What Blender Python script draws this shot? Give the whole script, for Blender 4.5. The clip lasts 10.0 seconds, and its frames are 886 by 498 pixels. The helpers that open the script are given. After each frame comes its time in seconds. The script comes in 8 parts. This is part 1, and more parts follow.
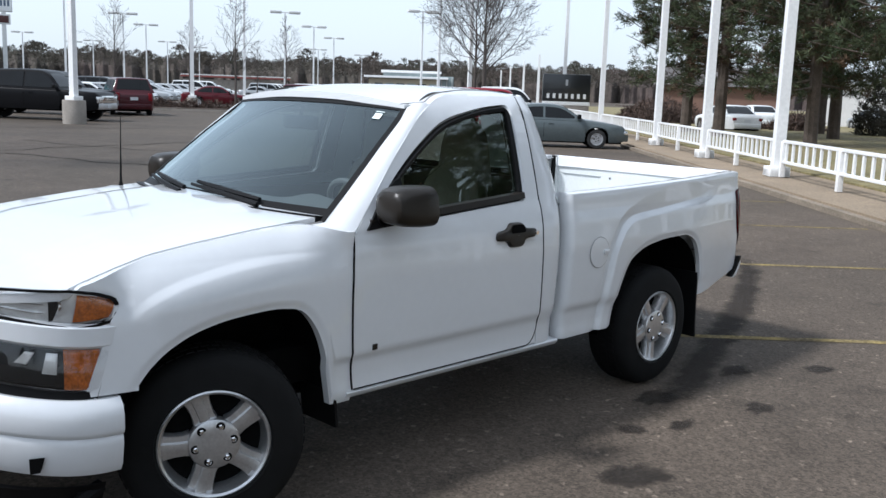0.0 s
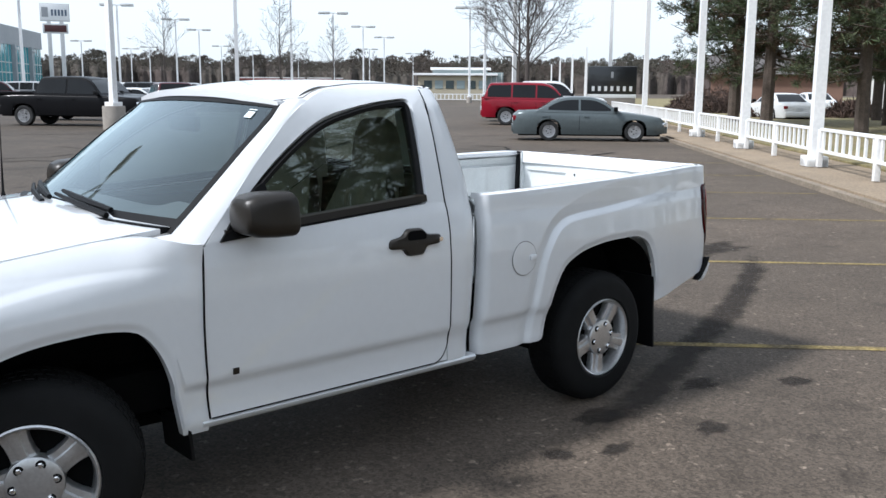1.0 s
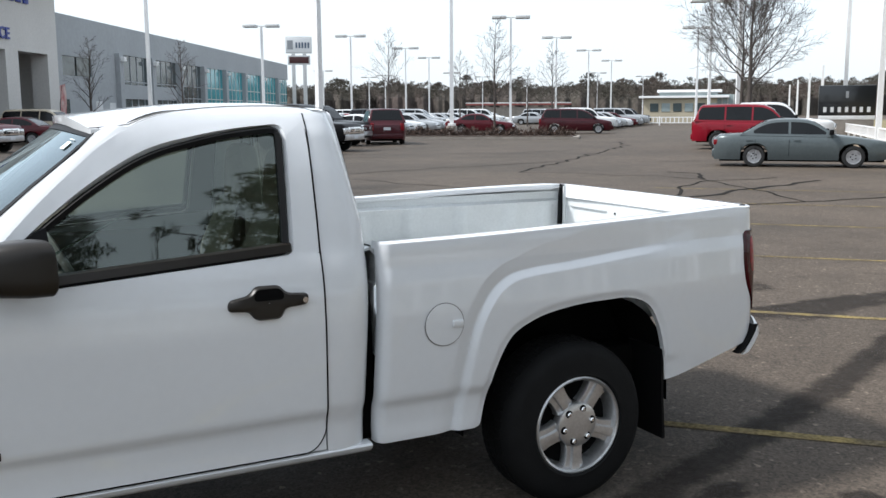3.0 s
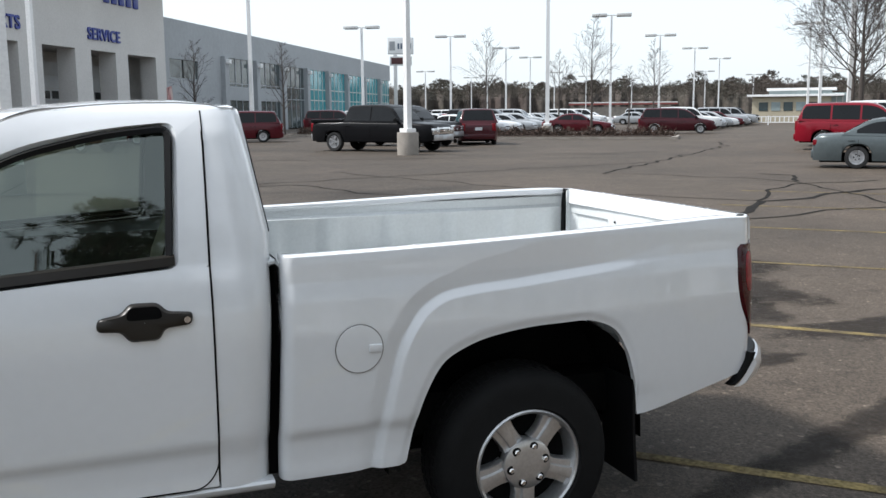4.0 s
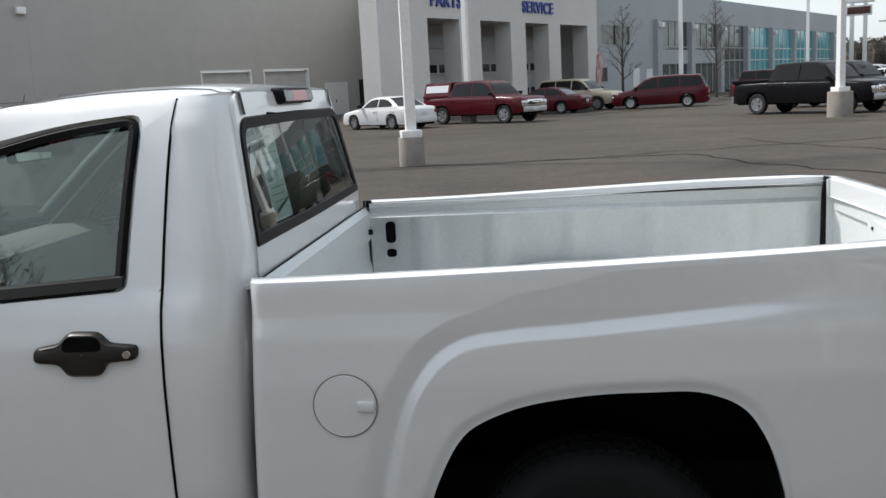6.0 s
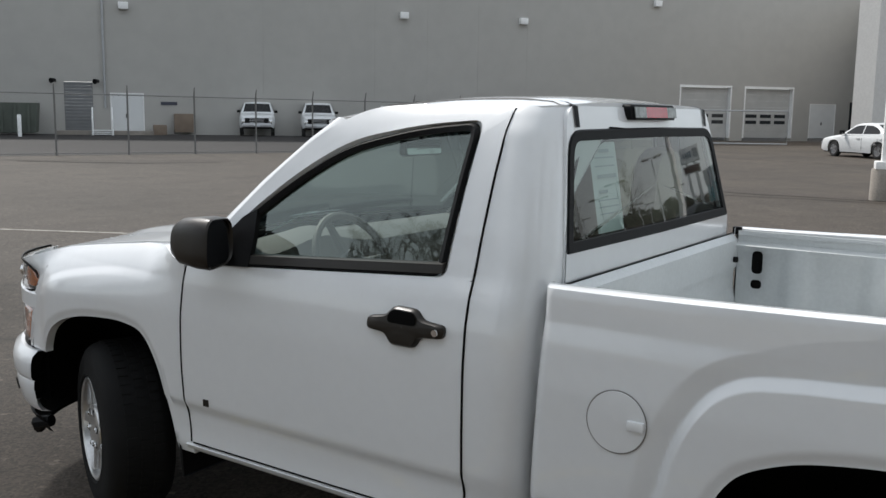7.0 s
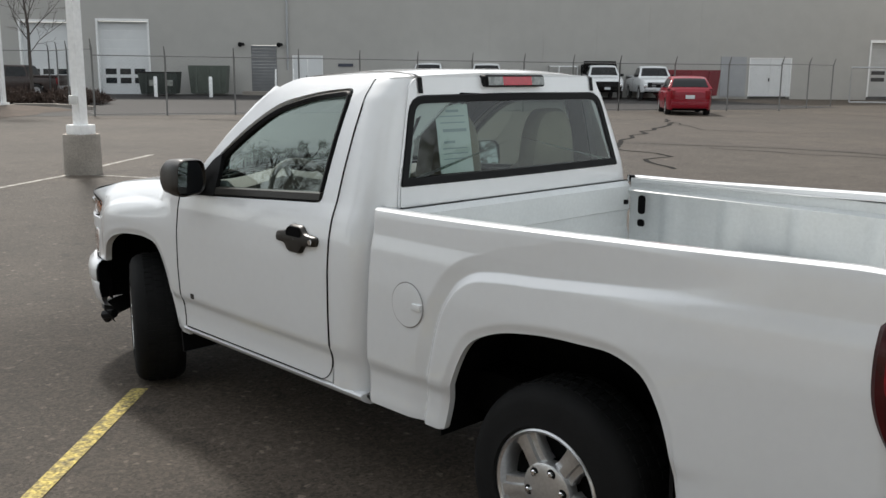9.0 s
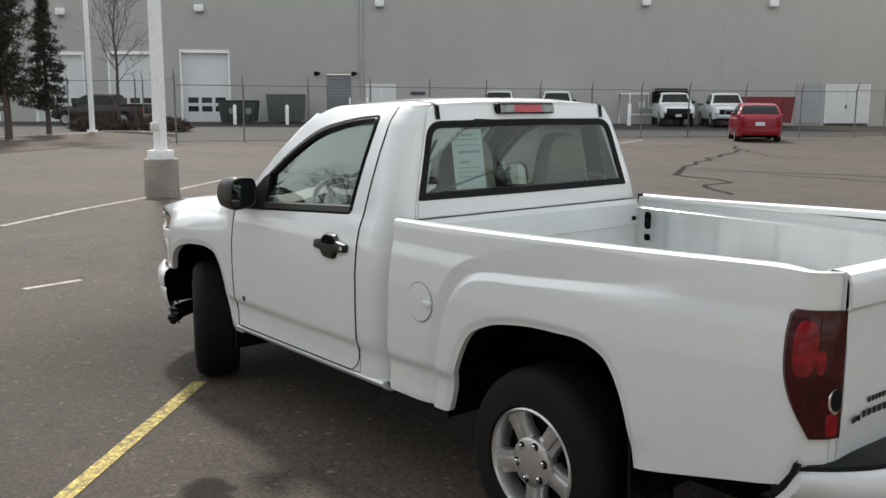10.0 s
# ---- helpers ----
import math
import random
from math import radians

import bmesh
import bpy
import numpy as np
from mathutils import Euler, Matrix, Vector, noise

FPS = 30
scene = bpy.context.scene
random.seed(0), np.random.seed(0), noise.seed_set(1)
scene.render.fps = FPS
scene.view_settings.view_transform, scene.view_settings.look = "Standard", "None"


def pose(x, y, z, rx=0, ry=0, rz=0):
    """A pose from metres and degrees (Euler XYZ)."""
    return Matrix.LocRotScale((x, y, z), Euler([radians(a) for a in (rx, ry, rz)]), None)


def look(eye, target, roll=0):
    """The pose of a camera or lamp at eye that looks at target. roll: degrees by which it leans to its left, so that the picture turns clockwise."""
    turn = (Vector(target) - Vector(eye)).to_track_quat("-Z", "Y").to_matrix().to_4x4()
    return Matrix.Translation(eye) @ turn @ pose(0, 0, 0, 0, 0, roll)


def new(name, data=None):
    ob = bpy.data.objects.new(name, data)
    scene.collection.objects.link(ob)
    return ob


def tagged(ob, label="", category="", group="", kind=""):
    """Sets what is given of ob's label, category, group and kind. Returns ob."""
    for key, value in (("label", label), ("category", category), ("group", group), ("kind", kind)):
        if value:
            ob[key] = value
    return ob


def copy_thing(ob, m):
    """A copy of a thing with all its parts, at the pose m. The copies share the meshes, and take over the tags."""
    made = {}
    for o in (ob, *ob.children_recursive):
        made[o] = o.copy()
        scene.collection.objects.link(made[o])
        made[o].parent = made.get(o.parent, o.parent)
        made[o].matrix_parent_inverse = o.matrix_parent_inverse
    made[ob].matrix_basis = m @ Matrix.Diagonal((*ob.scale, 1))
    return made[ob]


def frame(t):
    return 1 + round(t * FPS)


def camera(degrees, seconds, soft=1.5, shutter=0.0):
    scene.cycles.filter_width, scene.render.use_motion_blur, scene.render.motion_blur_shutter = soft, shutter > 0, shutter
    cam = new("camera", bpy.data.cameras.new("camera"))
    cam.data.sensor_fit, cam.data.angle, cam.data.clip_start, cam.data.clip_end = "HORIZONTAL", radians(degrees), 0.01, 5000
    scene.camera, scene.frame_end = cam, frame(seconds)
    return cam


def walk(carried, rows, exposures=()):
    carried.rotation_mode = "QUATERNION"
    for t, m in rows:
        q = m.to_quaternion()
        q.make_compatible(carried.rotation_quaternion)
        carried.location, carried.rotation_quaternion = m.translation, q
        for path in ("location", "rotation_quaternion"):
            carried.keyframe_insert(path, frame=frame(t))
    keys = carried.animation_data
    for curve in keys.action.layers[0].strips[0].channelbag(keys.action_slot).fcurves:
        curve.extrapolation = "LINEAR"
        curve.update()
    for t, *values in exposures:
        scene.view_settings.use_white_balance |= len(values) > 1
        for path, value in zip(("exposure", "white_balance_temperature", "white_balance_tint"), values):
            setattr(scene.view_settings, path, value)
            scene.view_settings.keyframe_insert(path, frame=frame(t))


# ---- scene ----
cam = camera(50.9, 10.0)

PATH = [
    (0, (-1.687, -2.716, 1.614), (-0.293, -1.321, 1.28), 2.0),
    (0.5, (-1.294, -2.829, 1.604), (0.069, -1.406, 1.259), 0.7),
    (1, (-0.89, -2.898, 1.61), (0.412, -1.419, 1.267), 0.4),
    (1.5, (-0.516, -2.826, 1.635), (0.738, -1.311, 1.271), 2.9),
    (2, (-0.104, -2.928, 1.622), (1.06, -1.336, 1.29), 0.7),
    (2.5, (0.289, -2.93, 1.613), (1.323, -1.246, 1.306), 0.3),
    (4, (1.422, -2.805, 1.586), (2.121, -0.953, 1.295), -0.5),
    (4.5, (1.776, -2.665, 1.597), (2.498, -0.83, 1.264), 3.5),
    (5, (2.215, -2.667, 1.591), (2.802, -0.785, 1.256), 0.7),
    (6.5, (2.874, -1.919, 1.581), (2.157, -0.082, 1.252), -1.8),
    (7, (3.104, -2.034, 1.58), (1.984, -0.403, 1.291), 0.8),
    (7.5, (3.441, -2.065, 1.601), (2.143, -0.586, 1.249), 0.5),
    (8, (3.852, -1.994, 1.618), (2.476, -0.594, 1.237), 0.9),
    (8.5, (4.213, -2.061, 1.6), (2.874, -0.622, 1.231), 2.0),
    (9, (4.55, -2.063, 1.632), (3.141, -0.694, 1.255), 0.4),
    (9.5, (4.857, -2.048, 1.635), (3.365, -0.757, 1.307), 1.2),
    (10, (5.086, -2.215, 1.639), (3.564, -0.957, 1.318), 0.2),
]
EXPOSURE = [(0.0, 0.43, 5700, 10), (1.0, 0.62, 5790, 10), (2.0, 0.68, 5900, 10), (3.2, 0.62, 6040, 10), (4.0, 0.58, 6070, 10), (5.0, 0.64, 6200, 10), (6.5, 0.30, 6200, 10), (7.5, 0.54, 6380, 10), (8.5, 0.60, 6480, 10), (10.0, 0.73, 6560, 10)]
walk(cam, [(t, look(eye, target, roll)) for t, eye, target, roll in PATH], EXPOSURE)

# world, sun and exposure
SUN_DIR = Vector((-0.94, 0.35, 0)).normalized()
SUN_EL = radians(50)
world = bpy.data.worlds.new("sky")
scene.world = world
world.use_nodes = True
wn = world.node_tree.nodes
wl = world.node_tree.links
sky = wn.new("ShaderNodeTexSky")
sky.sky_type = "NISHITA"
sky.sun_disc = False
sky.sun_elevation = SUN_EL
sky.sun_rotation = math.atan2(SUN_DIR.x, SUN_DIR.y)
sky.dust_density = 3.0
sky.air_density = 1.0
sky.ozone_density = 1.0
# thin bright haze over the whole sky
haze = wn.new("ShaderNodeMix")
haze.data_type = "RGBA"
haze.inputs["Factor"].default_value = 0.70
haze.inputs["B"].default_value = (6.35, 6.65, 6.65, 1)
wn["Background"].inputs["Strength"].default_value = 0.13
wl.new(sky.outputs[0], haze.inputs["A"])
wl.new(haze.outputs["Result"], wn["Background"].inputs["Color"])
sun = new("sun", bpy.data.lights.new("sun", "SUN"))
sun.data.energy = 3.3
sun.data.angle = radians(6)
sun.data.color = (1.0, 0.95, 0.88)
sd = Vector((SUN_DIR.x * math.cos(SUN_EL), SUN_DIR.y * math.cos(SUN_EL), math.sin(SUN_EL)))
sun.matrix_world = look(sd * 60, (0, 0, 0))


# materials
def material(name, color, rough=0.5, metal=0.0, vary=0.0, scale=3.0, fine=0.0, fine_scale=60.0, bump=0.0, bump_scale=120.0,
             coat=0.0, second=None, rvary=0.0, island=0.0, spec=0.5):
    """A surface with colour varied at two scales, fine relief and a little change of gloss."""
    m = bpy.data.materials.new(name)
    m.use_nodes = True
    n, l = m.node_tree.nodes, m.node_tree.links
    b = n["Principled BSDF"]
    b.inputs["Base Color"].default_value = (*color, 1)
    b.inputs["Roughness"].default_value = rough
    b.inputs["Metallic"].default_value = metal
    b.inputs["Coat Weight"].default_value = coat
    b.inputs["Coat Roughness"].default_value = 0.04
    b.inputs["Specular IOR Level"].default_value = spec
    geo = n.new("ShaderNodeTexCoord")
    last = None
    if vary > 0 or fine > 0 or second:
        t1 = n.new("ShaderNodeTexNoise")
        t1.inputs["Scale"].default_value = scale
        t1.inputs["Detail"].default_value = 6
        l.new(geo.outputs["Object"], t1.inputs["Vector"])
        r1 = n.new("ShaderNodeMapRange")
        r1.inputs["From Min"].default_value, r1.inputs["From Max"].default_value = 0.3, 0.7
        l.new(t1.outputs["Fac"], r1.inputs["Value"])
        mx = n.new("ShaderNodeMix")
        mx.data_type = "RGBA"
        dark = second if second else tuple(c * (1 - vary) for c in color)
        mx.inputs["A"].default_value, mx.inputs["B"].default_value = (*color, 1), (*dark, 1)
        l.new(r1.outputs[0], mx.inputs["Factor"])
        last = mx.outputs["Result"]
        if fine > 0:
            t2 = n.new("ShaderNodeTexNoise")
            t2.inputs["Scale"].default_value = fine_scale
            t2.inputs["Detail"].default_value = 3
            l.new(geo.outputs["Object"], t2.inputs["Vector"])
            r2 = n.new("ShaderNodeMapRange")
            r2.inputs["From Min"].default_value, r2.inputs["From Max"].default_value = 0.35, 0.65
            r2.inputs["To Min"].default_value, r2.inputs["To Max"].default_value = 1 - fine, 1 + fine
            l.new(t2.outputs["Fac"], r2.inputs["Value"])
            m2 = n.new("ShaderNodeMix")
            m2.data_type, m2.blend_type = "RGBA", "MULTIPLY"
            m2.inputs["Factor"].default_value = 1
            l.new(last, m2.inputs["A"])
            l.new(r2.outputs[0], m2.inputs["B"])
            last = m2.outputs["Result"]
        l.new(last, b.inputs["Base Color"])
        if rvary > 0:
            r3 = n.new("ShaderNodeMapRange")
            r3.inputs["To Min"].default_value, r3.inputs["To Max"].default_value = rough - rvary, rough + rvary
            l.new(t1.outputs["Fac"], r3.inputs["Value"])
            l.new(r3.outputs[0], b.inputs["Roughness"])
    if island > 0:
        gi = n.new("ShaderNodeNewGeometry")
        r4 = n.new("ShaderNodeMapRange")
        r4.inputs["To Min"].default_value, r4.inputs["To Max"].default_value = 1 - island, 1 + island
        l.new(gi.outputs["Random Per Island"], r4.inputs["Value"])
        m3 = n.new("ShaderNodeMix")
        m3.data_type, m3.blend_type = "RGBA", "MULTIPLY"
        m3.inputs["Factor"].default_value = 1
        if last:
            l.new(last, m3.inputs["A"])
        else:
            m3.inputs["A"].default_value = (*color, 1)
        l.new(r4.outputs[0], m3.inputs["B"])
        l.new(m3.outputs["Result"], b.inputs["Base Color"])
    if bump > 0:
        t3 = n.new("ShaderNodeTexNoise")
        t3.inputs["Scale"].default_value = bump_scale
        t3.inputs["Detail"].default_value = 4
        l.new(geo.outputs["Object"], t3.inputs["Vector"])
        bp = n.new("ShaderNodeBump")
        bp.inputs["Strength"].default_value = bump
        bp.inputs["Distance"].default_value = 0.01
        l.new(t3.outputs["Fac"], bp.inputs["Height"])
        l.new(bp.outputs[0], b.inputs["Normal"])
    return m


def glass_material(name, tint, front=0.05, sheen=(1, 1, 1), power=3.4):
    """A thin pane: tinted clear glass that mirrors more towards its rim."""
    m = bpy.data.materials.new(name)
    m.use_nodes = True
    n, l = m.node_tree.nodes, m.node_tree.links
    n.remove(n["Principled BSDF"])
    tr = n.new("ShaderNodeBsdfTransparent")
    tr.inputs[0].default_value = (*tint, 1)
    gl = n.new("ShaderNodeBsdfGlossy")
    gl.inputs["Roughness"].default_value = 0.01
    gl.inputs["Color"].default_value = (*sheen, 1)
    # mirror share after Schlick, the same from both sides
    fr = n.new("ShaderNodeLayerWeight")
    fr.inputs["Blend"].default_value = 0.5
    pw = n.new("ShaderNodeMath")
    pw.operation = "POWER"
    pw.inputs[1].default_value = power
    l.new(fr.outputs["Facing"], pw.inputs[0])
    share = n.new("ShaderNodeMath")
    share.operation = "MULTIPLY_ADD"
    share.inputs[1].default_value, share.inputs[2].default_value = 1 - front, front
    l.new(pw.outputs[0], share.inputs[0])
    mx = n.new("ShaderNodeMixShader")
    l.new(share.outputs[0], mx.inputs[0])
    l.new(tr.outputs[0], mx.inputs[1])
    l.new(gl.outputs[0], mx.inputs[2])
    l.new(mx.outputs[0], n["Material Output"].inputs[0])
    return m


M = {}
M["paint"] = material("white_paint", (0.69, 0.70, 0.71), 0.30, vary=0.02, scale=1.7, fine=0.008, fine_scale=30, coat=1.0)
M["bedpaint"] = material("bed_paint", (0.60, 0.62, 0.62), 0.42, vary=0.07, scale=5, fine=0.03, fine_scale=70, bump=0.02, coat=0.25)
M["black"] = material("black_plastic", (0.007, 0.007, 0.0075), 0.5, vary=0.2, scale=9, bump=0.06, bump_scale=400, spec=0.12)
M["trim"] = material("brown_black_plastic", (0.016, 0.0125, 0.009), 0.36, vary=0.25, scale=8, bump=0.06, bump_scale=500, spec=0.35)
M["rubber"] = material("tyre_rubber", (0.008, 0.008, 0.008), 0.8, vary=0.35, scale=11, bump=0.15, bump_scale=160, spec=0.2)
# near-black; also serves shade sheets in gaps, holes and between spokes
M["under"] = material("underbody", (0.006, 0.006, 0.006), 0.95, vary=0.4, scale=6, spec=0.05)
M["alloy"] = material("alloy", (0.62, 0.62, 0.62), 0.30, metal=0.85, vary=0.12, scale=9, fine=0.06, fine_scale=90)
M["chrome"] = material("chrome", (0.8, 0.8, 0.8), 0.08, metal=1.0)
M["mirror"] = material("mirror_glass", (0.55, 0.58, 0.60), 0.015, metal=1.0)
M["glass"] = glass_material("window_glass", (0.50, 0.57, 0.53), 0.11, (0.92, 1.0, 0.93))
M["rearglass"] = glass_material("rear_window_glass", (0.52, 0.58, 0.55), 0.05, power=4.4)
M["windshield"] = glass_material("windshield_glass", (0.38, 0.47, 0.49), 0.07, (0.86, 0.97, 1.0))
M["clearlens"] = glass_material("lamp_lens", (0.93, 0.93, 0.93), 0.05)
M["amber"] = material("amber_lens", (0.50, 0.125, 0.010), 0.15, coat=0.8, vary=0.45, scale=45, fine=0.25, fine_scale=130)
M["redlens"] = material("red_lens", (0.050, 0.001, 0.003), 0.25, coat=0.35, spec=0.2, vary=0.6, scale=16)
M["brightred"] = material("bright_red_lens", (0.27, 0.002, 0.010), 0.35, coat=0.3, spec=0.2, vary=0.6, scale=26)
M["redlamp"] = material("red_brake_lens", (0.42, 0.008, 0.025), 0.25, coat=0.5, vary=0.2, scale=40)
M["reflector"] = material("lamp_reflector", (0.75, 0.76, 0.77), 0.2, metal=0.9, vary=0.3, scale=25)
M["clearend"] = material("clear_lamp_end", (0.30, 0.31, 0.30), 0.25, metal=0.3, vary=0.6, scale=40)
M["lampwhite"] = material("lamp_mirror", (0.80, 0.81, 0.80), 0.18, metal=0.35, vary=0.35, scale=18)
M["seat"] = material("beige_seat_cloth", (0.30, 0.275, 0.21), 0.9, vary=0.15, scale=8, fine=0.1, fine_scale=200, bump=0.1, bump_scale=300)
M["dash"] = material("grey_dashboard", (0.22, 0.21, 0.20), 0.65, vary=0.1, scale=6, bump=0.05, bump_scale=300)
M["dark_int"] = material("dark_interior", (0.05, 0.048, 0.045), 0.8, vary=0.2, scale=5)
M["paper"] = material("paper", (0.72, 0.80, 0.80), 0.8, vary=0.04, scale=15)
M["print"] = material("faint_print", (0.42, 0.49, 0.52), 0.8)
M["ink"] = material("ink", (0.10, 0.13, 0.18), 0.8)
M["yellow"] = material("worn_yellow_line", (0.48, 0.38, 0.10), 0.9, second=(0.10, 0.085, 0.055), scale=24, fine=0.5, fine_scale=70, bump=0.3)
M["whiteline"] = material("worn_white_line", (0.36, 0.34, 0.30), 0.85, second=(0.13, 0.12, 0.105), scale=6, fine=0.3, fine_scale=50, bump=0.3)
M["polewhite"] = material("white_pole_paint", (0.80, 0.80, 0.79), 0.45, vary=0.07, scale=1.2, fine=0.05, fine_scale=14)
M["concrete"] = material("concrete", (0.30, 0.27, 0.235), 0.9, vary=0.3, scale=2.2, fine=0.12, fine_scale=40, bump=0.3, bump_scale=90)
M["lamphead"] = material("lamp_housing", (0.62, 0.62, 0.60), 0.5, vary=0.1, scale=3)
M["grass"] = material("dry_lawn", (0.150, 0.132, 0.052), 0.95, second=(0.19, 0.150, 0.075), scale=0.35, fine=0.35, fine_scale=9, bump=0.6, bump_scale=20)
M["mulch"] = material("mulch", (0.062, 0.043, 0.030), 0.95, vary=0.4, scale=2, fine=0.4, fine_scale=25, bump=0.8, bump_scale=30)
M["bark"] = material("bark", (0.10, 0.078, 0.062), 0.95, vary=0.4, scale=4, fine=0.3, fine_scale=30, bump=0.6, bump_scale=40)
M["barebark"] = material("grey_bark", (0.085, 0.070, 0.061), 0.95, vary=0.35, scale=4)
M["needles"] = material("pine_needles", (0.032, 0.052, 0.018), 0.8, second=(0.050, 0.056, 0.022), scale=0.7, island=0.55)
M["brownneedles"] = material("brown_pine_needles", (0.085, 0.052, 0.028), 0.9, vary=0.3, scale=0.9, island=0.5)
M["spruce"] = material("spruce_needles", (0.046, 0.042, 0.028), 0.85, vary=0.4, scale=0.8, island=0.5)
# woods colour lightened to offset the shade the blades cast on themselves
M["crowns"] = material("lightened_crowns", (0.105, 0.078, 0.068), 0.95, second=(0.060, 0.062, 0.045), scale=0.06, island=0.2)
M["woods"] = material("distant_woods", (0.058, 0.042, 0.038), 0.95, second=(0.046, 0.042, 0.033), scale=0.06, fine=0.25, fine_scale=0.9, island=0.25)
M["shrub"] = material("brown_shrub", (0.075, 0.048, 0.036), 0.95, vary=0.4, scale=1.5, island=0.5)


def asphalt_material(name="asphalt", a=(0.086, 0.068, 0.0525, 1), c=(0.062, 0.050, 0.039, 1)):
    """Worn parking-lot asphalt: pale aggregate speckle, broad stains, darker oil blots and faint lanes."""
    m = bpy.data.materials.new(name)
    m.use_nodes = True
    n, l = m.node_tree.nodes, m.node_tree.links
    b = n["Principled BSDF"]
    b.inputs["Roughness"].default_value = 0.78
    b.inputs["Diffuse Roughness"].default_value = 1.0
    b.inputs["Specular IOR Level"].default_value = 0.22
    co = n.new("ShaderNodeTexCoord")

    def noise_tex(scale, detail, rough=0.55):
        t = n.new("ShaderNodeTexNoise")
        t.inputs["Scale"].default_value, t.inputs["Detail"].default_value = scale, detail
        t.inputs["Roughness"].default_value = rough
        l.new(co.outputs["Object"], t.inputs["Vector"])
        return t.outputs["Fac"]

    def ramp(fac, f0, f1, lo, hi):
        r = n.new("ShaderNodeMapRange")
        for k, v in zip(("From Min", "From Max", "To Min", "To Max"), (f0, f1, lo, hi)):
            r.inputs[k].default_value = v
        l.new(fac, r.inputs["Value"])
        return r.outputs[0]

    def mult(col, fac):
        x = n.new("ShaderNodeMix")
        x.data_type, x.blend_type = "RGBA", "MULTIPLY"
        x.inputs["Factor"].default_value = 1
        l.new(col, x.inputs["A"])
        l.new(fac, x.inputs["B"])
        return x.outputs["Result"]

    base = n.new("ShaderNodeMix")
    base.data_type = "RGBA"
    base.inputs["A"].default_value, base.inputs["B"].default_value = a, c
    l.new(ramp(noise_tex(0.22, 5), 0.35, 0.65, 0, 1), base.inputs["Factor"])
    col = base.outputs["Result"]
    col = mult(col, ramp(noise_tex(1.3, 6, 0.65), 0.3, 0.7, 0.84, 1.12))
    col = mult(col, ramp(noise_tex(3.0, 3, 0.5), 0.60, 0.74, 1.0, 0.62))
    sp = n.new("ShaderNodeTexVoronoi")
    sp.inputs["Scale"].default_value = 75
    l.new(co.outputs["Object"], sp.inputs["Vector"])
    col = mult(col, ramp(sp.outputs["Color"], 0.1, 0.95, 0.62, 1.5))
    # sparse pale chips of stone
    ch = n.new("ShaderNodeTexVoronoi")
    ch.inputs["Scale"].default_value = 40
    l.new(co.outputs["Object"], ch.inputs["Vector"])
    col = mult(col, ramp(ch.outputs["Color"], 0.84, 0.97, 1.0, 2.4))
    l.new(mult(col, ramp(noise_tex(170, 2), 0.3, 0.7, 0.72, 1.28)), b.inputs["Base Color"])
    bp = n.new("ShaderNodeBump")
    bp.inputs["Strength"].default_value, bp.inputs["Distance"].default_value = 0.5, 0.006
    l.new(noise_tex(110, 4, 0.7), bp.inputs["Height"])
    l.new(bp.outputs[0], b.inputs["Normal"])
    return m


M["asphalt"] = asphalt_material()
M["yard"] = asphalt_material("yard_asphalt", (0.033, 0.030, 0.029, 1), (0.024, 0.022, 0.022, 1))
M["tar"] = material("tar_seal", (0.020, 0.018, 0.016), 0.9, vary=0.35, scale=7, fine=0.3, fine_scale=60, bump=0.2, spec=0.15)
M["fadedyellow"] = material("faded_yellow_line", (0.24, 0.185, 0.075), 0.9, second=(0.085, 0.07, 0.052), scale=5, fine=0.4, fine_scale=40, bump=0.3)
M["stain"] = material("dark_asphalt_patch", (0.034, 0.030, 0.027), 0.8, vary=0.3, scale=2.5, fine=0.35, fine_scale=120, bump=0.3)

for key in ("stain", "tar", "fadedyellow"):
    M[key].node_tree.nodes["Principled BSDF"].inputs["Diffuse Roughness"].default_value = 1.0
    M[key].node_tree.nodes["Principled BSDF"].inputs["Specular IOR Level"].default_value = 0.1


def ragged(m, share, scale):
    """Breaks a stain up: it fades out towards its rim (UV x) and over a cloudy noise."""
    n, l = m.node_tree.nodes, m.node_tree.links
    co = n.new("ShaderNodeTexCoord")
    sep = n.new("ShaderNodeSeparateXYZ")
    l.new(co.outputs["UV"], sep.inputs[0])
    t = n.new("ShaderNodeTexNoise")
    t.inputs["Scale"].default_value, t.inputs["Detail"].default_value, t.inputs["Roughness"].default_value = scale, 6, 0.65
    l.new(co.outputs["Object"], t.inputs["Vector"])
    add = n.new("ShaderNodeMath")
    add.operation = "MULTIPLY_ADD"
    add.inputs[1].default_value, add.inputs[2].default_value = 1.6, -0.8
    l.new(t.outputs["Fac"], add.inputs[0])
    both_ = n.new("ShaderNodeMath")
    l.new(add.outputs[0], both_.inputs[0])
    l.new(sep.outputs[0], both_.inputs[1])
    r = n.new("ShaderNodeMapRange")
    r.interpolation_type = "SMOOTHSTEP"
    for k, v in zip(("From Min", "From Max", "To Min", "To Max"), (0.12, 0.85, 0.0, share)):
        r.inputs[k].default_value = v
    l.new(both_.outputs[0], r.inputs["Value"])
    l.new(r.outputs[0], n["Principled BSDF"].inputs["Alpha"])


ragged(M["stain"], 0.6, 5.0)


# building blocks
def thing(name, label, category, group="", kind="", at=None):
    ob = new(name)
    ob.empty_display_size = 0.2
    if at is not None:
        ob.matrix_basis = at
    return tagged(ob, label, category, group, kind)


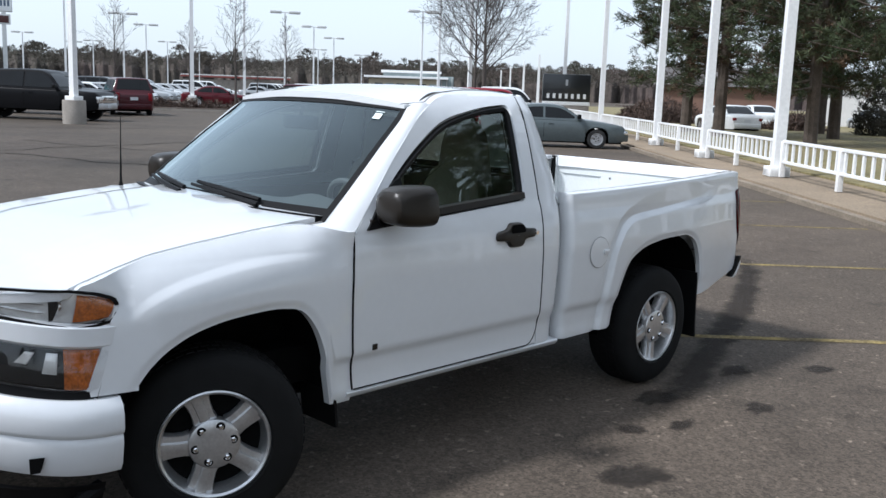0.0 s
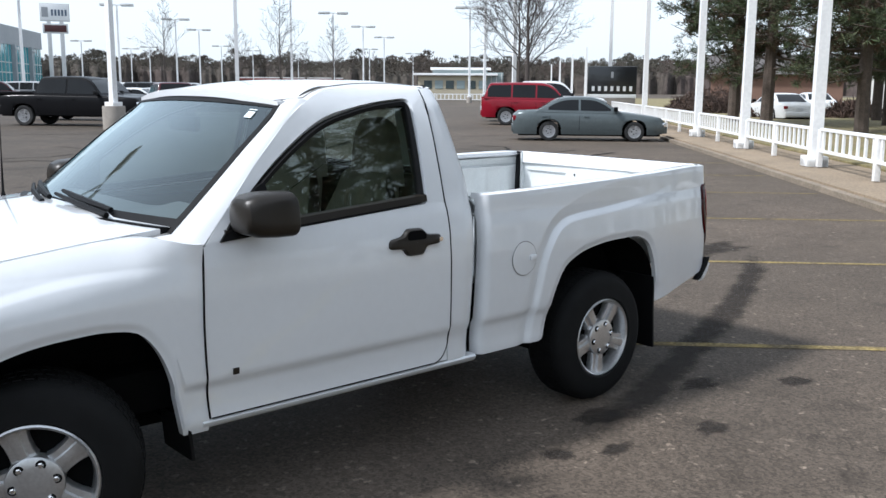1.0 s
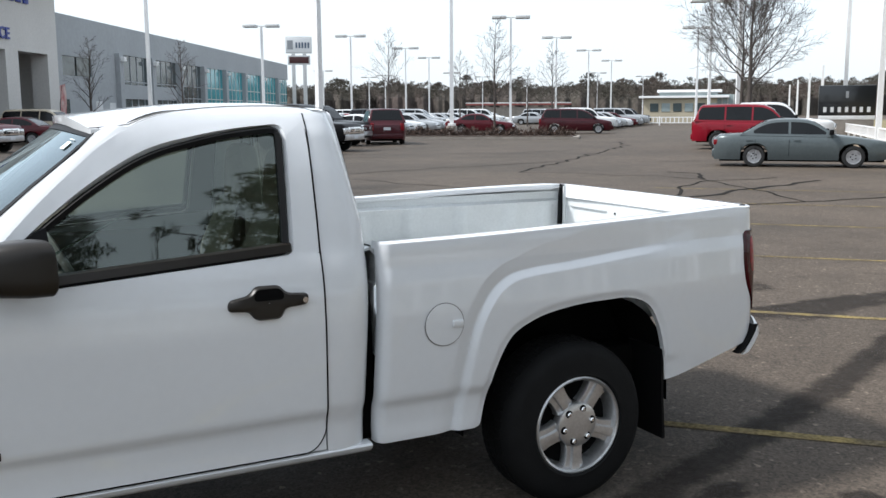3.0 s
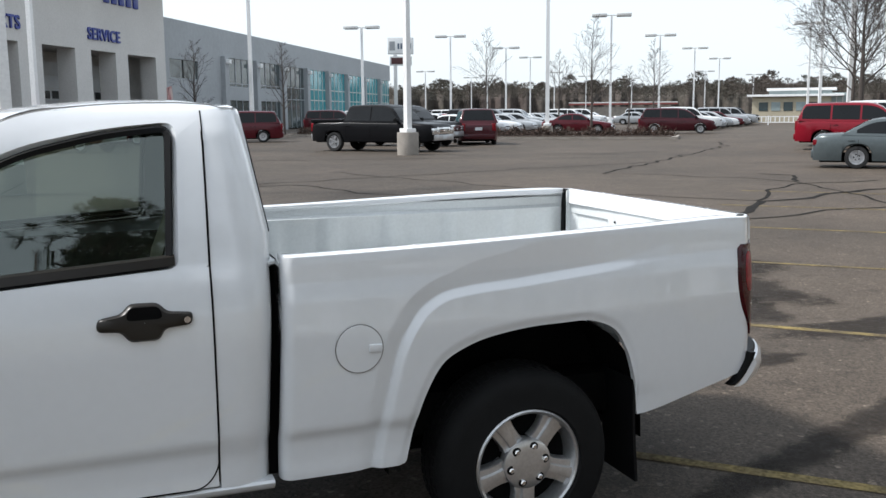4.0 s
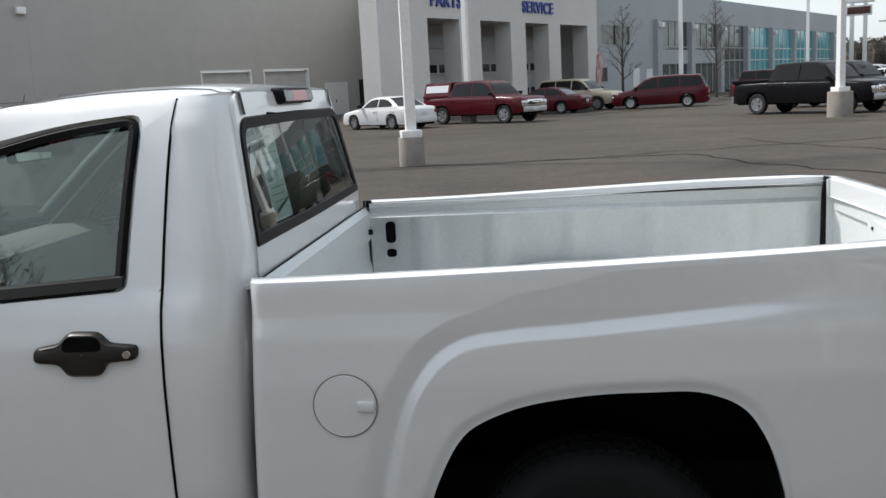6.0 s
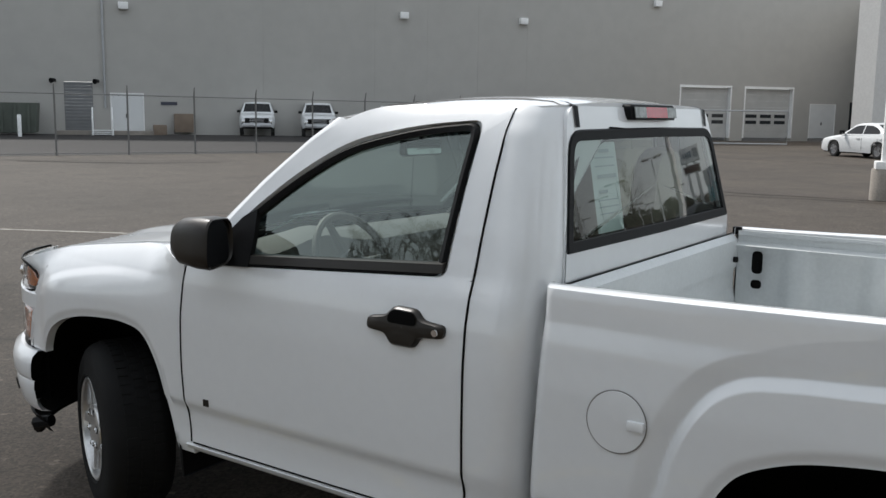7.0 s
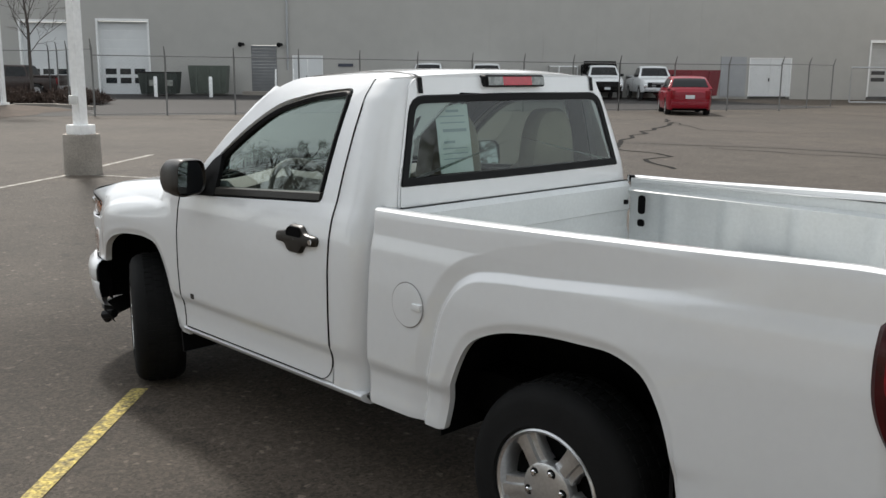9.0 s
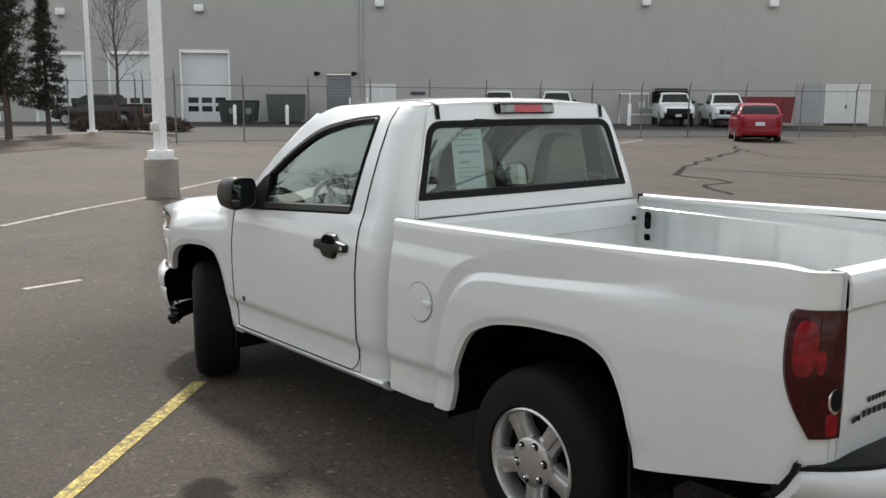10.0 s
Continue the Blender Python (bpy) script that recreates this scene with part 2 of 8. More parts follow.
def mesh_of(name, bm, mat, smooth=True):
    bmesh.ops.recalc_face_normals(bm, faces=bm.faces)
    me = bpy.data.meshes.new(name)
    bm.to_mesh(me)
    bm.free()
    me.materials.append(mat)
    if smooth:
        me.polygons.foreach_set("use_smooth", [True] * len(me.polygons))
        me.set_sharp_from_angle(angle=radians(38))
    return me


def part(name, bm, mat, parent, label="", smooth=True):
    ob = new(name, mesh_of(name, bm, mat, smooth))
    ob.parent = parent
    if label:
        ob["label"] = label
    return ob


def solo(name, bm, mat, label, category, kind="", group="", smooth=True):
    return tagged(new(name, mesh_of(name, bm, mat, smooth)), label, category, group, kind)


def add_box(bm, c, s, bevel=0.0, rot=None):
    g = bmesh.ops.create_cube(bm, size=1.0)
    vs = g["verts"]
    m = Matrix.Translation(c) @ (rot if rot else Matrix.Identity(4)) @ Matrix.Diagonal((*s, 1))
    bmesh.ops.transform(bm, matrix=m, verts=vs)
    if bevel > 0:
        es = list({e for v in vs for e in v.link_edges})
        bmesh.ops.bevel(bm, geom=es, offset=bevel, segments=2, profile=0.6, affect="EDGES")
    return bm


def box(c, s, bevel=0.0, rot=None):
    return add_box(bmesh.new(), c, s, bevel, rot)


def add_tube(bm, pts, radii, sides=8, caps=True):
    """A tube through points, with a radius at each."""
    rings = []
    pts = [Vector(p) for p in pts]
    if not hasattr(radii, "__len__"):
        radii = [radii] * len(pts)
    up = Vector((0.13, 0.21, 0.97))
    for i, p in enumerate(pts):
        d = (pts[min(i + 1, len(pts) - 1)] - pts[max(i - 1, 0)]).normalized()
        a = d.cross(up)
        if a.length < 0.05:
            a = d.cross(Vector((1, 0, 0)))
        a.normalize()
        b = d.cross(a)
        rings.append([bm.verts.new(p + radii[i] * (math.cos(k * math.tau / sides) * a + math.sin(k * math.tau / sides) * b)) for k in range(sides)])
    for r0, r1 in zip(rings, rings[1:]):
        for k in range(sides):
            bm.faces.new((r0[k], r0[(k + 1) % sides], r1[(k + 1) % sides], r1[k]))
    if caps:
        bm.faces.new(rings[0][::-1])
        bm.faces.new(rings[-1])
    return bm


def tube(pts, radii, sides=8):
    return add_tube(bmesh.new(), pts, radii, sides)


def add_lathe(bm, profile, m, steps=32):
    """Turns (radius, along) pairs about the local z axis, placed by m."""
    rings = []
    for r, h in profile:
        rings.append([bm.verts.new(m @ Vector((r * math.cos(k * math.tau / steps), r * math.sin(k * math.tau / steps), h))) for k in range(steps)])
    for r0, r1 in zip(rings, rings[1:]):
        for k in range(steps):
            bm.faces.new((r0[k], r0[(k + 1) % steps], r1[(k + 1) % steps], r1[k]))
    return bm


def lathe(profile, m, steps=32):
    return add_lathe(bmesh.new(), profile, m, steps)


def add_sheet(bm, rows, closed=False):
    """A skin through rows of points of equal length."""
    vs = [[bm.verts.new(p) for p in r] for r in rows]
    for a, b in zip(vs, vs[1:]):
        k = len(a)
        for i in range(k if closed else k - 1):
            bm.faces.new((a[i], a[(i + 1) % k], b[(i + 1) % k], b[i]))
    return vs


def sheet(rows, closed=False, fold=None):
    """A skin; fold bends its free edges inwards by that vector, which gives it thickness."""
    bm = bmesh.new()
    add_sheet(bm, rows, closed)
    if fold:
        es = [e for e in bm.edges if e.is_boundary]
        g = bmesh.ops.extrude_edge_only(bm, edges=es)
        bmesh.ops.translate(bm, verts=[v for v in g["geom"] if isinstance(v, bmesh.types.BMVert)], vec=fold)
    return bm


def add_slab(bm, outline, low, high):
    """An upright prism over an outline of (x, y) points."""
    a = [bm.verts.new((x, y, low)) for x, y in outline]
    b = [bm.verts.new((x, y, high)) for x, y in outline]
    bm.faces.new(a[::-1])
    bm.faces.new(b)
    k = len(a)
    for i in range(k):
        bm.faces.new((a[i], a[(i + 1) % k], b[(i + 1) % k], b[i]))
    return bm


def slab(outline, low, high):
    return add_slab(bmesh.new(), outline, low, high)


def lerp(a, b, t):
    return a + (b - a) * t


def smooth(a, b, x):
    t = min(1.0, max(0.0, (x - a) / (b - a)))
    return t * t * (3 - 2 * t)


def curve_at(table, x):
    """Piecewise-linear table of (x, value)."""
    if x <= table[0][0]:
        return table[0][1]
    for (x0, y0), (x1, y1) in zip(table, table[1:]):
        if x <= x1:
            return lerp(y0, y1, (x - x0) / (x1 - x0))
    return table[-1][1]


def spread(*stops):
    """Sample positions: (start, end, count) stretches joined."""
    out = []
    for a, b, k in stops:
        out += [lerp(a, b, i / k) for i in range(k)]
    return out + [stops[-1][1]]


# ---- ground ----
def ground_z(x, y):
    """The lot rises a little towards the big grey building."""
    return 0.22 * smooth(-14, -40, x)


def kerb_x(s):
    """A point on the kerb line, s metres along it."""
    return Vector((9.15 + s * 0.7071, s * 0.7071, 0))


AWAY = Vector((0.7071, -0.7071, 0))      # from the lot towards the lawn

bm = bmesh.new()
gx = [-3000, -400, -150] + [-100 + 4 * i for i in range(51)] + [150, 400, 3000]
gy = [-3000, -400, -150, -60] + [-40 + 8 * i for i in range(21)] + [200, 400, 3000]
add_sheet(bm, [[Vector((x, y, ground_z(x, y))) for x in gx] for y in gy])
solo("ground", bm, M["asphalt"], "worn grey-brown asphalt parking lot", "parking lot", "structure")
yard = []
for v in range(13):
    row = []
    for u in range(41):
        a = Vector((-27.6, 4.4)).lerp(Vector((-14.4, 43.0)), u / 40)
        p = a + Vector((-0.946, 0.324)) * lerp(0.0, 34.0, v / 12)
        row.append(Vector((p.x, p.y, ground_z(p.x, p.y) + 0.006)))
    yard.append(row)
solo("yard_pavement", sheet(yard), M["yard"], "darker grey asphalt of the warehouse yard", "pavement", "structure")


# ---- the white pickup ----
MID = 0.92            # centre line of the truck
REAR = 2.825          # rear axle
SIDE = [(0.30, 0.110), (0.37, 0.080), (0.41, 0.066), (0.47, 0.070), (0.545, 0.066), (0.565, 0.050), (0.70, 0.046), (0.88, 0.046),
        (1.00, 0.056), (1.08, 0.074), (1.13, 0.096), (1.25, 0.130), (1.40, 0.180), (1.53, 0.232), (1.60, 0.285), (1.64, 0.36)]
HOOD = [(-0.86, 0.905), (-0.78, 0.920), (-0.60, 0.945), (-0.50, 0.953), (-0.467, 0.966), (-0.338, 1.002), (-0.211, 1.033), (-0.037, 1.056), (0.222, 1.085), (0.507, 1.108), (0.62, 1.115)]
# wheel openings and the creases above them: (x, z) along the side
ARCH_F = [(-0.34, 0.34), (-0.302, 0.604), (-0.225, 0.705), (-0.139, 0.757), (-0.044, 0.786), (0.12, 0.806), (0.265, 0.805), (0.345, 0.786), (0.408, 0.72), (0.452, 0.628), (0.485, 0.483), (0.505, 0.34)]
ARCH_R = [(2.350, 0.34), (2.372, 0.43), (2.430, 0.634), (2.505, 0.755), (2.595, 0.802), (2.762, 0.838), (2.940, 0.848), (3.085, 0.841), (3.164, 0.803), (3.214, 0.73), (3.250, 0.63), (3.278, 0.47), (3.288, 0.34)]
CREASE_F = [(-0.44, 0.55), (-0.382, 0.721), (-0.341, 0.837), (-0.267, 0.905), (-0.190, 0.937), (-0.020, 0.975), (0.164, 0.998), (0.311, 1.003), (0.50, 1.000)]
CREASE_R = [(2.240, 0.36), (2.285, 0.60), (2.306, 0.684), (2.334, 0.790), (2.378, 0.880), (2.430, 0.945), (2.500, 0.986), (2.600, 1.003), (2.763, 1.014), (2.940, 1.029), (3.122, 1.044), (3.273, 1.056), (3.500, 1.072), (3.90, 1.090)]


def eased(table, k=5):
    """The same line with rounded kinks: more points on a smooth curve through the given ones."""
    p = [Vector(q) for q in table]
    d = [(b - a).length for a, b in zip(p, p[1:])]
    tan = [(p[1] - p[0]) / d[0]] + [((p[i] - p[i - 1]) / d[i - 1] * d[i] + (p[i + 1] - p[i]) / d[i] * d[i - 1]) / (d[i] + d[i - 1]) for i in range(1, len(p) - 1)] + [(p[-1] - p[-2]) / d[-1]]
    out = []
    for i in range(len(d)):
        for j in range(k):
            t = j / k
            q = p[i] * (2 * t ** 3 - 3 * t * t + 1) + p[i + 1] * (3 * t * t - 2 * t ** 3) + (tan[i] * (t ** 3 - 2 * t * t + t) + tan[i + 1] * (t ** 3 - t * t)) * d[i]
            out.append((q.x, q.y))
    return out + [tuple(table[-1])]


ARCH_F, ARCH_R, CREASE_F, CREASE_R = eased(ARCH_F), eased(ARCH_R), eased(CREASE_F, 4), eased(CREASE_R, 4)


def beside(table, x, z):
    """Signed distance from a line on the side; positive towards the wheel."""
    best, side = 9.0, 1.0
    for (x0, z0), (x1, z1) in zip(table, table[1:]):
        dx, dz = x1 - x0, z1 - z0
        t = min(1.0, max(0.0, ((x - x0) * dx + (z - z0) * dz) / (dx * dx + dz * dz)))
        ex, ez = x - x0 - t * dx, z - z0 - t * dz
        d = ex * ex + ez * ez
        if d < best:
            best, side = d, ex * dz - ez * dx
    return math.sqrt(best) * (1 if side > 0 else -1)


def flare(x, z, table, amount, groove, run0, run1):
    """Swell round a wheel; it breaks off at a crease, above which the panel falls back outwards."""
    if x < table[0][0] - 0.15 or x > table[-1][0]:
        return 0.0
    s = beside(table, x, z)
    run = smooth(run1, run0, x)
    return run * (amount * smooth(-0.005, 0.03, s) - groove * max(0.0, min((0.028 - s) / 0.026, (s + 0.055) / 0.055, 1.0)))


def lip(x, z, table):
    """Rolled lip round a wheel opening."""
    if x < table[0][0] - 0.1 or x > table[-1][0] + 0.1:
        return 0.0
    return 1 - smooth(0.0, 0.035, abs(beside(table, x, z)))


def side_y(x, z):
    y = curve_at(SIDE, z)
    # round the kinks of the table
    y = 0.5 * y + 0.25 * (curve_at(SIDE, z - 0.012) + curve_at(SIDE, z + 0.012))
    if x > 3.2 and z < 0.75:
        y = lerp(y, 0.046 + 0.12 * max(0.0, 0.75 - z) ** 2, smooth(3.2, 3.4, x))
    y -= flare(x, z, CREASE_F, 0.005, 0.004, 0.05, 0.50) * smooth(-0.40, -0.16, x)
    y -= flare(x, z, CREASE_R, 0.005, 0.017, 2.95, 3.55)
    y += 0.008 * (lip(x, z, ARCH_F) + lip(x, z, ARCH_R))
    y += 0.05 * smooth(-0.05, -0.5, x) ** 1.5 + 0.075 * smooth(3.05, 3.85, x) ** 1.3 + 0.10 * smooth(3.77, 3.90, x) ** 1.6
    return y


def arch(x, table):
    """Height of a wheel opening at x, nothing beside it."""
    return curve_at(table, x) if table[0][0] < x < table[-1][0] else 0.0


def nose_y(x):
    """Side line of the nose in plan, ahead of the wheels."""
    s = math.asin(min(1.0, max(0.0, (-0.36 - x) / 0.475) ** 1.125))
    return 0.92 - 0.814 * math.cos(s) ** (2 / 2.25)


def front_edge(z):
    """Where the fender ends at the bumper and round the lamp's outer end."""
    return -0.356 - max(0.0, 0.90 - z) * 0.36 if z < 0.90 else curve_at([(0.90, -0.356), (0.920, -0.375), (0.940, -0.427), (0.956, -0.500)], z)


def mirrored(rows):
    return [[Vector((p[0], 2 * MID - p[1], p[2])) for p in r] for r in rows]


def both(name, rows, mat, parent, fold, label=""):
    """A panel on the near side and its twin on the far side."""
    a = part(name, sheet(rows, fold=Vector(fold)), mat, parent, label)
    part(name, sheet(mirrored(rows), fold=Vector((fold[0], -fold[1], fold[2]))), mat, parent, label)
    return a


truck = thing("pickup_truck", "white regular-cab pickup truck with open bed on parking lot", "pickup truck")


# fenders
def hood_edge(x):
    """Plan line of the hood's side edge."""
    return curve_at([(-0.50, 0.142), (-0.34, 0.160), (-0.20, 0.174), (0.0, 0.183), (0.6, 0.186)], x)


def hood_z(x):
    return curve_at(HOOD, x)


def door_front(z):
    return 0.605 - 0.02 * math.sin(max(0, min(1, (z - 0.42) / 0.7)) * math.pi)


rows = []
xs = spread((0.0, 0.10, 4), (0.10, 0.16, 5), (0.16, 0.78, 28), (0.78, 0.885, 12), (0.885, 1.0, 4))
for v in spread((0, 0.2, 10), (0.2, 0.75, 36), (0.75, 1, 12)):
    r = []
    for u in xs:
        xb = lerp(-0.45, 0.598, u)
        lo = max(arch(xb, ARCH_F), 0.60 if xb < -0.2 else 0.375)
        hi = lerp(hood_z(xb if u > 0.14 else lerp(-0.50, -0.29, u / 0.14)) - 0.001, 1.064, smooth(0.38, 0.585, xb))
        z = lerp(lo, hi, v)
        x = xb if u > 0.14 else lerp(front_edge(z), -0.29, u / 0.14)
        if u == 1.0:
            x = door_front(z) - 0.004
        y = side_y(x, z) if z < 1.1 else side_y(x, 1.1)
        y += (hood_edge(x) - 0.004 - side_y(x, min(hi, 1.1))) * (1 - smooth(0.3, 0.58, x)) * max(0.0, (z - (hi - 0.20)) / 0.20) ** 2.2
        y -= 0.035 * max(0.0, (z - 1.0) / 0.16) if z > 1.0 else 0
        if x < -0.22:
            y = lerp(nose_y(x), y, smooth(-0.48, -0.22, x))
        r.append(Vector((x, y, z)))
    rows.append(r)
both("front_fender", rows, M["paint"], truck, (0, 0.035, 0))

# hood, rising to the middle, with a shut line along the fenders and a lip down to the lamps
rows = []
for v in spread((0, 0.12, 8), (0.12, 0.88, 20), (0.88, 1, 8)):
    r = []
    off = 2 * v - 1
    front = -0.815 + 0.315 * abs(off) ** 2.6
    back = 0.44 + 0.15 * abs(off) ** 3
    for u in spread((0, 0.12, 6), (0.12, 1, 26)):
        x = lerp(front, back, u)
        y = MID + off * (MID - hood_edge(x))
        z = hood_z(x) + 0.004 + 0.030 * (1 - off * off) * smooth(0, 0.2, u)
        z += 0.012 * smooth(0.62, 0.5, abs(off)) * smooth(0.02, 0.3, u)
        r.append(Vector((x, y, z)))
    c = min(1.0, (MID - min(r[0].y, 2 * MID - r[0].y)) / 0.812)
    s = math.sqrt(1 - c ** (2 / 0.8889))
    low = Vector((min(r[0].x, -0.36 - 0.463 * s ** 0.8889), r[0].y, min(r[0].z - 0.004, 0.961)))
    rows.append([low, low.lerp(r[0], 0.5) + Vector((-0.003, 0, 0.003))] + r)
part("hood", sheet(rows, fold=Vector((0, 0, -0.03))), M["paint"], truck)


# nose: lamps, bars and bumper follow one plan curve
PLAN = 2 / 2.25


def nose_angle(x):
    return math.asin(max(0.0, (-0.36 - x) / 0.475) ** (1 / PLAN))


def nose(th, z, out=0.0):
    c, s = math.cos(th), abs(math.sin(th))
    p = PLAN
    y = MID - (0.822 + out) * (abs(c) ** p) * (1 if c > 0 else -1)
    x = -0.36 - (0.475 + out) * s ** p
    return Vector((x, y, z))


def nose_band(name, th0, th1, zs, outs, mat, label="", fold=(0.03, 0, 0), steps=26, slope=0.0):
    rows = []
    t0, t1 = th0, th1
    for z, o in zip(zs, outs):
        # lamps and bars end at the fender's slanting edge
        if 0 < t0 < 0.08:
            th0 = nose_angle(front_edge(z) + 0.004) + t0 - 0.03
        if 0 < PI - t1 < 0.08:
            th1 = PI - nose_angle(front_edge(z) + 0.004) - (PI - t1 - 0.03)
        rows.append([nose(lerp(th0, th1, i / steps), z + slope * smooth(0.0, 0.9, min(lerp(th0, th1, i / steps), math.pi - lerp(th0, th1, i / steps))), o) for i in range(steps + 1)])
    return part(name, sheet(rows, fold=Vector(fold)), mat, truck, label)


PI = math.pi
LAMP_TOP = [(0.0, 0.897), (0.010, 0.912), (0.03, 0.921), (0.11, 0.938), (0.26, 0.952), (0.60, 0.958), (1.0, 0.958)]
LAMP_LOW = [(0.0, 0.872), (0.010, 0.856), (0.03, 0.847), (0.10, 0.839), (0.22, 0.834), (0.45, 0.852), (0.65, 0.870), (1.0, 0.885)]


def lamp_patch(name, flip, th0, th1, v0, v1, out, mat, parent, label="", lean=0.0, steps=22):
    """Part of the upper lamp: between two bearings and two shares of its height."""
    rws = []
    for v, dip in ((v0, -0.010), (lerp(v0, v1, 0.06), -0.002), (lerp(v0, v1, 0.3), 0.0), (lerp(v0, v1, 0.7), 0.0), (lerp(v0, v1, 0.94), -0.003), (v1, -0.012)):
        r = []
        for i in range(steps + 1):
            th = lerp(th0, th1 + lean * v, i / steps)
            z = lerp(curve_at(LAMP_LOW, th), curve_at(LAMP_TOP, th), v)
            r.append(nose(th if not flip else PI - th, z, out + dip))
        rws.append(r)
    return part(name, sheet(rws, fold=Vector((0.012, 0, 0))), mat, parent, label)


nose_band("nose_core", 0.10, PI - 0.10, (0.36, 0.5, 0.7, 0.86, 0.93), (-0.05, -0.05, -0.05, -0.05, -0.06), M["black"], steps=40)
for flip in (0, 1):
    def span(a, b):
        return (a, b) if not flip else (PI - b, PI - a)
    lamp = lamp_patch("headlight", flip, 0.004, 0.95, 0.0, 1.0, -0.026, M["lampwhite"], truck, "clear headlight with amber corner")
    lamp_patch("amber_marker", flip, 0.008, 0.245, 0.10, 0.90, -0.016, M["amber"], lamp, "amber corner lens", -0.045, 12)
    lamp_patch("lamp_divider", flip, 0.380, 0.387, 0.05, 0.95, -0.018, M["black"], lamp, "", -0.09, 3)
    for v in (0.30, 0.56):
        lamp_patch("lamp_ridge", flip, 0.43, 0.95, v, v + 0.035, -0.017, M["chrome"], lamp)
    q = nose(0.31 if not flip else PI - 0.31, 0.905, -0.030)
    part("bulb_bowl", lathe([(0.030, 0.016), (0.024, 0.005), (0.012, 0.0), (0.0001, -0.002)], Matrix.Translation(q) @ pose(0, 0, 0, 0, -90, 0), 20), M["chrome"], lamp, "bright bulb reflector")
    lamp_patch("lamp_lens", flip, 0.0, 0.95, 0.0, 1.0, -0.004, M["clearlens"], lamp)
    for tbl, d0, d1 in ((LAMP_TOP, -0.002, 0.006), (LAMP_LOW, -0.006, 0.002)):
        ths = spread((0.0, 0.03, 6), (0.03, 0.95, 26))
        part("lamp_bezel", sheet([[nose(t if not flip else PI - t, curve_at(tbl, t) + d, -0.004) for t in ths] for d in (d0, d1)], fold=Vector((0.012, 0, 0))), M["black"], lamp)
    low = nose_band("lower_lamp", *span(0.03, 0.98), (0.612, 0.625, 0.748, 0.760), (-0.03, -0.016, -0.018, -0.03), M["black"], "dark lower lamp with amber end", slope=0.045)
    nose_band("amber_marker", *span(0.042, 0.30), (0.620, 0.630, 0.742, 0.752), (-0.012, -0.006, -0.008, -0.016), M["amber"], "amber turn lens", steps=8, slope=0.045)
    for t0, t1, lean, z0, z1 in ((0.335, 0.415, 0.03, 0.668, 0.738), (0.49, 0.56, 0.07, 0.690, 0.734)):
        rws = []
        for v, o in ((0, -0.013), (0.1, -0.008), (0.5, -0.006), (0.9, -0.008), (1, -0.013)):
            r = []
            for i in range(9):
                th = lerp(t0, t1, i / 8) - lean * (v - 0.5) + 0.02 * v * (1 - i / 8)
                r.append(nose(th if not flip else PI - th, lerp(z0, z1, v) + 0.045 * smooth(0.0, 0.9, th), o + 0.002))
            rws.append(r)
        part("lower_reflector", sheet(rws, fold=Vector((0.004, 0, 0))), M["lampwhite"], low)
    nose_band("lower_lens", *span(0.03, 0.98), (0.612, 0.625, 0.748, 0.760), (-0.008, 0.002, 0.0, -0.008), M["clearlens"], slope=0.045)
nose_band("nose_bar", 0.03, PI - 0.03, (0.757, 0.768, 0.826, 0.836), (-0.010, 0.002, 0.002, -0.010), M["paint"], steps=50, slope=0.04)
nose_band("lower_trim", 0.03, PI - 0.03, (0.585, 0.615), (-0.002, -0.006), M["black"], steps=50, slope=0.045)
bump_rows = [(0.590, -0.03), (0.593, 0.012), (0.572, 0.036), (0.540, 0.046), (0.490, 0.046), (0.476, 0.040), (0.470, 0.030), (0.464, 0.034), (0.44, 0.036), (0.365, 0.022), (0.338, 0.006), (0.328, -0.03)]
nose_band("front_bumper", -0.04, PI + 0.04, [a for a, b in bump_rows], [b for a, b in bump_rows], M["paint"], "white painted front bumper", steps=60, slope=0.035)
nose_band("air_dam", 0.12, PI - 0.12, (0.22, 0.30), (-0.06, -0.01), M["black"], steps=40)
for flip in (0, 1):
    a, b = (0.42, 0.50) if not flip else (PI - 0.50, PI - 0.42)
    part("fog_recess", sheet([[nose(a, 0.43, 0.040), nose(b, 0.425, 0.040)], [nose(a + (0.03 if not flip else 0), 0.375, 0.032), nose(b - (0.03 if flip else 0), 0.37, 0.032)]], fold=Vector((-0.004, 0, 0))), M["black"], truck)
part("plate_panel", box((-0.885, 0.9, 0.50), (0.015, 0.34, 0.15), 0.004), M["paper"], truck)

# doors
DOOR_TOP = [(0.60, 1.052), (1.65, 1.118), (1.75, 1.122)]


def door_back(z):
    return 1.744 + 0.012 * max(0.0, min(1.0, (z - 1.1) / 0.5))


rows = []
for v in spread((0, 0.08, 3), (0.08, 0.30, 10), (0.30, 1, 16)):
    r = []
    for u in spread((0, 0.06, 3), (0.06, 0.94, 22), (0.94, 1, 4)):
        xb = lerp(0.605, 1.744, u)
        lo = 0.425
        z = lerp(lo, curve_at(DOOR_TOP, xb), v)
        x = lerp(door_front(z) + 0.001, door_back(z), u)
        r.append(Vector((x, side_y(x, z) - 0.004, z)))
    rows.append(r)
both("door", rows, M["paint"], truck, (0, 0.035, 0))


# shut lines round the doors: dark backing, and a thin groove that runs round the rounded rear corner
both("door_gap", [[Vector((door_front(z) + dx, side_y(0.6, z) + 0.003 + 0.02 * smooth(0.93, 1.02, z), z)) for dx in (-0.0035, 0.002)] for z in spread((0.42, 1.02, 12))], M["under"], truck, (0, 0.01, 0))


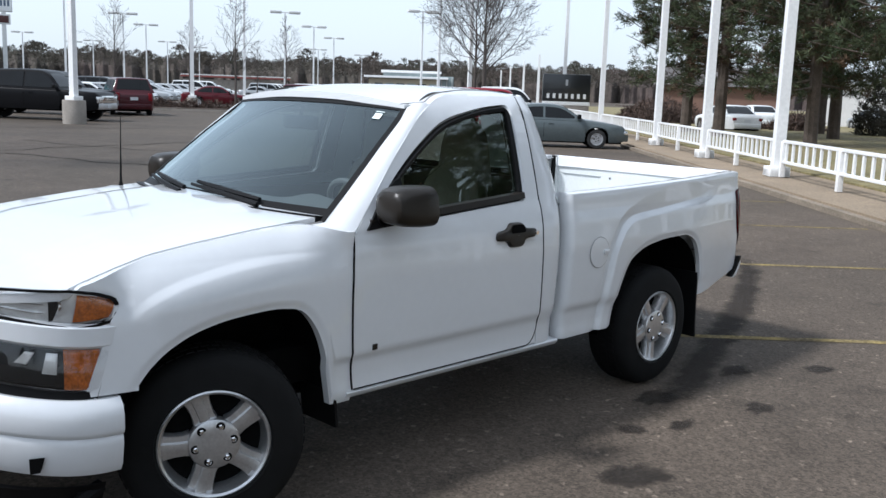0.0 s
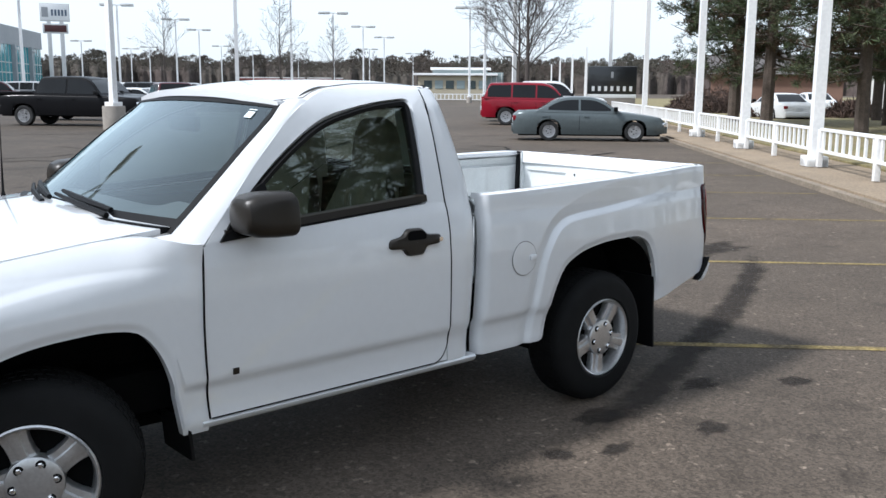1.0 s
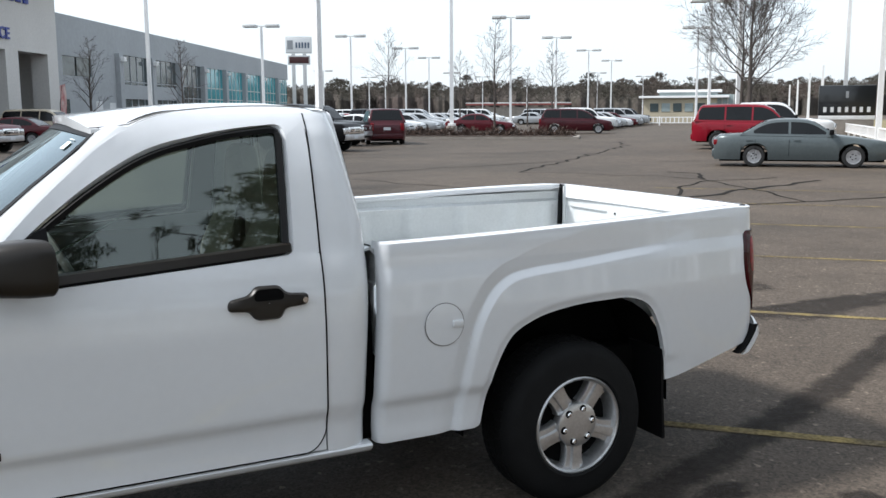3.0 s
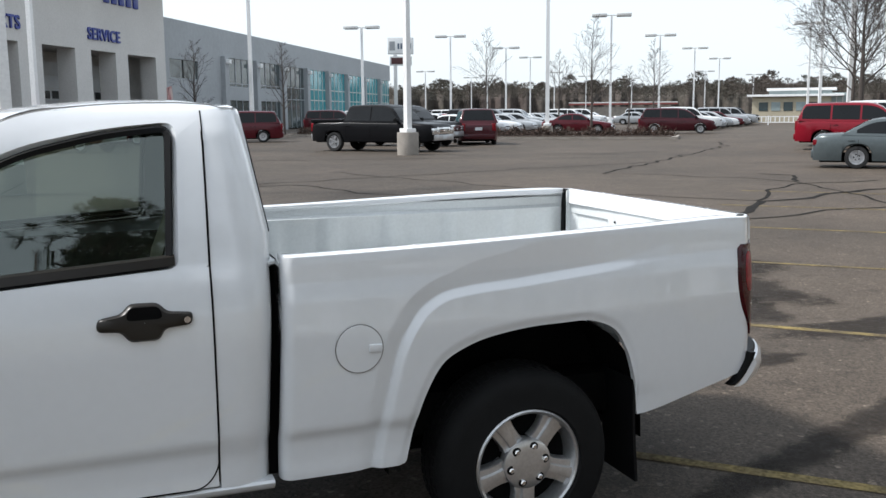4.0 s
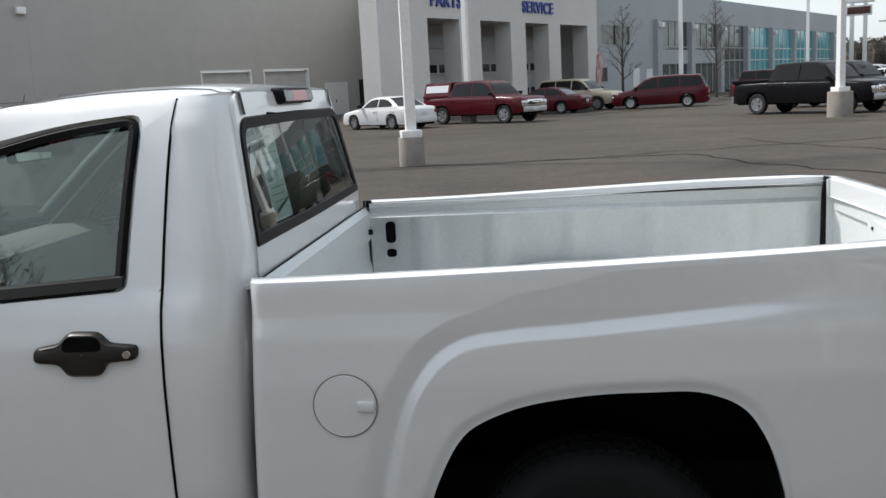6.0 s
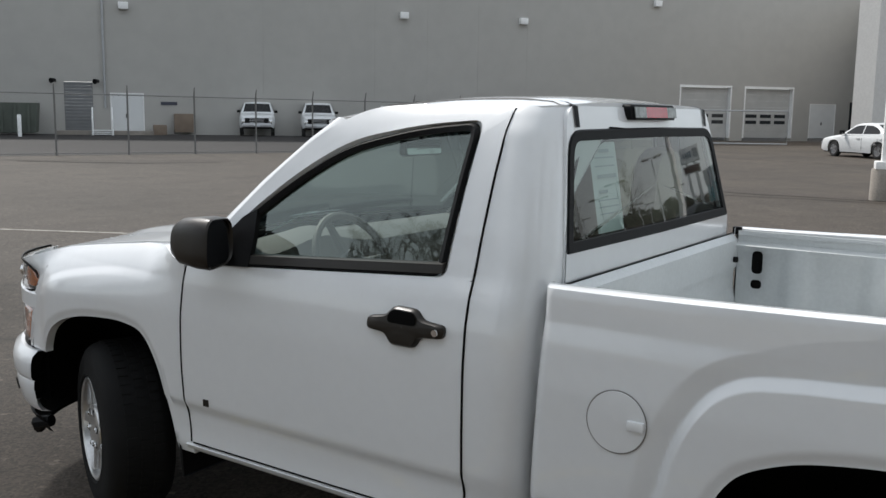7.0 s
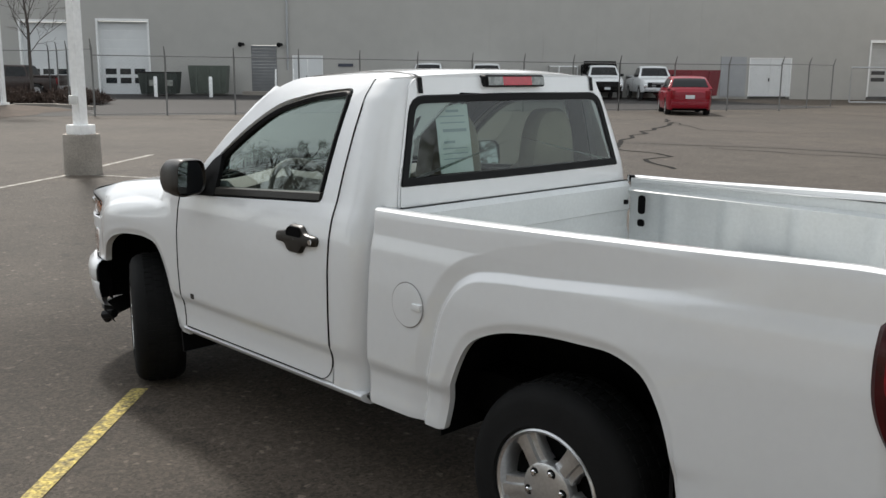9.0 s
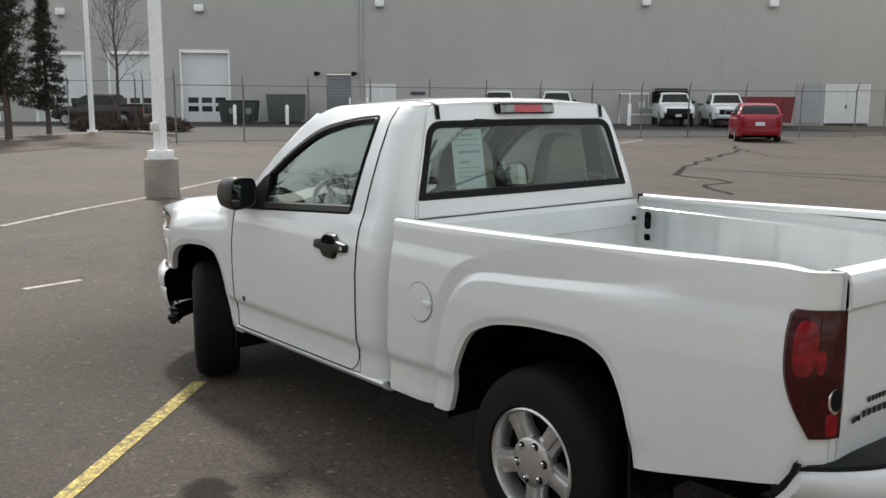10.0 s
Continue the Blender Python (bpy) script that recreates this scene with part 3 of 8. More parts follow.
def shut_line(points, w=0.0038):
    """A narrow dark groove along (x, z) points of the side."""
    rws = []
    for i, p in enumerate(points):
        a, b = Vector(points[max(0, i - 1)]), Vector(points[min(len(points) - 1, i + 1)])
        d = (b - a).normalized()
        n = Vector((-d.y, d.x)) * w / 2
        rws.append([Vector((q.x, side_y(q.x, q.y) - 0.0062, q.y)) for q in (Vector(p) - n, Vector(p) + n)])
    both("shut_line", rws, M["under"], truck, (0, 0.006, 0))


line = [(door_back(z) + 0.0035, z) for z in spread((1.598, 0.52, 34))]
line += [(1.7475 - 0.085 * (1 - math.cos(a)) , 0.52 - 0.098 * math.sin(a)) for a in [radians(90) * k / 8 for k in range(1, 9)]]
line += [(x, 0.4222) for x in spread((1.64, 0.612, 26))]
shut_line(line)
shut_line([(door_front(z) - 0.002, z) for z in spread((0.425, 1.048, 20))], 0.0055)


# rounded loop through corner points
def rounded(points, radius, seg=4):
    """Cuts the corners of a polygon with arcs."""
    pts = [Vector(p) for p in points]
    out = []
    for i, p in enumerate(pts):
        a, b = pts[i - 1] - p, pts[(i + 1) % len(pts)] - p
        ra = min(radius[i] if hasattr(radius, "__len__") else radius, a.length * 0.45, b.length * 0.45)
        s, e = p + a.normalized() * ra, p + b.normalized() * ra
        for k in range(seg + 1):
            t = k / seg
            out.append((1 - t) ** 2 * s + 2 * t * (1 - t) * p + t * t * e)
    return out


WIN = [(0.675, 1.062), (1.640, 1.124), (1.668, 1.558), (1.45, 1.535), (1.20, 1.475), (1.02, 1.370), (0.825, 1.225)]
OUT = [(0.605, 1.052), (1.744, 1.122), (1.756, 1.605), (1.52, 1.609), (1.24, 1.597), (1.08, 1.515), (0.86, 1.325)]
def finer(pts, k=5):
    return [pts[i].lerp(pts[(i + 1) % len(pts)], j / k) for i in range(len(pts)) for j in range(k)]


win2 = finer(rounded(WIN, [0.02, 0.035, 0.05, 0.3, 0.3, 0.3, 0.3], 5))
out2 = finer(rounded(OUT, [0.01, 0.01, 0.03, 0.3, 0.3, 0.3, 0.3], 5))
TOPLINE = sorted([(p.x, p.y) for p in out2 if p.y > 1.07 + (p.x - 0.6) * 0.42 and p.x < 1.76])


def on_side(p, off=0.0):
    return Vector((p[0], side_y(p[0], p[1]) + off, p[1]))


rows = [[on_side(lerp(a, b, t), -0.004 + (0.018 if t == 1 else 0)) for a, b in zip(out2, win2)] for t in (0, 0.15, 0.5, 0.85, 1.0)]
rows = [r + [r[0]] for r in rows]
both("window_frame", rows, M["paint"], truck, (0, 0.05, 0))
# darker trim on the cabin side of frames
rows = [[on_side(lerp(a, b, t), 0.052) for a, b in zip(out2, win2)] for t in (-0.1, 0.5, 1.03)]
both("frame_trim", [r + [r[0]] for r in rows], M["dark_int"], truck, (0, 0.01, 0))


def inset(points, d):
    c = sum((Vector(p) for p in points), Vector((0, 0))) / len(points)
    out = []
    k = len(points)
    for i, p in enumerate(points):
        t = (Vector(points[(i + 1) % k]) - Vector(points[i - 1]))
        t.normalize()
        nrm = Vector((-t.y, t.x))
        if nrm.dot(c - Vector(p)) < 0:
            nrm = -nrm
        out.append(Vector(p) + nrm * d)
    return out


seal_in = inset(win2, 0.022)
rows = [[on_side(p, 0.002) for p in win2], [on_side(p, -0.008) for p in inset(win2, 0.006)], [on_side(p, 0.0) for p in seal_in], [on_side(p, 0.02) for p in seal_in]]
rows = [r + [r[0]] for r in rows]
both("window_seal", rows, M["black"], truck, (0, 0.01, 0))
belt = [[on_side((x, curve_at(DOOR_TOP, x) + 0.016 + dz), off) for x in spread((0.69, 1.645, 14))] for dz, off in ((0.0, -0.012), (0.026, -0.014), (0.03, 0.0))]
both("belt_moulding", belt, M["trim"], truck, (0, 0.015, 0))


def pane_rows(pts, off):
    """Fills a side outline with a fan of rows from its lower edge to its upper edge."""
    c = sum(pts, Vector((0, 0))) / len(pts)
    return [[on_side(p.lerp(c, t), off) for p in pts] + [on_side(pts[0].lerp(c, t), off)] for t in (0, 0.35, 0.7, 0.995)]


for flip in (0, 1):
    r = pane_rows(inset(win2, 0.012), 0.012)
    pane = part("side_window", sheet(mirrored(r) if flip else r), M["glass"], truck, "clear side window")
    pane.visible_shadow = False
both("mirror_sail", [[on_side((0.664, 1.062), -0.014), on_side((0.80, 1.072), -0.016), on_side((0.90, 1.078), -0.014)],
                     [on_side((0.742, 1.15), -0.014), on_side((0.83, 1.16), -0.016), on_side((0.895, 1.17), -0.014)],
                     [on_side((0.826, 1.230), -0.014), on_side((0.85, 1.245), -0.014), on_side((0.885, 1.26), -0.012)]], M["black"], truck, (0, 0.02, 0))

# rocker and cab corner
rows = []
for z, o in ((0.418, 0.020), (0.417, 0.002), (0.410, -0.006), (0.398, -0.004), (0.385, 0.006), (0.372, 0.028), (0.368, 0.07)):
    rows.append([Vector((x, side_y(x, z) + o, z)) for x in spread((0.575, 1.92, 20))])
both("rocker_panel", rows, M["paint"], truck, (0, 0.03, 0))


def cab_back_x(z):
    return 1.952 - 0.17 * max(0.0, z - 1.2)


rows = []
for v in spread((0, 0.9, 32), (0.9, 1, 8)):
    z = lerp(0.40, 1.603, v)
    y0 = side_y(1.75, z)
    bx = cab_back_x(z) - (0.004 + 0.026 * smooth(1.1, 0.4, z) if z < 1.14 else 0)
    r = [Vector((door_back(z) + 0.007, y0 - 0.002, z))]
    for t, (dx, dy) in zip(range(9), ((-0.14, -0.003), (-0.11, -0.003), (-0.085, 0.0), (-0.06, 0.008), (-0.04, 0.021), (-0.022, 0.042), (-0.008, 0.072), (-0.001, 0.11), (0.0, 0.135))):
        r.append(Vector((bx + dx, y0 + dy, z)))
    rows.append(r)
both("cab_corner", rows, M["paint"], truck, (0.0, 0.03, 0))

# roof with a gutter step along both edges
rows = []
EDGE = [Vector((1.045, 0.290, 1.550))] + [Vector((ex, side_y(ex, ez) - 0.002, ez)) for ex, ez in [(q, curve_at(TOPLINE, q)) for q in spread((1.16, 1.755, 14))] + [(1.775, 1.603)]]
ROUND = [(0.0, -0.110), (0.008, -0.060), (0.021, -0.040), (0.042, -0.022), (0.072, -0.008), (0.110, -0.001), (0.135, 0.0)]


def roof_point(v, u):
    """v across the roof, u from the windshield back."""
    off = 2 * v - 1
    k = 1 - abs(off)
    xe = lerp(1.05, 1.775, u)
    ye, ze = curve_at([(p.x, p.y) for p in EDGE], xe), curve_at([(p.x, p.z) for p in EDGE], xe)
    y = MID + (1 if off > 0 else -1) * (1 - k) * (MID - ye)
    back_edge = 1.884 + curve_at(ROUND, k * (MID - ye))
    x = lerp(1.05 - 0.048 * (1 - abs(off) ** 2.2), back_edge, u)
    zc = lerp(1.556 + 0.022 * (1 - abs(off) ** 2.2), 1.640, smooth(-0.30, 0.60, u)) - 0.020 * smooth(0.78, 1, u)
    return Vector((x, y, lerp(zc, ze, (1 - k) ** 3.4)))


rows = [[roof_point(v, u) for u in spread((0, 0.3, 10), (0.3, 0.85, 10), (0.85, 1, 8))] for v in spread((0, 0.12, 14), (0.12, 0.88, 20), (0.88, 1, 14))]
part("roof", sheet(rows, fold=Vector((0, 0, -0.03))), M["paint"], truck)
both("roof_ditch", [[roof_point(lerp(0.012, 0.095, smooth(-0.1, 0.75, u)) + dv, u) + Vector((0, 0, 0.0025)) for dv in (-0.0022, 0.0022)] for u in spread((0.0, 0.985, 26))], M["dash"], truck, (0, 0, -0.004))

# pillars between windshield and doors
WS_SIDE = [(0.530, 0.163, 1.093), (0.705, 0.195, 1.240), (0.864, 0.230, 1.375), (1.006, 0.264, 1.486), (1.076, 0.292, 1.554)]
PIL = [on_side(p, -0.004) for p in [(0.600, 1.055)] + [(q, curve_at(TOPLINE, q)) for q in (0.70, 0.86, 1.04, 1.16)]]
ws = [Vector(p) for p in WS_SIDE]
rows = [[a.lerp(b, t) + Vector((0, -0.012 * math.sin(t * PI), 0.008 * math.sin(t * PI))) for t in (0, 0.25, 0.5, 0.75, 1)] for a, b in zip([Vector((0.39, 0.185, 1.080))] + ws, [Vector((0.47, 0.120, 1.060))] + PIL)]
both("windshield_pillar", rows, M["paint"], truck, (0.01, 0.04, -0.01))
both("pillar_trim", [[p + Vector((0.02, 0.05, -0.03)) for p in r] for r in rows], M["dark_int"], truck, (0.01, 0.01, -0.01))
# windshield
def ws_point(u, v, off=0.0):
    """u across, v up."""
    o = 2 * u - 1
    a, b = Vector(WS_SIDE[0]), Vector(WS_SIDE[-1])
    s = curve_at([(i / 4, p[0]) for i, p in enumerate(WS_SIDE)], v)
    yy = curve_at([(i / 4, p[1]) for i, p in enumerate(WS_SIDE)], v)
    zz = curve_at([(i / 4, p[2]) for i, p in enumerate(WS_SIDE)], v)
    bulge = 1 - abs(o) ** 2.2
    return Vector((s - bulge * lerp(0.16, 0.045, v) - off * 0.6, MID + o * (MID - yy), zz + bulge * (0.012 + 0.010 * v) + off * 0.8))


rows = [[ws_point(u, v) for u in spread((0.015, 0.985, 24))] for v in spread((0.035, 0.97, 12))]
pane = part("windshield", sheet(rows), M["windshield"], truck, "blue-tinted raked windshield")
pane.visible_shadow = False
for u0, u1, v0, v1 in ((0.0, 0.017, 0, 1), (0.983, 1.0, 0, 1), (0.0, 1.0, 0.885, 0.965), (0.0, 1.0, -0.02, 0.075)):
    part("windshield_seal", sheet([[ws_point(lerp(u0, u1, i / 16), lerp(v0, v1, j / 6), 0.003) for i in range(17)] for j in range(7)], fold=Vector((0.02, 0, -0.015))), M["black"], truck)
part("cowl", sheet([[Vector((lerp(0.44, 0.30, 1 - abs(2 * u - 1) ** 2.5) + dx + 0.06, lerp(0.185, 1.655, u), z + 0.015 * (1 - (2 * u - 1) ** 2))) for u in spread((0, 1, 24))] for dx, z in ((0.0, 1.118), (0.06, 1.112), (0.12, 1.114))], fold=Vector((0, 0, -0.03))), M["black"], truck, "black cowl below the windshield")
for y0, y1 in ((0.46, 0.95), (0.98, 1.45)):
    arm = [ws_point((y0 - 0.17) / 1.47, 0.02, 0.03), ws_point((lerp(y0, y1, 0.5) - 0.17) / 1.47, 0.05, 0.035), ws_point((y1 - 0.17) / 1.47, 0.075, 0.03)]
    wiper = part("wiper", tube(arm, [0.012, 0.011, 0.007], 6), M["black"], truck)
    part("wiper_blade", tube([ws_point((lerp(y0, y1, t) - 0.17) / 1.47, 0.055 + 0.05 * t, 0.02) for t in (0.05, 0.3, 0.6, 1.0)], [0.011, 0.015, 0.015, 0.008], 6), M["black"], wiper)
part("antenna", tube([(0.40, 1.62, 1.10), (0.40, 1.62, 1.13), (0.405, 1.625, 1.28), (0.41, 1.63, 1.44)], [0.012, 0.006, 0.003, 0.002], 6), M["black"], truck)
part("inspection_sticker", sheet([[ws_point(u, v, 0.004) for u in (0.075, 0.105)] for v in (0.73, 0.80)]), M["paper"], truck, "white sticker on the windshield")
part("inspection_sticker", sheet([[ws_point(u, v, 0.004) for u in (0.072, 0.108)] for v in (0.82, 0.83)]), M["paper"], truck)

# door mirrors
for flip in (0, 1):
    sg = -1 if flip else 1

    def at_side(x, y, z):
        return Vector((x, y if not flip else 2 * MID - y, z))
    shell = bmesh.new()
    prof = [(0.694, 0.60, 0.52), (0.702, 0.80, 0.76), (0.728, 0.95, 0.92), (0.775, 1.0, 1.0), (0.825, 1.0, 1.0), (0.832, 0.96, 0.95), (0.822, 0.90, 0.89)]
    rings = []
    for x, sy, sz in prof:
        ring = rounded([(-0.092 * sy, -0.082 * sz), (0.098 * sy, -0.075 * sz), (0.098 * sy, 0.076 * sz), (-0.078 * sy, 0.086 * sz)], 0.055, 5)
        rings.append([at_side(x + smooth(0.68, 0.81, x) * (0.028 - 0.42 * p.x), -0.022 + p.x, 1.160 + p.y) for p in ring])
    add_sheet(shell, rings, closed=True)
    shell.faces.new([shell.verts.new(p) for p in rings[0]])
    bmesh.ops.remove_doubles(shell, verts=shell.verts, dist=0.0005)
    mir = part("door_mirror", shell, M["trim"], truck, "black door mirror")
    part("mirror_glass", sheet([[at_side(0.850 - (0.42 * p.x + (0.14 if flip else 0.06) * p.y) * t, -0.022 + p.x * t, 1.160 + p.y * t) for p in rounded([(-0.080, -0.071), (0.086, -0.066), (0.086, 0.067), (-0.068, 0.075)], 0.035, 4)] for t in (1.0, 0.5, 0.01)], closed=True), M["mirror"], mir)
    part("mirror_arm", sheet([[at_side(0.75 + 0.035 * math.cos(a) + (0.0 if k else 0.02), y, 1.105 + 0.03 * math.sin(a)) for a in [i * math.tau / 10 for i in range(10)]] for k, y in ((0, 0.105), (1, 0.05))], closed=True), M["black"], mir)

# handles, fuel cap, badge
for flip in (0, 1):
    def hp(x, y, z):
        return Vector((x, y if not flip else 2 * MID - y, z))
    bz = rounded([(1.408, 0.955), (1.478, 0.950), (1.500, 0.918), (1.588, 0.918), (1.605, 0.952), (1.685, 0.958), (1.690, 0.995), (1.612, 1.002), (1.588, 1.030), (1.505, 1.032), (1.480, 1.003), (1.412, 0.992)], 0.016, 3)
    c = sum(bz, Vector((0, 0))) / len(bz)
    rws = [[hp(p.x, side_y(p.x, p.y) + o, p.y) for p in [q.lerp(c, t) for q in bz]] for t, o in ((0, 0.0), (0.02, -0.014), (0.12, -0.022), (0.4, -0.024), (0.99, -0.024))]
    hd = part("door_handle", sheet(rws, closed=True), M["trim"], truck, "black door handle")
    cup = rounded([(1.492, 0.985), (1.60, 0.985), (1.590, 1.022), (1.502, 1.022)], 0.018, 3)
    cc = sum(cup, Vector((0, 0))) / len(cup)
    # flat near-black patch in place of the shade in the finger cup
    part("handle_cup_shade", sheet([[hp(p.x, side_y(p.x, p.y) - 0.0265, p.y) for p in [q.lerp(cc, t) for q in cup]] for t in (0, 0.5, 0.99)], closed=True), M["under"], hd)
    part("key_lock", lathe([(0.0001, 0), (0.010, 0), (0.010, -0.004), (0.0001, -0.004)], Matrix.Translation(hp(1.668, 0.022 if not flip else 0.02, 0.978)) @ pose(0, 0, 0, -90 if not flip else 90), 12), M["chrome"], hd)
bad = [[Vector((x, side_y(x, z) - 0.008, z)) for x in (0.690, 0.714)] for z in (0.575, 0.599)]
both("side_emblem", bad, M["trim"], truck, (0, 0.004, 0))


def disc_rows(cx, cz, rads, offs, k=40):
    return [[Vector((cx + r * math.cos(i * math.tau / k), side_y(cx + r * math.cos(i * math.tau / k), cz + r * math.sin(i * math.tau / k)) + o, cz + r * math.sin(i * math.tau / k))) for i in range(k)] for r, o in zip(rads, offs)]


part("cap_gap", sheet(disc_rows(2.205, 0.828, (0.0815, 0.075), (-0.0025, -0.0025)), closed=True), M["dash"], truck)
part("fuel_cap", sheet(disc_rows(2.205, 0.828, (0.0785, 0.0775, 0.05, 0.0005), (0.0, -0.005, -0.006, -0.006)), closed=True), M["paint"], truck, "round white fuel filler door")
part("cap_tab", box((2.258, side_y(2.258, 0.828) - 0.008, 0.828), (0.045, 0.014, 0.026), 0.006), M["paint"], truck)


# ---- bed ----
def rail_z(x):
    return lerp(1.126, 1.165, smooth(1.95, 3.88, x)) if x < 3.88 else 1.165


def bed_y(x, z):
    """The bed's side stands more upright towards its rail."""
    return side_y(x, z if z < 1.05 else 1.05 + (z - 1.05) * 0.3)


def front_turn(x):
    """The bed's front edge rolls inwards towards the cab."""
    t = max(0.0, (2.010 - x) / 0.040)
    return 0.042 * (1 - math.sqrt(max(0.0, 1 - t * t)))


def bed_low(x):
    a = arch(x, ARCH_R)
    if a > 0 and x < 2.9:
        return max(a, 0.408)
    return max(a, curve_at([(2.9, 0.3), (3.12, 0.385), (3.28, 0.462), (3.70, 0.540), (3.90, 0.59)], x)) if x > 2.9 else 0.405


bx = spread((1.970, 2.010, 8), (2.010, 2.24, 7), (2.24, 2.45, 26), (2.45, 2.64, 14), (2.64, 3.07, 34), (3.07, 3.22, 12), (3.22, 3.30, 8), (3.30, 3.62, 16), (3.62, 3.86, 24))
rows = []
for v in spread((0, 0.15, 8), (0.15, 0.4, 12), (0.4, 0.95, 64), (0.95, 1.0, 2)):
    r = []
    for x in bx:
        z = lerp(bed_low(x), rail_z(x), v)
        xx = x - 0.026 * smooth(1.1, 0.4, z) * smooth(2.10, 1.99, x)
        r.append(Vector((xx, bed_y(x, z) + front_turn(x), z)))
    rows.append(r)
for dy, dz in ((0.006, 0.010), (0.020, 0.016), (0.055, 0.016), (0.066, 0.010), (0.068, -0.012)):
    rows.append([Vector((x, bed_y(x, rail_z(x)) + front_turn(x) * (1 - dy / 0.07) - 0.003 + dy * (1 - 0.6 * smooth(3.68, 3.84, x)), rail_z(x) + dz * (1 - 0.5 * smooth(3.68, 3.84, x)))) for x in bx])
both("bed_side", rows, M["paint"], truck, (0, 0.025, 0))

# inner bed wall with pressed ribs, floor, bulkhead
def house_z(x, r):
    """Height of the wheel housing at x."""
    d = abs(x - 2.815) / r
    return 0.36 + r * (1 - d ** 2.7) ** (1 / 2.7) if d < 1 else 0.36


IN_Y = 0.190
ribs = [2.22, 2.52, 2.84, 3.16, 3.48, 3.72]
rows = []
for z in (0.72, 0.76, 0.90, 1.04, 1.075, 1.09, 1.132):
    r = []
    for x in spread((1.985, 3.84, 74)):
        dep = 0.022 if 0.74 < z < 1.06 else 0.0
        for rb in ribs:
            dep -= 0.020 * (1 - smooth(0.030, 0.055, abs(x - rb))) if 0.74 < z < 1.06 else 0.0
        r.append(Vector((x, max(IN_Y - 0.012 - dep + (0.0 if z < 1.08 else -0.022), side_y(x, 0.95) + 0.035), max(z, house_z(x, 0.508)))))
    rows.append(r)
both("bed_inner_wall", rows, M["bedpaint"], truck, (0, -0.01, 0))
rows = [[Vector((x, y, max(0.725 + (0.012 if int((y - 0.2) / 0.07) % 2 else 0.0), house_z(x, 0.505) if abs(y - MID) > 0.485 else 0))) for x in spread((1.97, 2.40, 2), (2.40, 3.23, 30), (3.23, 3.86, 2))] for y in spread((0.17, 1.67, 84))]
part("bed_floor", sheet(rows), M["bedpaint"], truck)
for y, k in ((0.26, 0), (1.58, 1)):
    arc = [(2.815 + c * 0.46, house_z(2.815 + c * 0.46, 0.512)) for c in spread((-1, 1, 18))]
    part("wheel_house", sheet([[Vector((px, y - 0.09 if not k else y + 0.09, pz)) for px, pz in arc], [Vector((px, y + 0.165 if not k else y - 0.165, pz)) for px, pz in arc], [Vector((px, y + 0.180 if not k else y - 0.180, 0.722)) for px, pz in arc]]), M["bedpaint"], truck)
rows = []
for z in (0.72, 0.86, 0.90, 0.905, 0.98, 0.985, 1.04, 1.08, 1.095, 1.118, 1.124, 1.118):
    bump_x = 0.010 if 0.88 < z < 0.983 else 0.0
    top = 0.02 if z >= 1.118 else 0
    rows.append([Vector((1.985 - bump_x - top, y, z)) for y in spread((0.16, 1.68, 20))])
rows.append([Vector((1.94, y, 1.112)) for y in spread((0.16, 1.68, 20))])
part("bed_bulkhead", sheet(rows, fold=Vector((-0.004, 0, -0.01))), M["bedpaint"], truck)
for y in (1.675,):
    for z, h in ((1.015, 0.09), (0.928, 0.035)):
        hole = rounded([(-0.021, -h / 2), (0.021, -h / 2), (0.021, h / 2), (-0.021, h / 2)], 0.019, 4)
        # flat near-black patch, the shade of a hole put into colour
        part("stake_hole_shade", sheet([[Vector((2.075 + p.x * t, y - 0.0265, z + p.y * t)) for p in hole] for t in (1, 0.01)], closed=True), M["under"], truck)
part("corner_bracket", box((1.975, 1.70, 1.13), (0.035, 0.02, 0.03), 0.004), M["black"], truck)
part("corner_bracket", box((1.992, 1.64, 1.02), (0.02, 0.018, 0.022), 0.004), M["black"], truck)

# added pale strip closes the air gap, whose shade came out too dark
part("gap_fill_strip", box((1.944, MID, 1.100), (0.045, 1.40, 0.012), 0.003), M["bedpaint"], truck)

# tailgate
rows = []
for z, o in ((0.63, -0.02), (0.632, 0.0), (0.68, 0.006), (0.80, 0.010), (0.95, 0.010), (1.06, 0.004), (1.075, 0.016), (1.14, 0.014), (1.165, 0.004), (1.174, -0.012), (1.174, -0.048), (1.165, -0.058), (1.10, -0.058)):
    rows.append([Vector((3.868 + o + 0.012 * (1 - ((y - MID) / 0.72) ** 2), y, z)) for y in spread((0.228, 1.612, 24))])
gate = part("tailgate", sheet(rows, fold=Vector((-0.01, 0, 0))), M["paint"], truck, "white tailgate, closed")
rows = []
for z in (0.73, 0.76, 0.80, 0.805, 1.045, 1.05, 1.10, 1.14):
    rows.append([Vector((3.822 + (0.014 if 0.80 < z < 1.05 and any(abs(y - c) < 0.17 for c in (0.44, 0.92, 1.40)) else 0.0), y, z)) for y in spread((0.22, 1.62, 70))])
part("gate_inner", sheet(rows), M["bedpaint"], gate)
part("gate_access_panel", sheet([[Vector((3.812, lerp(0.68, 1.16, u), z)) for u in (0, 1)] for z in (0.85, 1.07)], fold=Vector((0.012, 0, 0))), M["bedpaint"], gate)
for y in (0.705, 1.135):
    part("panel_screw", box((3.809, y, 1.045), (0.004, 0.012, 0.012), 0.002), M["black"], gate)
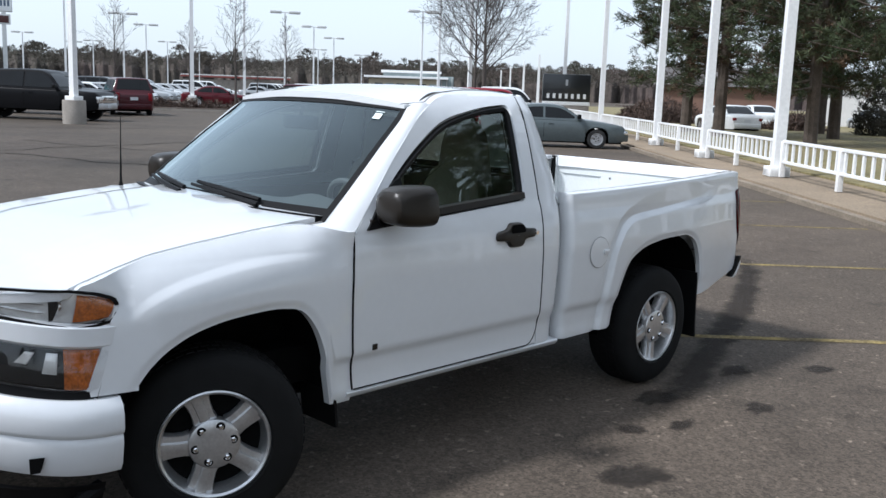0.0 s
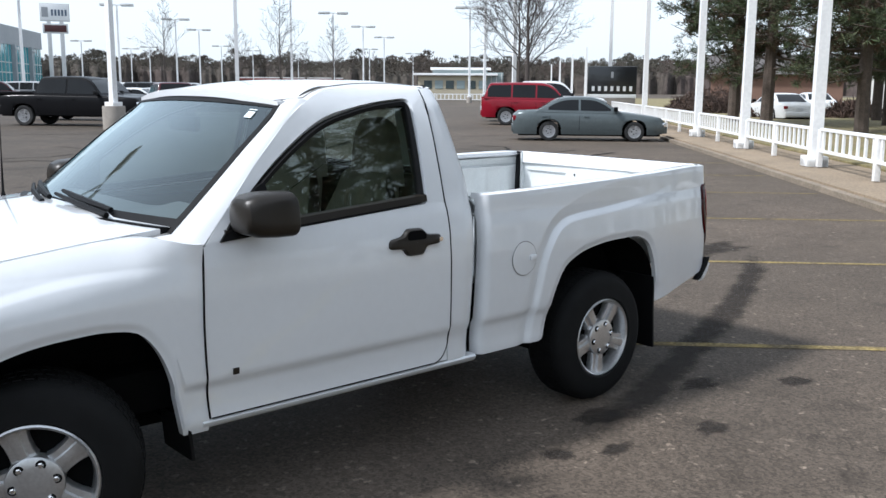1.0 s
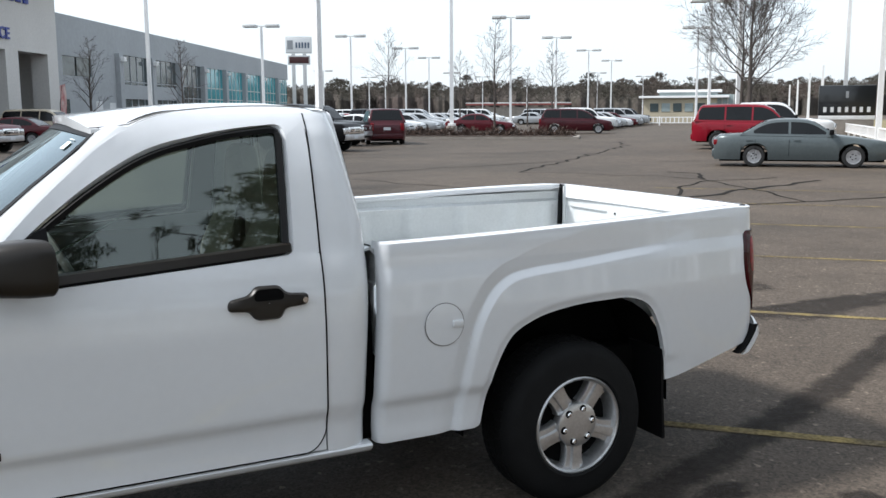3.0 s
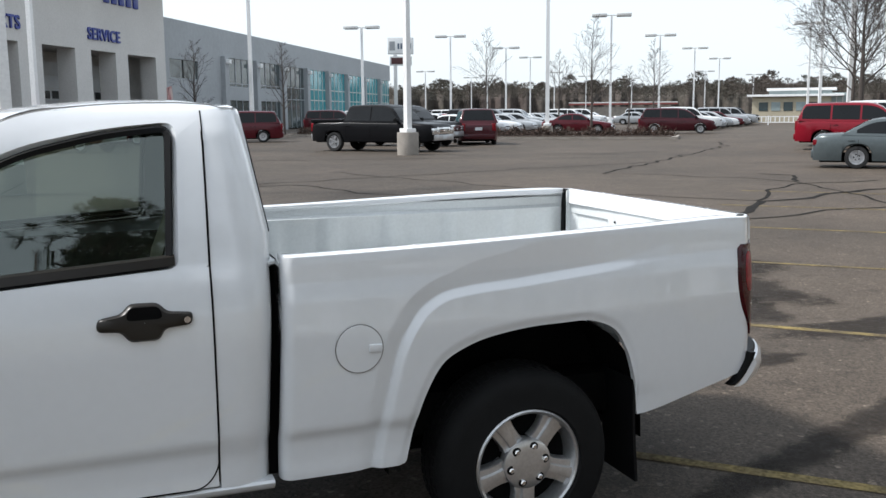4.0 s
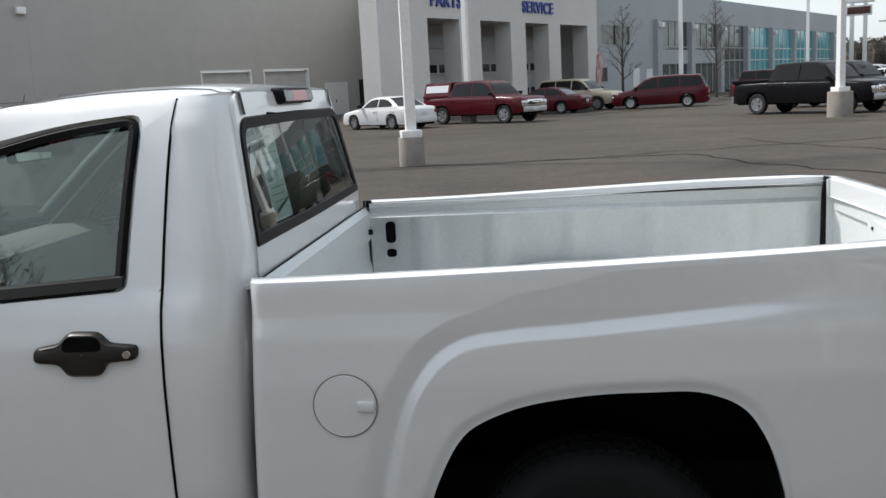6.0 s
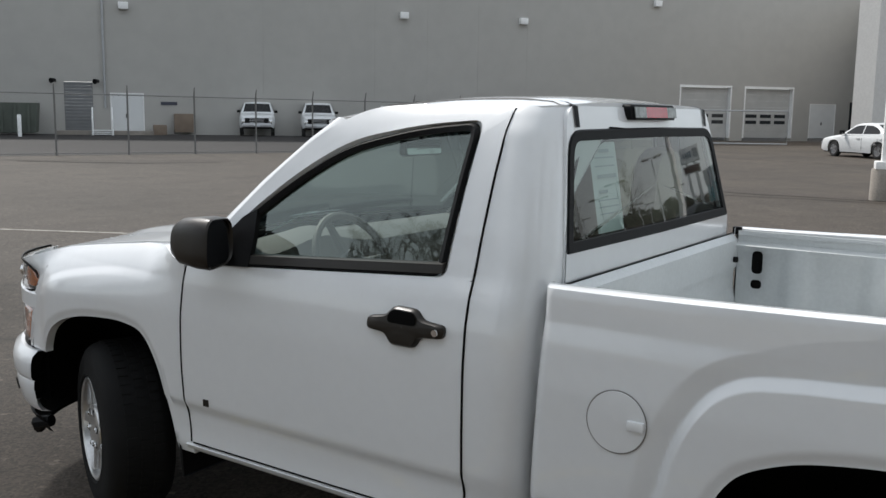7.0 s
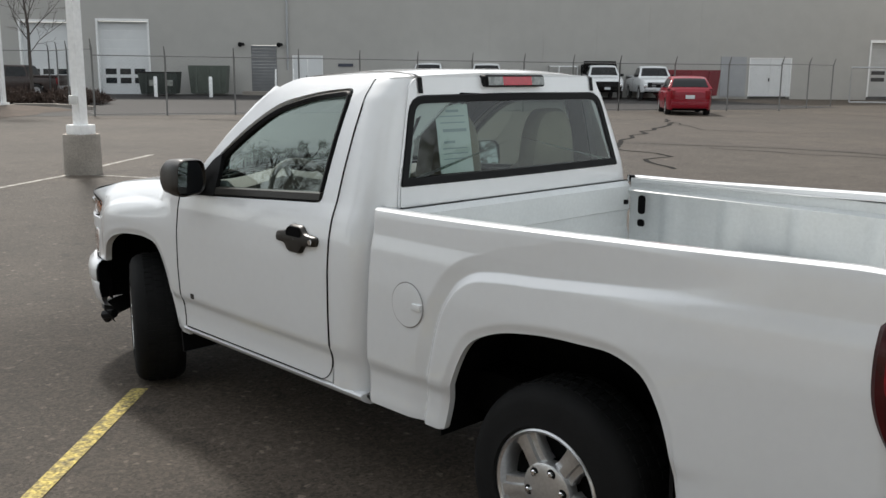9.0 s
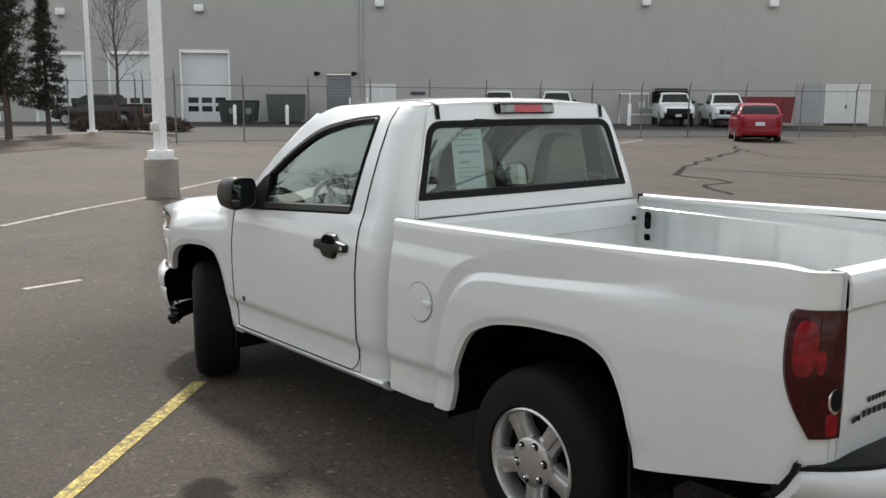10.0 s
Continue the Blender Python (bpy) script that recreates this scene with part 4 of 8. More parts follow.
part("gate_seal", tube([(3.80, 1.652, 0.74), (3.803, 1.650, 0.95), (3.807, 1.648, 1.10), (3.815, 1.645, 1.172)], [0.016, 0.016, 0.018, 0.02], 8), M["black"], gate, "black seal strip")
part("gate_seal", tube([(3.815, 0.222, 0.74), (3.815, 0.224, 1.06)], 0.008, 6), M["black"], gate)
for y0, y1, z, h, k in ((0.355, 0.50, 0.790, 0.016, 7), (0.330, 0.60, 0.752, 0.020, 9)):
    for i in range(k):
        ya = lerp(y0, y1, i / k)
        part("lettering_bar", box((3.8845 + 0.008 * (1 - ((ya - MID) / 0.72) ** 2), ya + 0.010, z), (0.003, 0.6 * (y1 - y0) / k, h), 0.001), M["trim"], gate)
part("emblem", sheet([[Vector((3.886, y, z)) for y, z in ((0.272, 0.738), (0.292, 0.741), (0.312, 0.738))], [Vector((3.886, y, z)) for y, z in ((0.272, 0.751), (0.292, 0.756), (0.312, 0.754))]], fold=Vector((0.004, 0, 0))), M["trim"], gate)
part("gate_handle", box((3.896, MID, 1.00), (0.02, 0.2, 0.07), 0.01), M["black"], gate)


# tail lamps round the rear corners
def lamp_point(s, z, off=0.0):
    """s runs from the side of the bed round to the tailgate."""
    xa = lerp(3.762, 3.868, smooth(0, 0.75, s) * 0.6 + 0.4 * s)
    if s < 0.72:
        y = bed_y(xa, z)
    else:
        y = lerp(bed_y(lerp(3.762, 3.868, smooth(0, 0.75, 0.72) * 0.6 + 0.288), z), 0.224, (s - 0.72) / 0.28)
    turn = smooth(0.25, 0.9, s)
    return Vector((xa + off * turn, y - off * (1 - turn * 0.8), z))


for flip in (0, 1):
    def lamp_grid(s0, s1, z0, z1, off, k=10, taper=True):
        rws = []
        for j in range(k + 1):
            z = lerp(z0, z1, j / k)
            f = (z - 0.70) / 0.37
            start = 0.60 * (1 - smooth(-0.25, 0.72, f)) + 0.05 * smooth(0.75, 0.95, f) + 0.16 * smooth(0.90, 1.0, f) ** 3 if taper else 0
            a, b = (lerp(start, 1, s0), lerp(start, 1, s1))
            rws.append([lamp_point(lerp(a, b, i / 24), z, off) for i in range(25)])
        return mirrored(rws) if flip else rws
    tl = part("tail_lamp", sheet(lamp_grid(0, 1, 0.705, 1.068, 0.010, 24), fold=Vector((-0.02, 0.015 if not flip else -0.015, 0))), M["redlens"], truck, "dark red wrap-around tail lamp")

    def lamp_oval(cs, cz, rs, rz, off, p=2.0):
        rws = []
        for j in range(17):
            q = -math.cos(PI * j / 16)
            w = rs * max(0.0, 1 - abs(q) ** p) ** (1 / p) + 0.002
            rws.append([lamp_point(cs + w * (i / 6 - 1), cz + rz * q, off) for i in range(13)])
        return sheet(mirrored(rws) if flip else rws, fold=Vector((-0.002, 0, 0)))
    part("tail_reflector", lamp_oval(0.37, 0.962, 0.15, 0.078, 0.0112, 2.6), M["brightred"], tl)
    part("tail_reflector", lamp_oval(0.57, 0.925, 0.05, 0.035, 0.0112, 2.2), M["brightred"], tl)
    part("tail_reflector", lamp_oval(0.80, 0.745, 0.12, 0.034, 0.0112, 3.0), M["brightred"], tl)
    part("reverse_lens", lamp_oval(0.84, 0.812, 0.13, 0.036, 0.0118), M["chrome"], tl)
    part("reverse_lens", lamp_oval(0.862, 0.815, 0.115, 0.032, 0.0130), M["black"], tl)
# corner skin below and above the lamps, up to the tailgate
rows = [[lamp_point(s, z) for s in spread((0.85, 1.0, 4))] for z in spread((0.60, 1.165, 16))]
both("bed_corner", rows, M["paint"], truck, (-0.02, 0.02, 0))
rows = [[Vector((3.866, 0.226, z)), Vector((3.80, 0.230, z))] for z in (0.72, 1.165)]
both("bed_corner_post", rows, M["bedpaint"], truck, (0, -0.01, 0))

# rear bumper
rows = []
for z, o in ((0.508, -0.02), (0.518, 0.0), (0.560, 0.015), (0.610, 0.010), (0.628, -0.008)):
    r = []
    for i in range(41):
        s = -1 + 2 * i / 40
        y = MID + s * 0.815
        x = 4.010 - 0.185 * max(0, (abs(s) - 0.70) / 0.30) ** 1.7
        x += (z - 0.592) * 0.45 * max(0, (abs(s) - 0.86) / 0.14)
        r.append(Vector((x + o, y, z - 0.04 * max(0, (abs(s) - 0.75) / 0.25) * (0.4 if z > 0.58 else 0))))
    rows.append(r)
bump_r = part("rear_bumper", sheet(rows, fold=Vector((-0.03, 0, 0))), M["paint"], truck, "white step bumper with black tread")


def step_row(k):
    r = []
    for s in spread((-1, -0.7, 12), (-0.7, 0.7, 14), (0.7, 1, 12)):
        x = 3.997 - 0.185 * max(0, (abs(s) - 0.70) / 0.30) ** 1.7
        r.append(Vector((max(x - 0.15 * k, min(x, 3.83)), MID + s * 0.806, 0.640 - 0.016 * max(0, (abs(s) - 0.75) / 0.25) - (0.012 if k == 0 else 0))))
    return r


part("bumper_step", sheet([step_row(k) for k in (0, 0.06, 0.5, 1)], fold=Vector((0, 0, -0.015))), M["black"], bump_r)
rows = [[Vector((3.822 + (z - 0.592) * 0.60 + o + d, y, z)) for d, y in ((-0.040, 0.125), (-0.038, 0.104), (-0.018, 0.101))] for z, o in ((0.515, -0.02), (0.530, -0.005), (0.560, 0.005), (0.610, 0.008), (0.640, 0.0))]
both("bumper_trim", rows, M["black"], truck, (0, 0.012, 0))


# near-black sheets stand for the shade between cab and bed
both("cab_gap_shade", [[Vector((x, 0.165 + 0.5 * max(0, z - 1.0), z)) for x in (1.88, 1.968)] for z in (0.40, 0.8, 1.09)], M["under"], truck, (0, 0.01, 0))


# rear of the cab: panel, window, brake lamp
def back(y, z, off=0.0):
    return Vector((cab_back_x(z) + 0.004 + off + 0.012 * (1 - ((y - MID) / 0.7) ** 2) * 0.5, y, z))


bo = rounded([(0.222, 0.74), (1.618, 0.74), (1.618, 1.20), (1.495, 1.606), (0.345, 1.606), (0.222, 1.20)], [0.01, 0.01, 0.05, 0.05, 0.05, 0.05], 4)
bw = rounded([(0.235, 1.200), (0.92, 1.198), (1.605, 1.200), (1.510, 1.538), (0.92, 1.543), (0.330, 1.538)], [0.012, 0.2, 0.012, 0.07, 0.2, 0.07], 4)
rows = [[back(*lerp(a, b, t)) for a, b in zip(bo, bw)] for t in (0, 0.3, 0.7, 1.0)]
rows = [r + [r[0]] for r in rows]
part("cab_back_panel", sheet(rows, fold=Vector((-0.03, 0, 0))), M["paint"], truck)
part("back_trim", sheet([[p + Vector((-0.036, 0, 0)) for p in r] for r in rows], fold=Vector((-0.006, 0, 0))), M["dark_int"], truck)
rows = [[back(p.x, p.y, o) for p in inset(bw, d)] for d, o in ((0.0, 0.001), (0.004, 0.006), (0.030, 0.005), (0.034, -0.004))]
rows = [r + [r[0]] for r in rows]
part("rear_window_seal", sheet(rows, fold=Vector((-0.006, 0, 0))), M["black"], truck)
bi = inset(bw, 0.02)
cb = sum(bi, Vector((0, 0))) / len(bi)
pane = part("rear_window", sheet([[back(p.x, p.y, 0.001) for p in [q.lerp(cb, t) for q in bi]] for t in (0, 0.4, 0.8, 0.995)], closed=True), M["rearglass"], truck, "rear window with paper sheet")
pane.visible_shadow = False
bl = rounded([(0.728, 1.566), (1.100, 1.566), (1.100, 1.616), (0.725, 1.616)], 0.018, 4)
bc = sum(bl, Vector((0, 0))) / len(bl)
brk = part("high_brake_lamp", sheet([[back(p.x, p.y, o) for p in [q.lerp(bc, t) for q in bl]] for t, o in ((0, -0.01), (0.0, 0.020), (0.06, 0.025), (0.99, 0.026))], closed=True), M["black"], truck, "red and clear third brake lamp with dark rim")
for y0, y1, mt in ((0.738, 0.825, "clearend"), (0.825, 1.005, "redlamp"), (1.005, 1.087, "clearend")):
    part("brake_lens", sheet([[back(lerp(y0, y1, i / 3), z, 0.0315) for i in range(4)] for z in (1.574, 1.591, 1.608)], fold=Vector((-0.003, 0, 0))), M[mt], brk)
for y in (0.385, 1.455):
    part("roof_ditch_strip", sheet([[back(y + dy * (1 if y < 1 else -1), z, 0.0045) for dy in (-0.012, 0.012)] for z in (1.545, 1.575, 1.605)] + [[Vector((x, y + dy * (1 if y < 1 else -1), z)) for dy in (-0.010, 0.010)] for x, z in ((1.862, 1.617), (1.84, 1.620))]), M["black"], truck)
paper = part("window_form", sheet([[back(y, z, -0.006) for y in (0.455, 0.635)] for z in (1.235, 1.50)]), M["paper"], truck, "printed paper form taped inside the window")
for z, y0, y1, h in ((1.475, 0.51, 0.58, 0.010), (1.455, 0.475, 0.61, 0.004), (1.43, 0.475, 0.61, 0.004), (1.400, 0.485, 0.615, 0.012), (1.355, 0.485, 0.545, 0.010), (1.33, 0.475, 0.61, 0.004), (1.31, 0.475, 0.61, 0.004), (1.29, 0.475, 0.60, 0.004)):
    part("print_bar", sheet([[back(y, zz, -0.003) for y in (y0, y1)] for zz in (z - h / 2, z + h / 2)]), M["print"], paper)

# cabin
part("cabin_floor", sheet([[Vector((x, y, z)) for y in (0.16, 1.68)] for x, z in ((0.45, 0.85), (0.62, 0.60), (1.90, 0.60), (1.90, 1.18))]), M["dark_int"], truck)
part("door_trim", sheet([[Vector((x, 0.165 + (z - 0.6) * 0.02, z)) for x in spread((0.55, 1.88, 6))] for z in (0.55, 0.8, 1.06)]), M["dark_int"], truck)
part("door_trim", sheet([[Vector((x, 1.675 - (z - 0.6) * 0.02, z)) for x in spread((0.55, 1.88, 6))] for z in (0.55, 0.8, 1.06)]), M["dark_int"], truck)
part("headliner", sheet([[Vector((lerp(1.13, 1.86, u), lerp(0.33, 1.51, v), 1.540 + 0.02 * (1 - (2 * v - 1) ** 2))) for v in spread((0, 1, 8))] for u in spread((0, 1, 4))]), M["dash"], truck)
rows = []
for x, z in ((0.45, 1.085), (0.60, 1.108), (0.74, 1.115), (0.83, 1.085), (0.86, 1.02), (0.85, 0.80), (0.80, 0.70)):
    rows.append([Vector((x + 0.03 * math.cos(v * math.tau) * 0, lerp(0.17, 1.67, v), z + (0.045 * math.exp(-((lerp(0.17, 1.67, v) - 0.50) / 0.17) ** 2) if 0.6 < x < 0.86 and z > 1.0 else 0))) for v in spread((0, 1, 30))])
part("dashboard", sheet(rows, fold=Vector((0, 0, -0.03))), M["dash"], truck, "grey dashboard")
sw = bmesh.new()
tilt = Matrix.Translation((0.985, 0.50, 1.045)) @ pose(0, 0, 0, 0, 62, 0)
add_lathe(sw, [(0.185 + 0.014 * math.cos(a), 0.014 * math.sin(a)) for a in [i * math.tau / 8 for i in range(9)]], tilt, 36)
for a in (200, 340, 90):
    d = Vector((math.cos(radians(a)), math.sin(radians(a)), 0))
    add_tube(sw, [tilt @ (d * 0.03 + Vector((0, 0, -0.02))), tilt @ (d * 0.18)], [0.022, 0.012], 6)
add_lathe(sw, [(0.0001, 0.01), (0.05, 0.008), (0.06, -0.02), (0.03, -0.06), (0.03, -0.2)], tilt, 16)
part("steering_wheel", sw, M["dash"], truck, "grey steering wheel")
mirr = part("inside_mirror", box((0.965, 0.92, 1.447), (0.030, 0.25, 0.066), 0.014), M["black"], truck)
part("mirror_glass", sheet([[Vector((0.9815 - 0.1 * p.y, 0.92 + p.x, 1.447 + p.y)) for p in [q * t for q in rounded([(-0.112, -0.026), (0.112, -0.026), (0.112, 0.026), (-0.112, 0.026)], 0.012, 4)]] for t in (1.0, 0.5, 0.01)], closed=True), M["mirror"], mirr)
part("mirror_stem", tube([(0.960, 0.92, 1.470), ws_point(0.5, 0.84, -0.012)], 0.008, 6), M["black"], mirr)


def seat(y):
    st = part("seat", sheet([[Vector((x, y + sx * w, z)) for sx in (-1, -0.85, -0.5, 0, 0.5, 0.85, 1)] for x, z, w in ((1.16, 0.78, 0.24), (1.16, 0.88, 0.25), (1.25, 0.905, 0.25), (1.45, 0.885, 0.25), (1.60, 0.87, 0.24))], fold=Vector((0, 0, -0.1))), M["seat"], truck, "beige cloth seat")
    prof = [(1.56, 0.84), (1.63, 0.86), (1.67, 1.02), (1.71, 1.15), (1.75, 1.235), (1.785, 1.255), (1.83, 1.23), (1.81, 1.12), (1.77, 0.95), (1.72, 0.80)]
    rws = []
    for s in (-1, -0.94, -0.8, -0.5, 0, 0.5, 0.8, 0.94, 1):
        sh = 1 - 0.10 * abs(s) ** 6
        rws.append([Vector((1.69 + (px - 1.69) * (1 - 0.5 * abs(s) ** 8) + (-0.02 * abs(s) ** 2 if px < 1.7 else 0), y + s * 0.245 * (1 - 0.30 * smooth(1.0, 1.26, pz)), 0.8 + (pz - 0.8) * sh)) for px, pz in prof])
    part("backrest", sheet(rws, fold=Vector((0, 0, -0.001))), M["seat"], st)
    hr = bmesh.new()
    hump = [Vector((math.copysign(abs(math.cos(a)) ** 0.6, math.cos(a)), math.sin(a) ** 0.75)) for a in spread((0.0, PI, 18))]
    add_sheet(hr, [[Vector((px, y + q.x * w * (1.12 - 0.12 * smooth(0, 0.5, q.y)), 1.15 + q.y * h)) for q in hump] for px, w, h in ((1.742, 0.004, 0.01), (1.74, 0.10, 0.24), (1.75, 0.135, 0.295), (1.77, 0.150, 0.315), (1.82, 0.150, 0.318), (1.845, 0.140, 0.304), (1.858, 0.115, 0.262), (1.866, 0.07, 0.17), (1.868, 0.004, 0.01))])
    part("headrest", hr, M["seat"], st)


seat(0.64)
seat(1.27)
part("centre_console", box((1.40, 0.9, 0.84), (0.45, 0.2, 0.16), 0.03), M["seat"], truck)

# dark underside, wheel housings, flaps; unseen rails and block added to darken the ground
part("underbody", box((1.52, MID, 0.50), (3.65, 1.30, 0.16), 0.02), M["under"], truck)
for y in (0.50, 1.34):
    part("shade_rail", box((1.55, y, 0.365), (3.9, 0.09, 0.13), 0.01), M["under"], truck)
part("shade_block", box((0.95, MID, 0.36), (1.5, 0.36, 0.24), 0.08), M["under"], truck)
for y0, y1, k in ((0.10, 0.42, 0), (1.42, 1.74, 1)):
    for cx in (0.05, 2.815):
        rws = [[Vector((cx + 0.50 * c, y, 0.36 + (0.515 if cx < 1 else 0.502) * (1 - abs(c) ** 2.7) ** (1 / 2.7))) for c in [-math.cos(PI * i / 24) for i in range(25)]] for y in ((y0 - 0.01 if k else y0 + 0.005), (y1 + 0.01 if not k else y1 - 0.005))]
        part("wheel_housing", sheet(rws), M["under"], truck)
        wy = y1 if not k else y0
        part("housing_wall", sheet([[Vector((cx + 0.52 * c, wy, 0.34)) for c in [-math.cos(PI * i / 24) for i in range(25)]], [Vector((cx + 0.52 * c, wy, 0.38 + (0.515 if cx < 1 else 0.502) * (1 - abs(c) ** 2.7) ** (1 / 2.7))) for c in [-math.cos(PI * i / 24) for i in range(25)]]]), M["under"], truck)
for x in (0.515, 3.255):
    both("mud_flap", [[Vector((x + (0.0 if z > 0.5 else 0.02 * smooth(0.5, 0.2, z)), y, z)) for y in (0.075, 0.18, 0.30)] for z in ((0.20, 0.4, 0.60) if x > 1 else (0.275, 0.34, 0.42))], M["black"], truck, (0.012, 0, 0))
part("tow_bracket", tube([(-0.40, 0.16, 0.27), (-0.47, 0.14, 0.25), (-0.49, 0.16, 0.22)], [0.025, 0.03, 0.025], 8), M["black"], truck)


# wheels
def wheel(cx, cy, turn, phase=0.66):
    """A wheel whose outer face looks along local -y."""
    w = Matrix.Translation((cx, cy, 0.337)) @ pose(0, 0, 0, 0, 0, turn)
    face = w @ pose(0, 0, 0, 90)
    tyre = part("wheel", lathe([(0.199, 0.015), (0.212, 0.030), (0.245, 0.024), (0.285, 0.024), (0.316, 0.010), (0.331, -0.012), (0.337, -0.04), (0.337, -0.17), (0.331, -0.195), (0.31, -0.22), (0.25, -0.225), (0.194, -0.21), (0.194, -0.02), (0.199, 0.015)], face, 48), M["rubber"], truck, "alloy wheel with black tyre")
    tread = bmesh.new()
    for i in range(56):
        for j, hh in enumerate((-0.055, -0.105, -0.155)):
            a = math.tau * (i + 0.5 * (j % 2)) / 56
            add_box(tread, (0, 0, 0), (0.006, 0.026, 0.036))
            bmesh.ops.transform(tread, matrix=face @ Matrix.Rotation(a, 4, "Z") @ Matrix.Translation((0.337, 0, hh)), verts=tread.verts[-8:])
    part("tread", tread, M["rubber"], tyre)
    part("rim", lathe([(0.203, 0.012), (0.203, 0.022), (0.197, 0.026), (0.189, 0.021), (0.182, 0.0), (0.178, -0.03), (0.174, -0.05)], face, 48), M["alloy"], tyre)
    # brake drum widened to a near-black disc, for the shade behind the spokes
    part("shade_drum", lathe([(0.0001, -0.048), (0.176, -0.048), (0.185, -0.08), (0.185, -0.12)], face, 32), M["under"], tyre)
    part("wheel_hub", lathe([(0.092, -0.03), (0.094, 0.008), (0.091, 0.014), (0.084, 0.017), (0.05, 0.020), (0.0001, 0.021)], face, 36), M["alloy"], tyre)
    for i in range(5):
        a = math.tau * i / 5 + phase
        rws = []
        for r_, wd, h in ((0.082, 0.046, 0.002), (0.105, 0.041, 0.004), (0.140, 0.042, 0.004), (0.168, 0.047, 0.004), (0.188, 0.054, 0.008)):
            rws.append([face @ Matrix.Rotation(a, 4, "Z") @ Vector((r_, s * wd, h + e)) for s, e in ((-1, -0.045), (-0.97, -0.012), (-0.9, -0.007), (-0.44, -0.006), (-0.36, 0.006), (0, 0.008), (0.36, 0.006), (0.44, -0.006), (0.9, -0.007), (0.97, -0.012), (1, -0.045))])
        part("spoke", sheet(rws), M["alloy"], tyre)
    for i in range(6):
        a = math.tau * i / 6 + 0.2
        nut = face @ Matrix.Rotation(a, 4, "Z") @ Matrix.Translation((0.068, 0, 0.0145))
        # raised black disc round the nut, for the shade of its recess
        part("lug_shade_disc", lathe([(0.0001, 0.0045), (0.0165, 0.0045), (0.0175, 0.001)], nut, 14), M["black"], tyre)
        part("lug_nut", lathe([(0.0105, 0), (0.0105, 0.010), (0.007, 0.013), (0.0001, 0.013)], nut, 6), M["chrome"], tyre)
    return tyre


wheel(0.0, 0.105, -24)
wheel(REAR, 0.085, 0, 0.92)
wheel(0.0, 2 * MID - 0.105, 180 - 24)
wheel(REAR, 2 * MID - 0.085, 180)
part("rear_axle", tube([(REAR, 0.3, 0.33), (REAR, 1.54, 0.33)], 0.05, 8), M["under"], truck)


# ---- kerb, lawn, white rail fence ----
def strip(name, a0, a1, o0, o1, low, high, mat, label, category):
    """A slab along the kerb line: from a0 to a1 along it, from o0 to o1 beyond it."""
    pts = [kerb_x(a) + AWAY * o for a, o in ((a0, o0), (a1, o0), (a1, o1), (a0, o1))]
    return solo(name, slab([(p.x, p.y) for p in pts], low, high), mat, label, category, "structure")


M["sidewalk"] = material("tan_path", (0.250, 0.192, 0.130), 0.95, vary=0.25, scale=0.8, fine=0.2, fine_scale=30, bump=0.4, bump_scale=40)
M["kerbstone"] = material("stained_kerb", (0.235, 0.190, 0.140), 0.95, vary=0.35, scale=1.6, fine=0.2, fine_scale=30, bump=0.4)
strip("kerb", -40, 130, 0.0, 0.16, -0.2, 0.085, M["kerbstone"], "worn concrete kerb along the lot", "kerb")
strip("pavement", -40, 130, 0.16, 2.0, -0.2, 0.120, M["sidewalk"], "tan gravel strip behind the kerb", "verge")
strip("lawn", -40, 130, 2.0, 26.0, -0.2, 0.16, M["grass"], "dry yellow-green winter lawn", "lawn")
strip("road", -60, 170, 26.0, 38.0, -0.2, 0.17, M["asphalt"], "asphalt street beyond the lawn", "road")
strip("lawn", -60, 170, 38.0, 160.0, -0.2, 0.18, M["grass"], "dry grass beyond the street", "lawn")

FENCE_OFF = 1.05
POLES = [3.4, 9.6, 15.1, 20.9, 32.3, 46.3, 62.5, 77.0, 96.0, 115.0]


def fence_at(s, o=FENCE_OFF):
    return kerb_x(s) + AWAY * o


TURN45 = pose(0, 0, 0, 0, 0, 45)


def fence_bay(s0, s1, n):
    """One length of low white railing between two posts."""
    f = thing("railing", "low white-painted railing with square balusters", "fence", "white railing along the lawn")
    p0, p1 = fence_at(s0), fence_at(s1)
    mid = (p0 + p1) / 2
    for z, h in ((0.31, 0.055), (0.72, 0.06)):
        part("rail", box((mid.x, mid.y, 0.135 + z), ((p1 - p0).length, 0.06, h), 0.006, TURN45), M["polewhite"], f)
    me = None
    for i in range(n):
        p = p0.lerp(p1, (i + 0.5) / n)
        if me is None:
            b = part("baluster", box((0, 0, 0), (0.065, 0.04, 0.38), 0.0, TURN45), M["polewhite"], f, smooth=False)
            me = b.data
        else:
            b = new("baluster", me)
            b.parent = f
        b.location = (p.x, p.y, 0.135 + 0.515)
    part("post", box((p1.x, p1.y, 0.135 + 0.36), (0.10, 0.10, 0.72), 0.008, TURN45), M["polewhite"], f)
    return f


RAIL_ENDS = [-14.2, -8.3, -2.4] + POLES[:8]
for s0, s1 in zip(RAIL_ENDS, RAIL_ENDS[1:]):
    a, b = s0 + 0.3, s1 - 0.3
    n = round((b - a) / 2.8)
    for k in range(n):
        fence_bay(lerp(a, b, k / n), lerp(a, b, (k + 1) / n), 8)


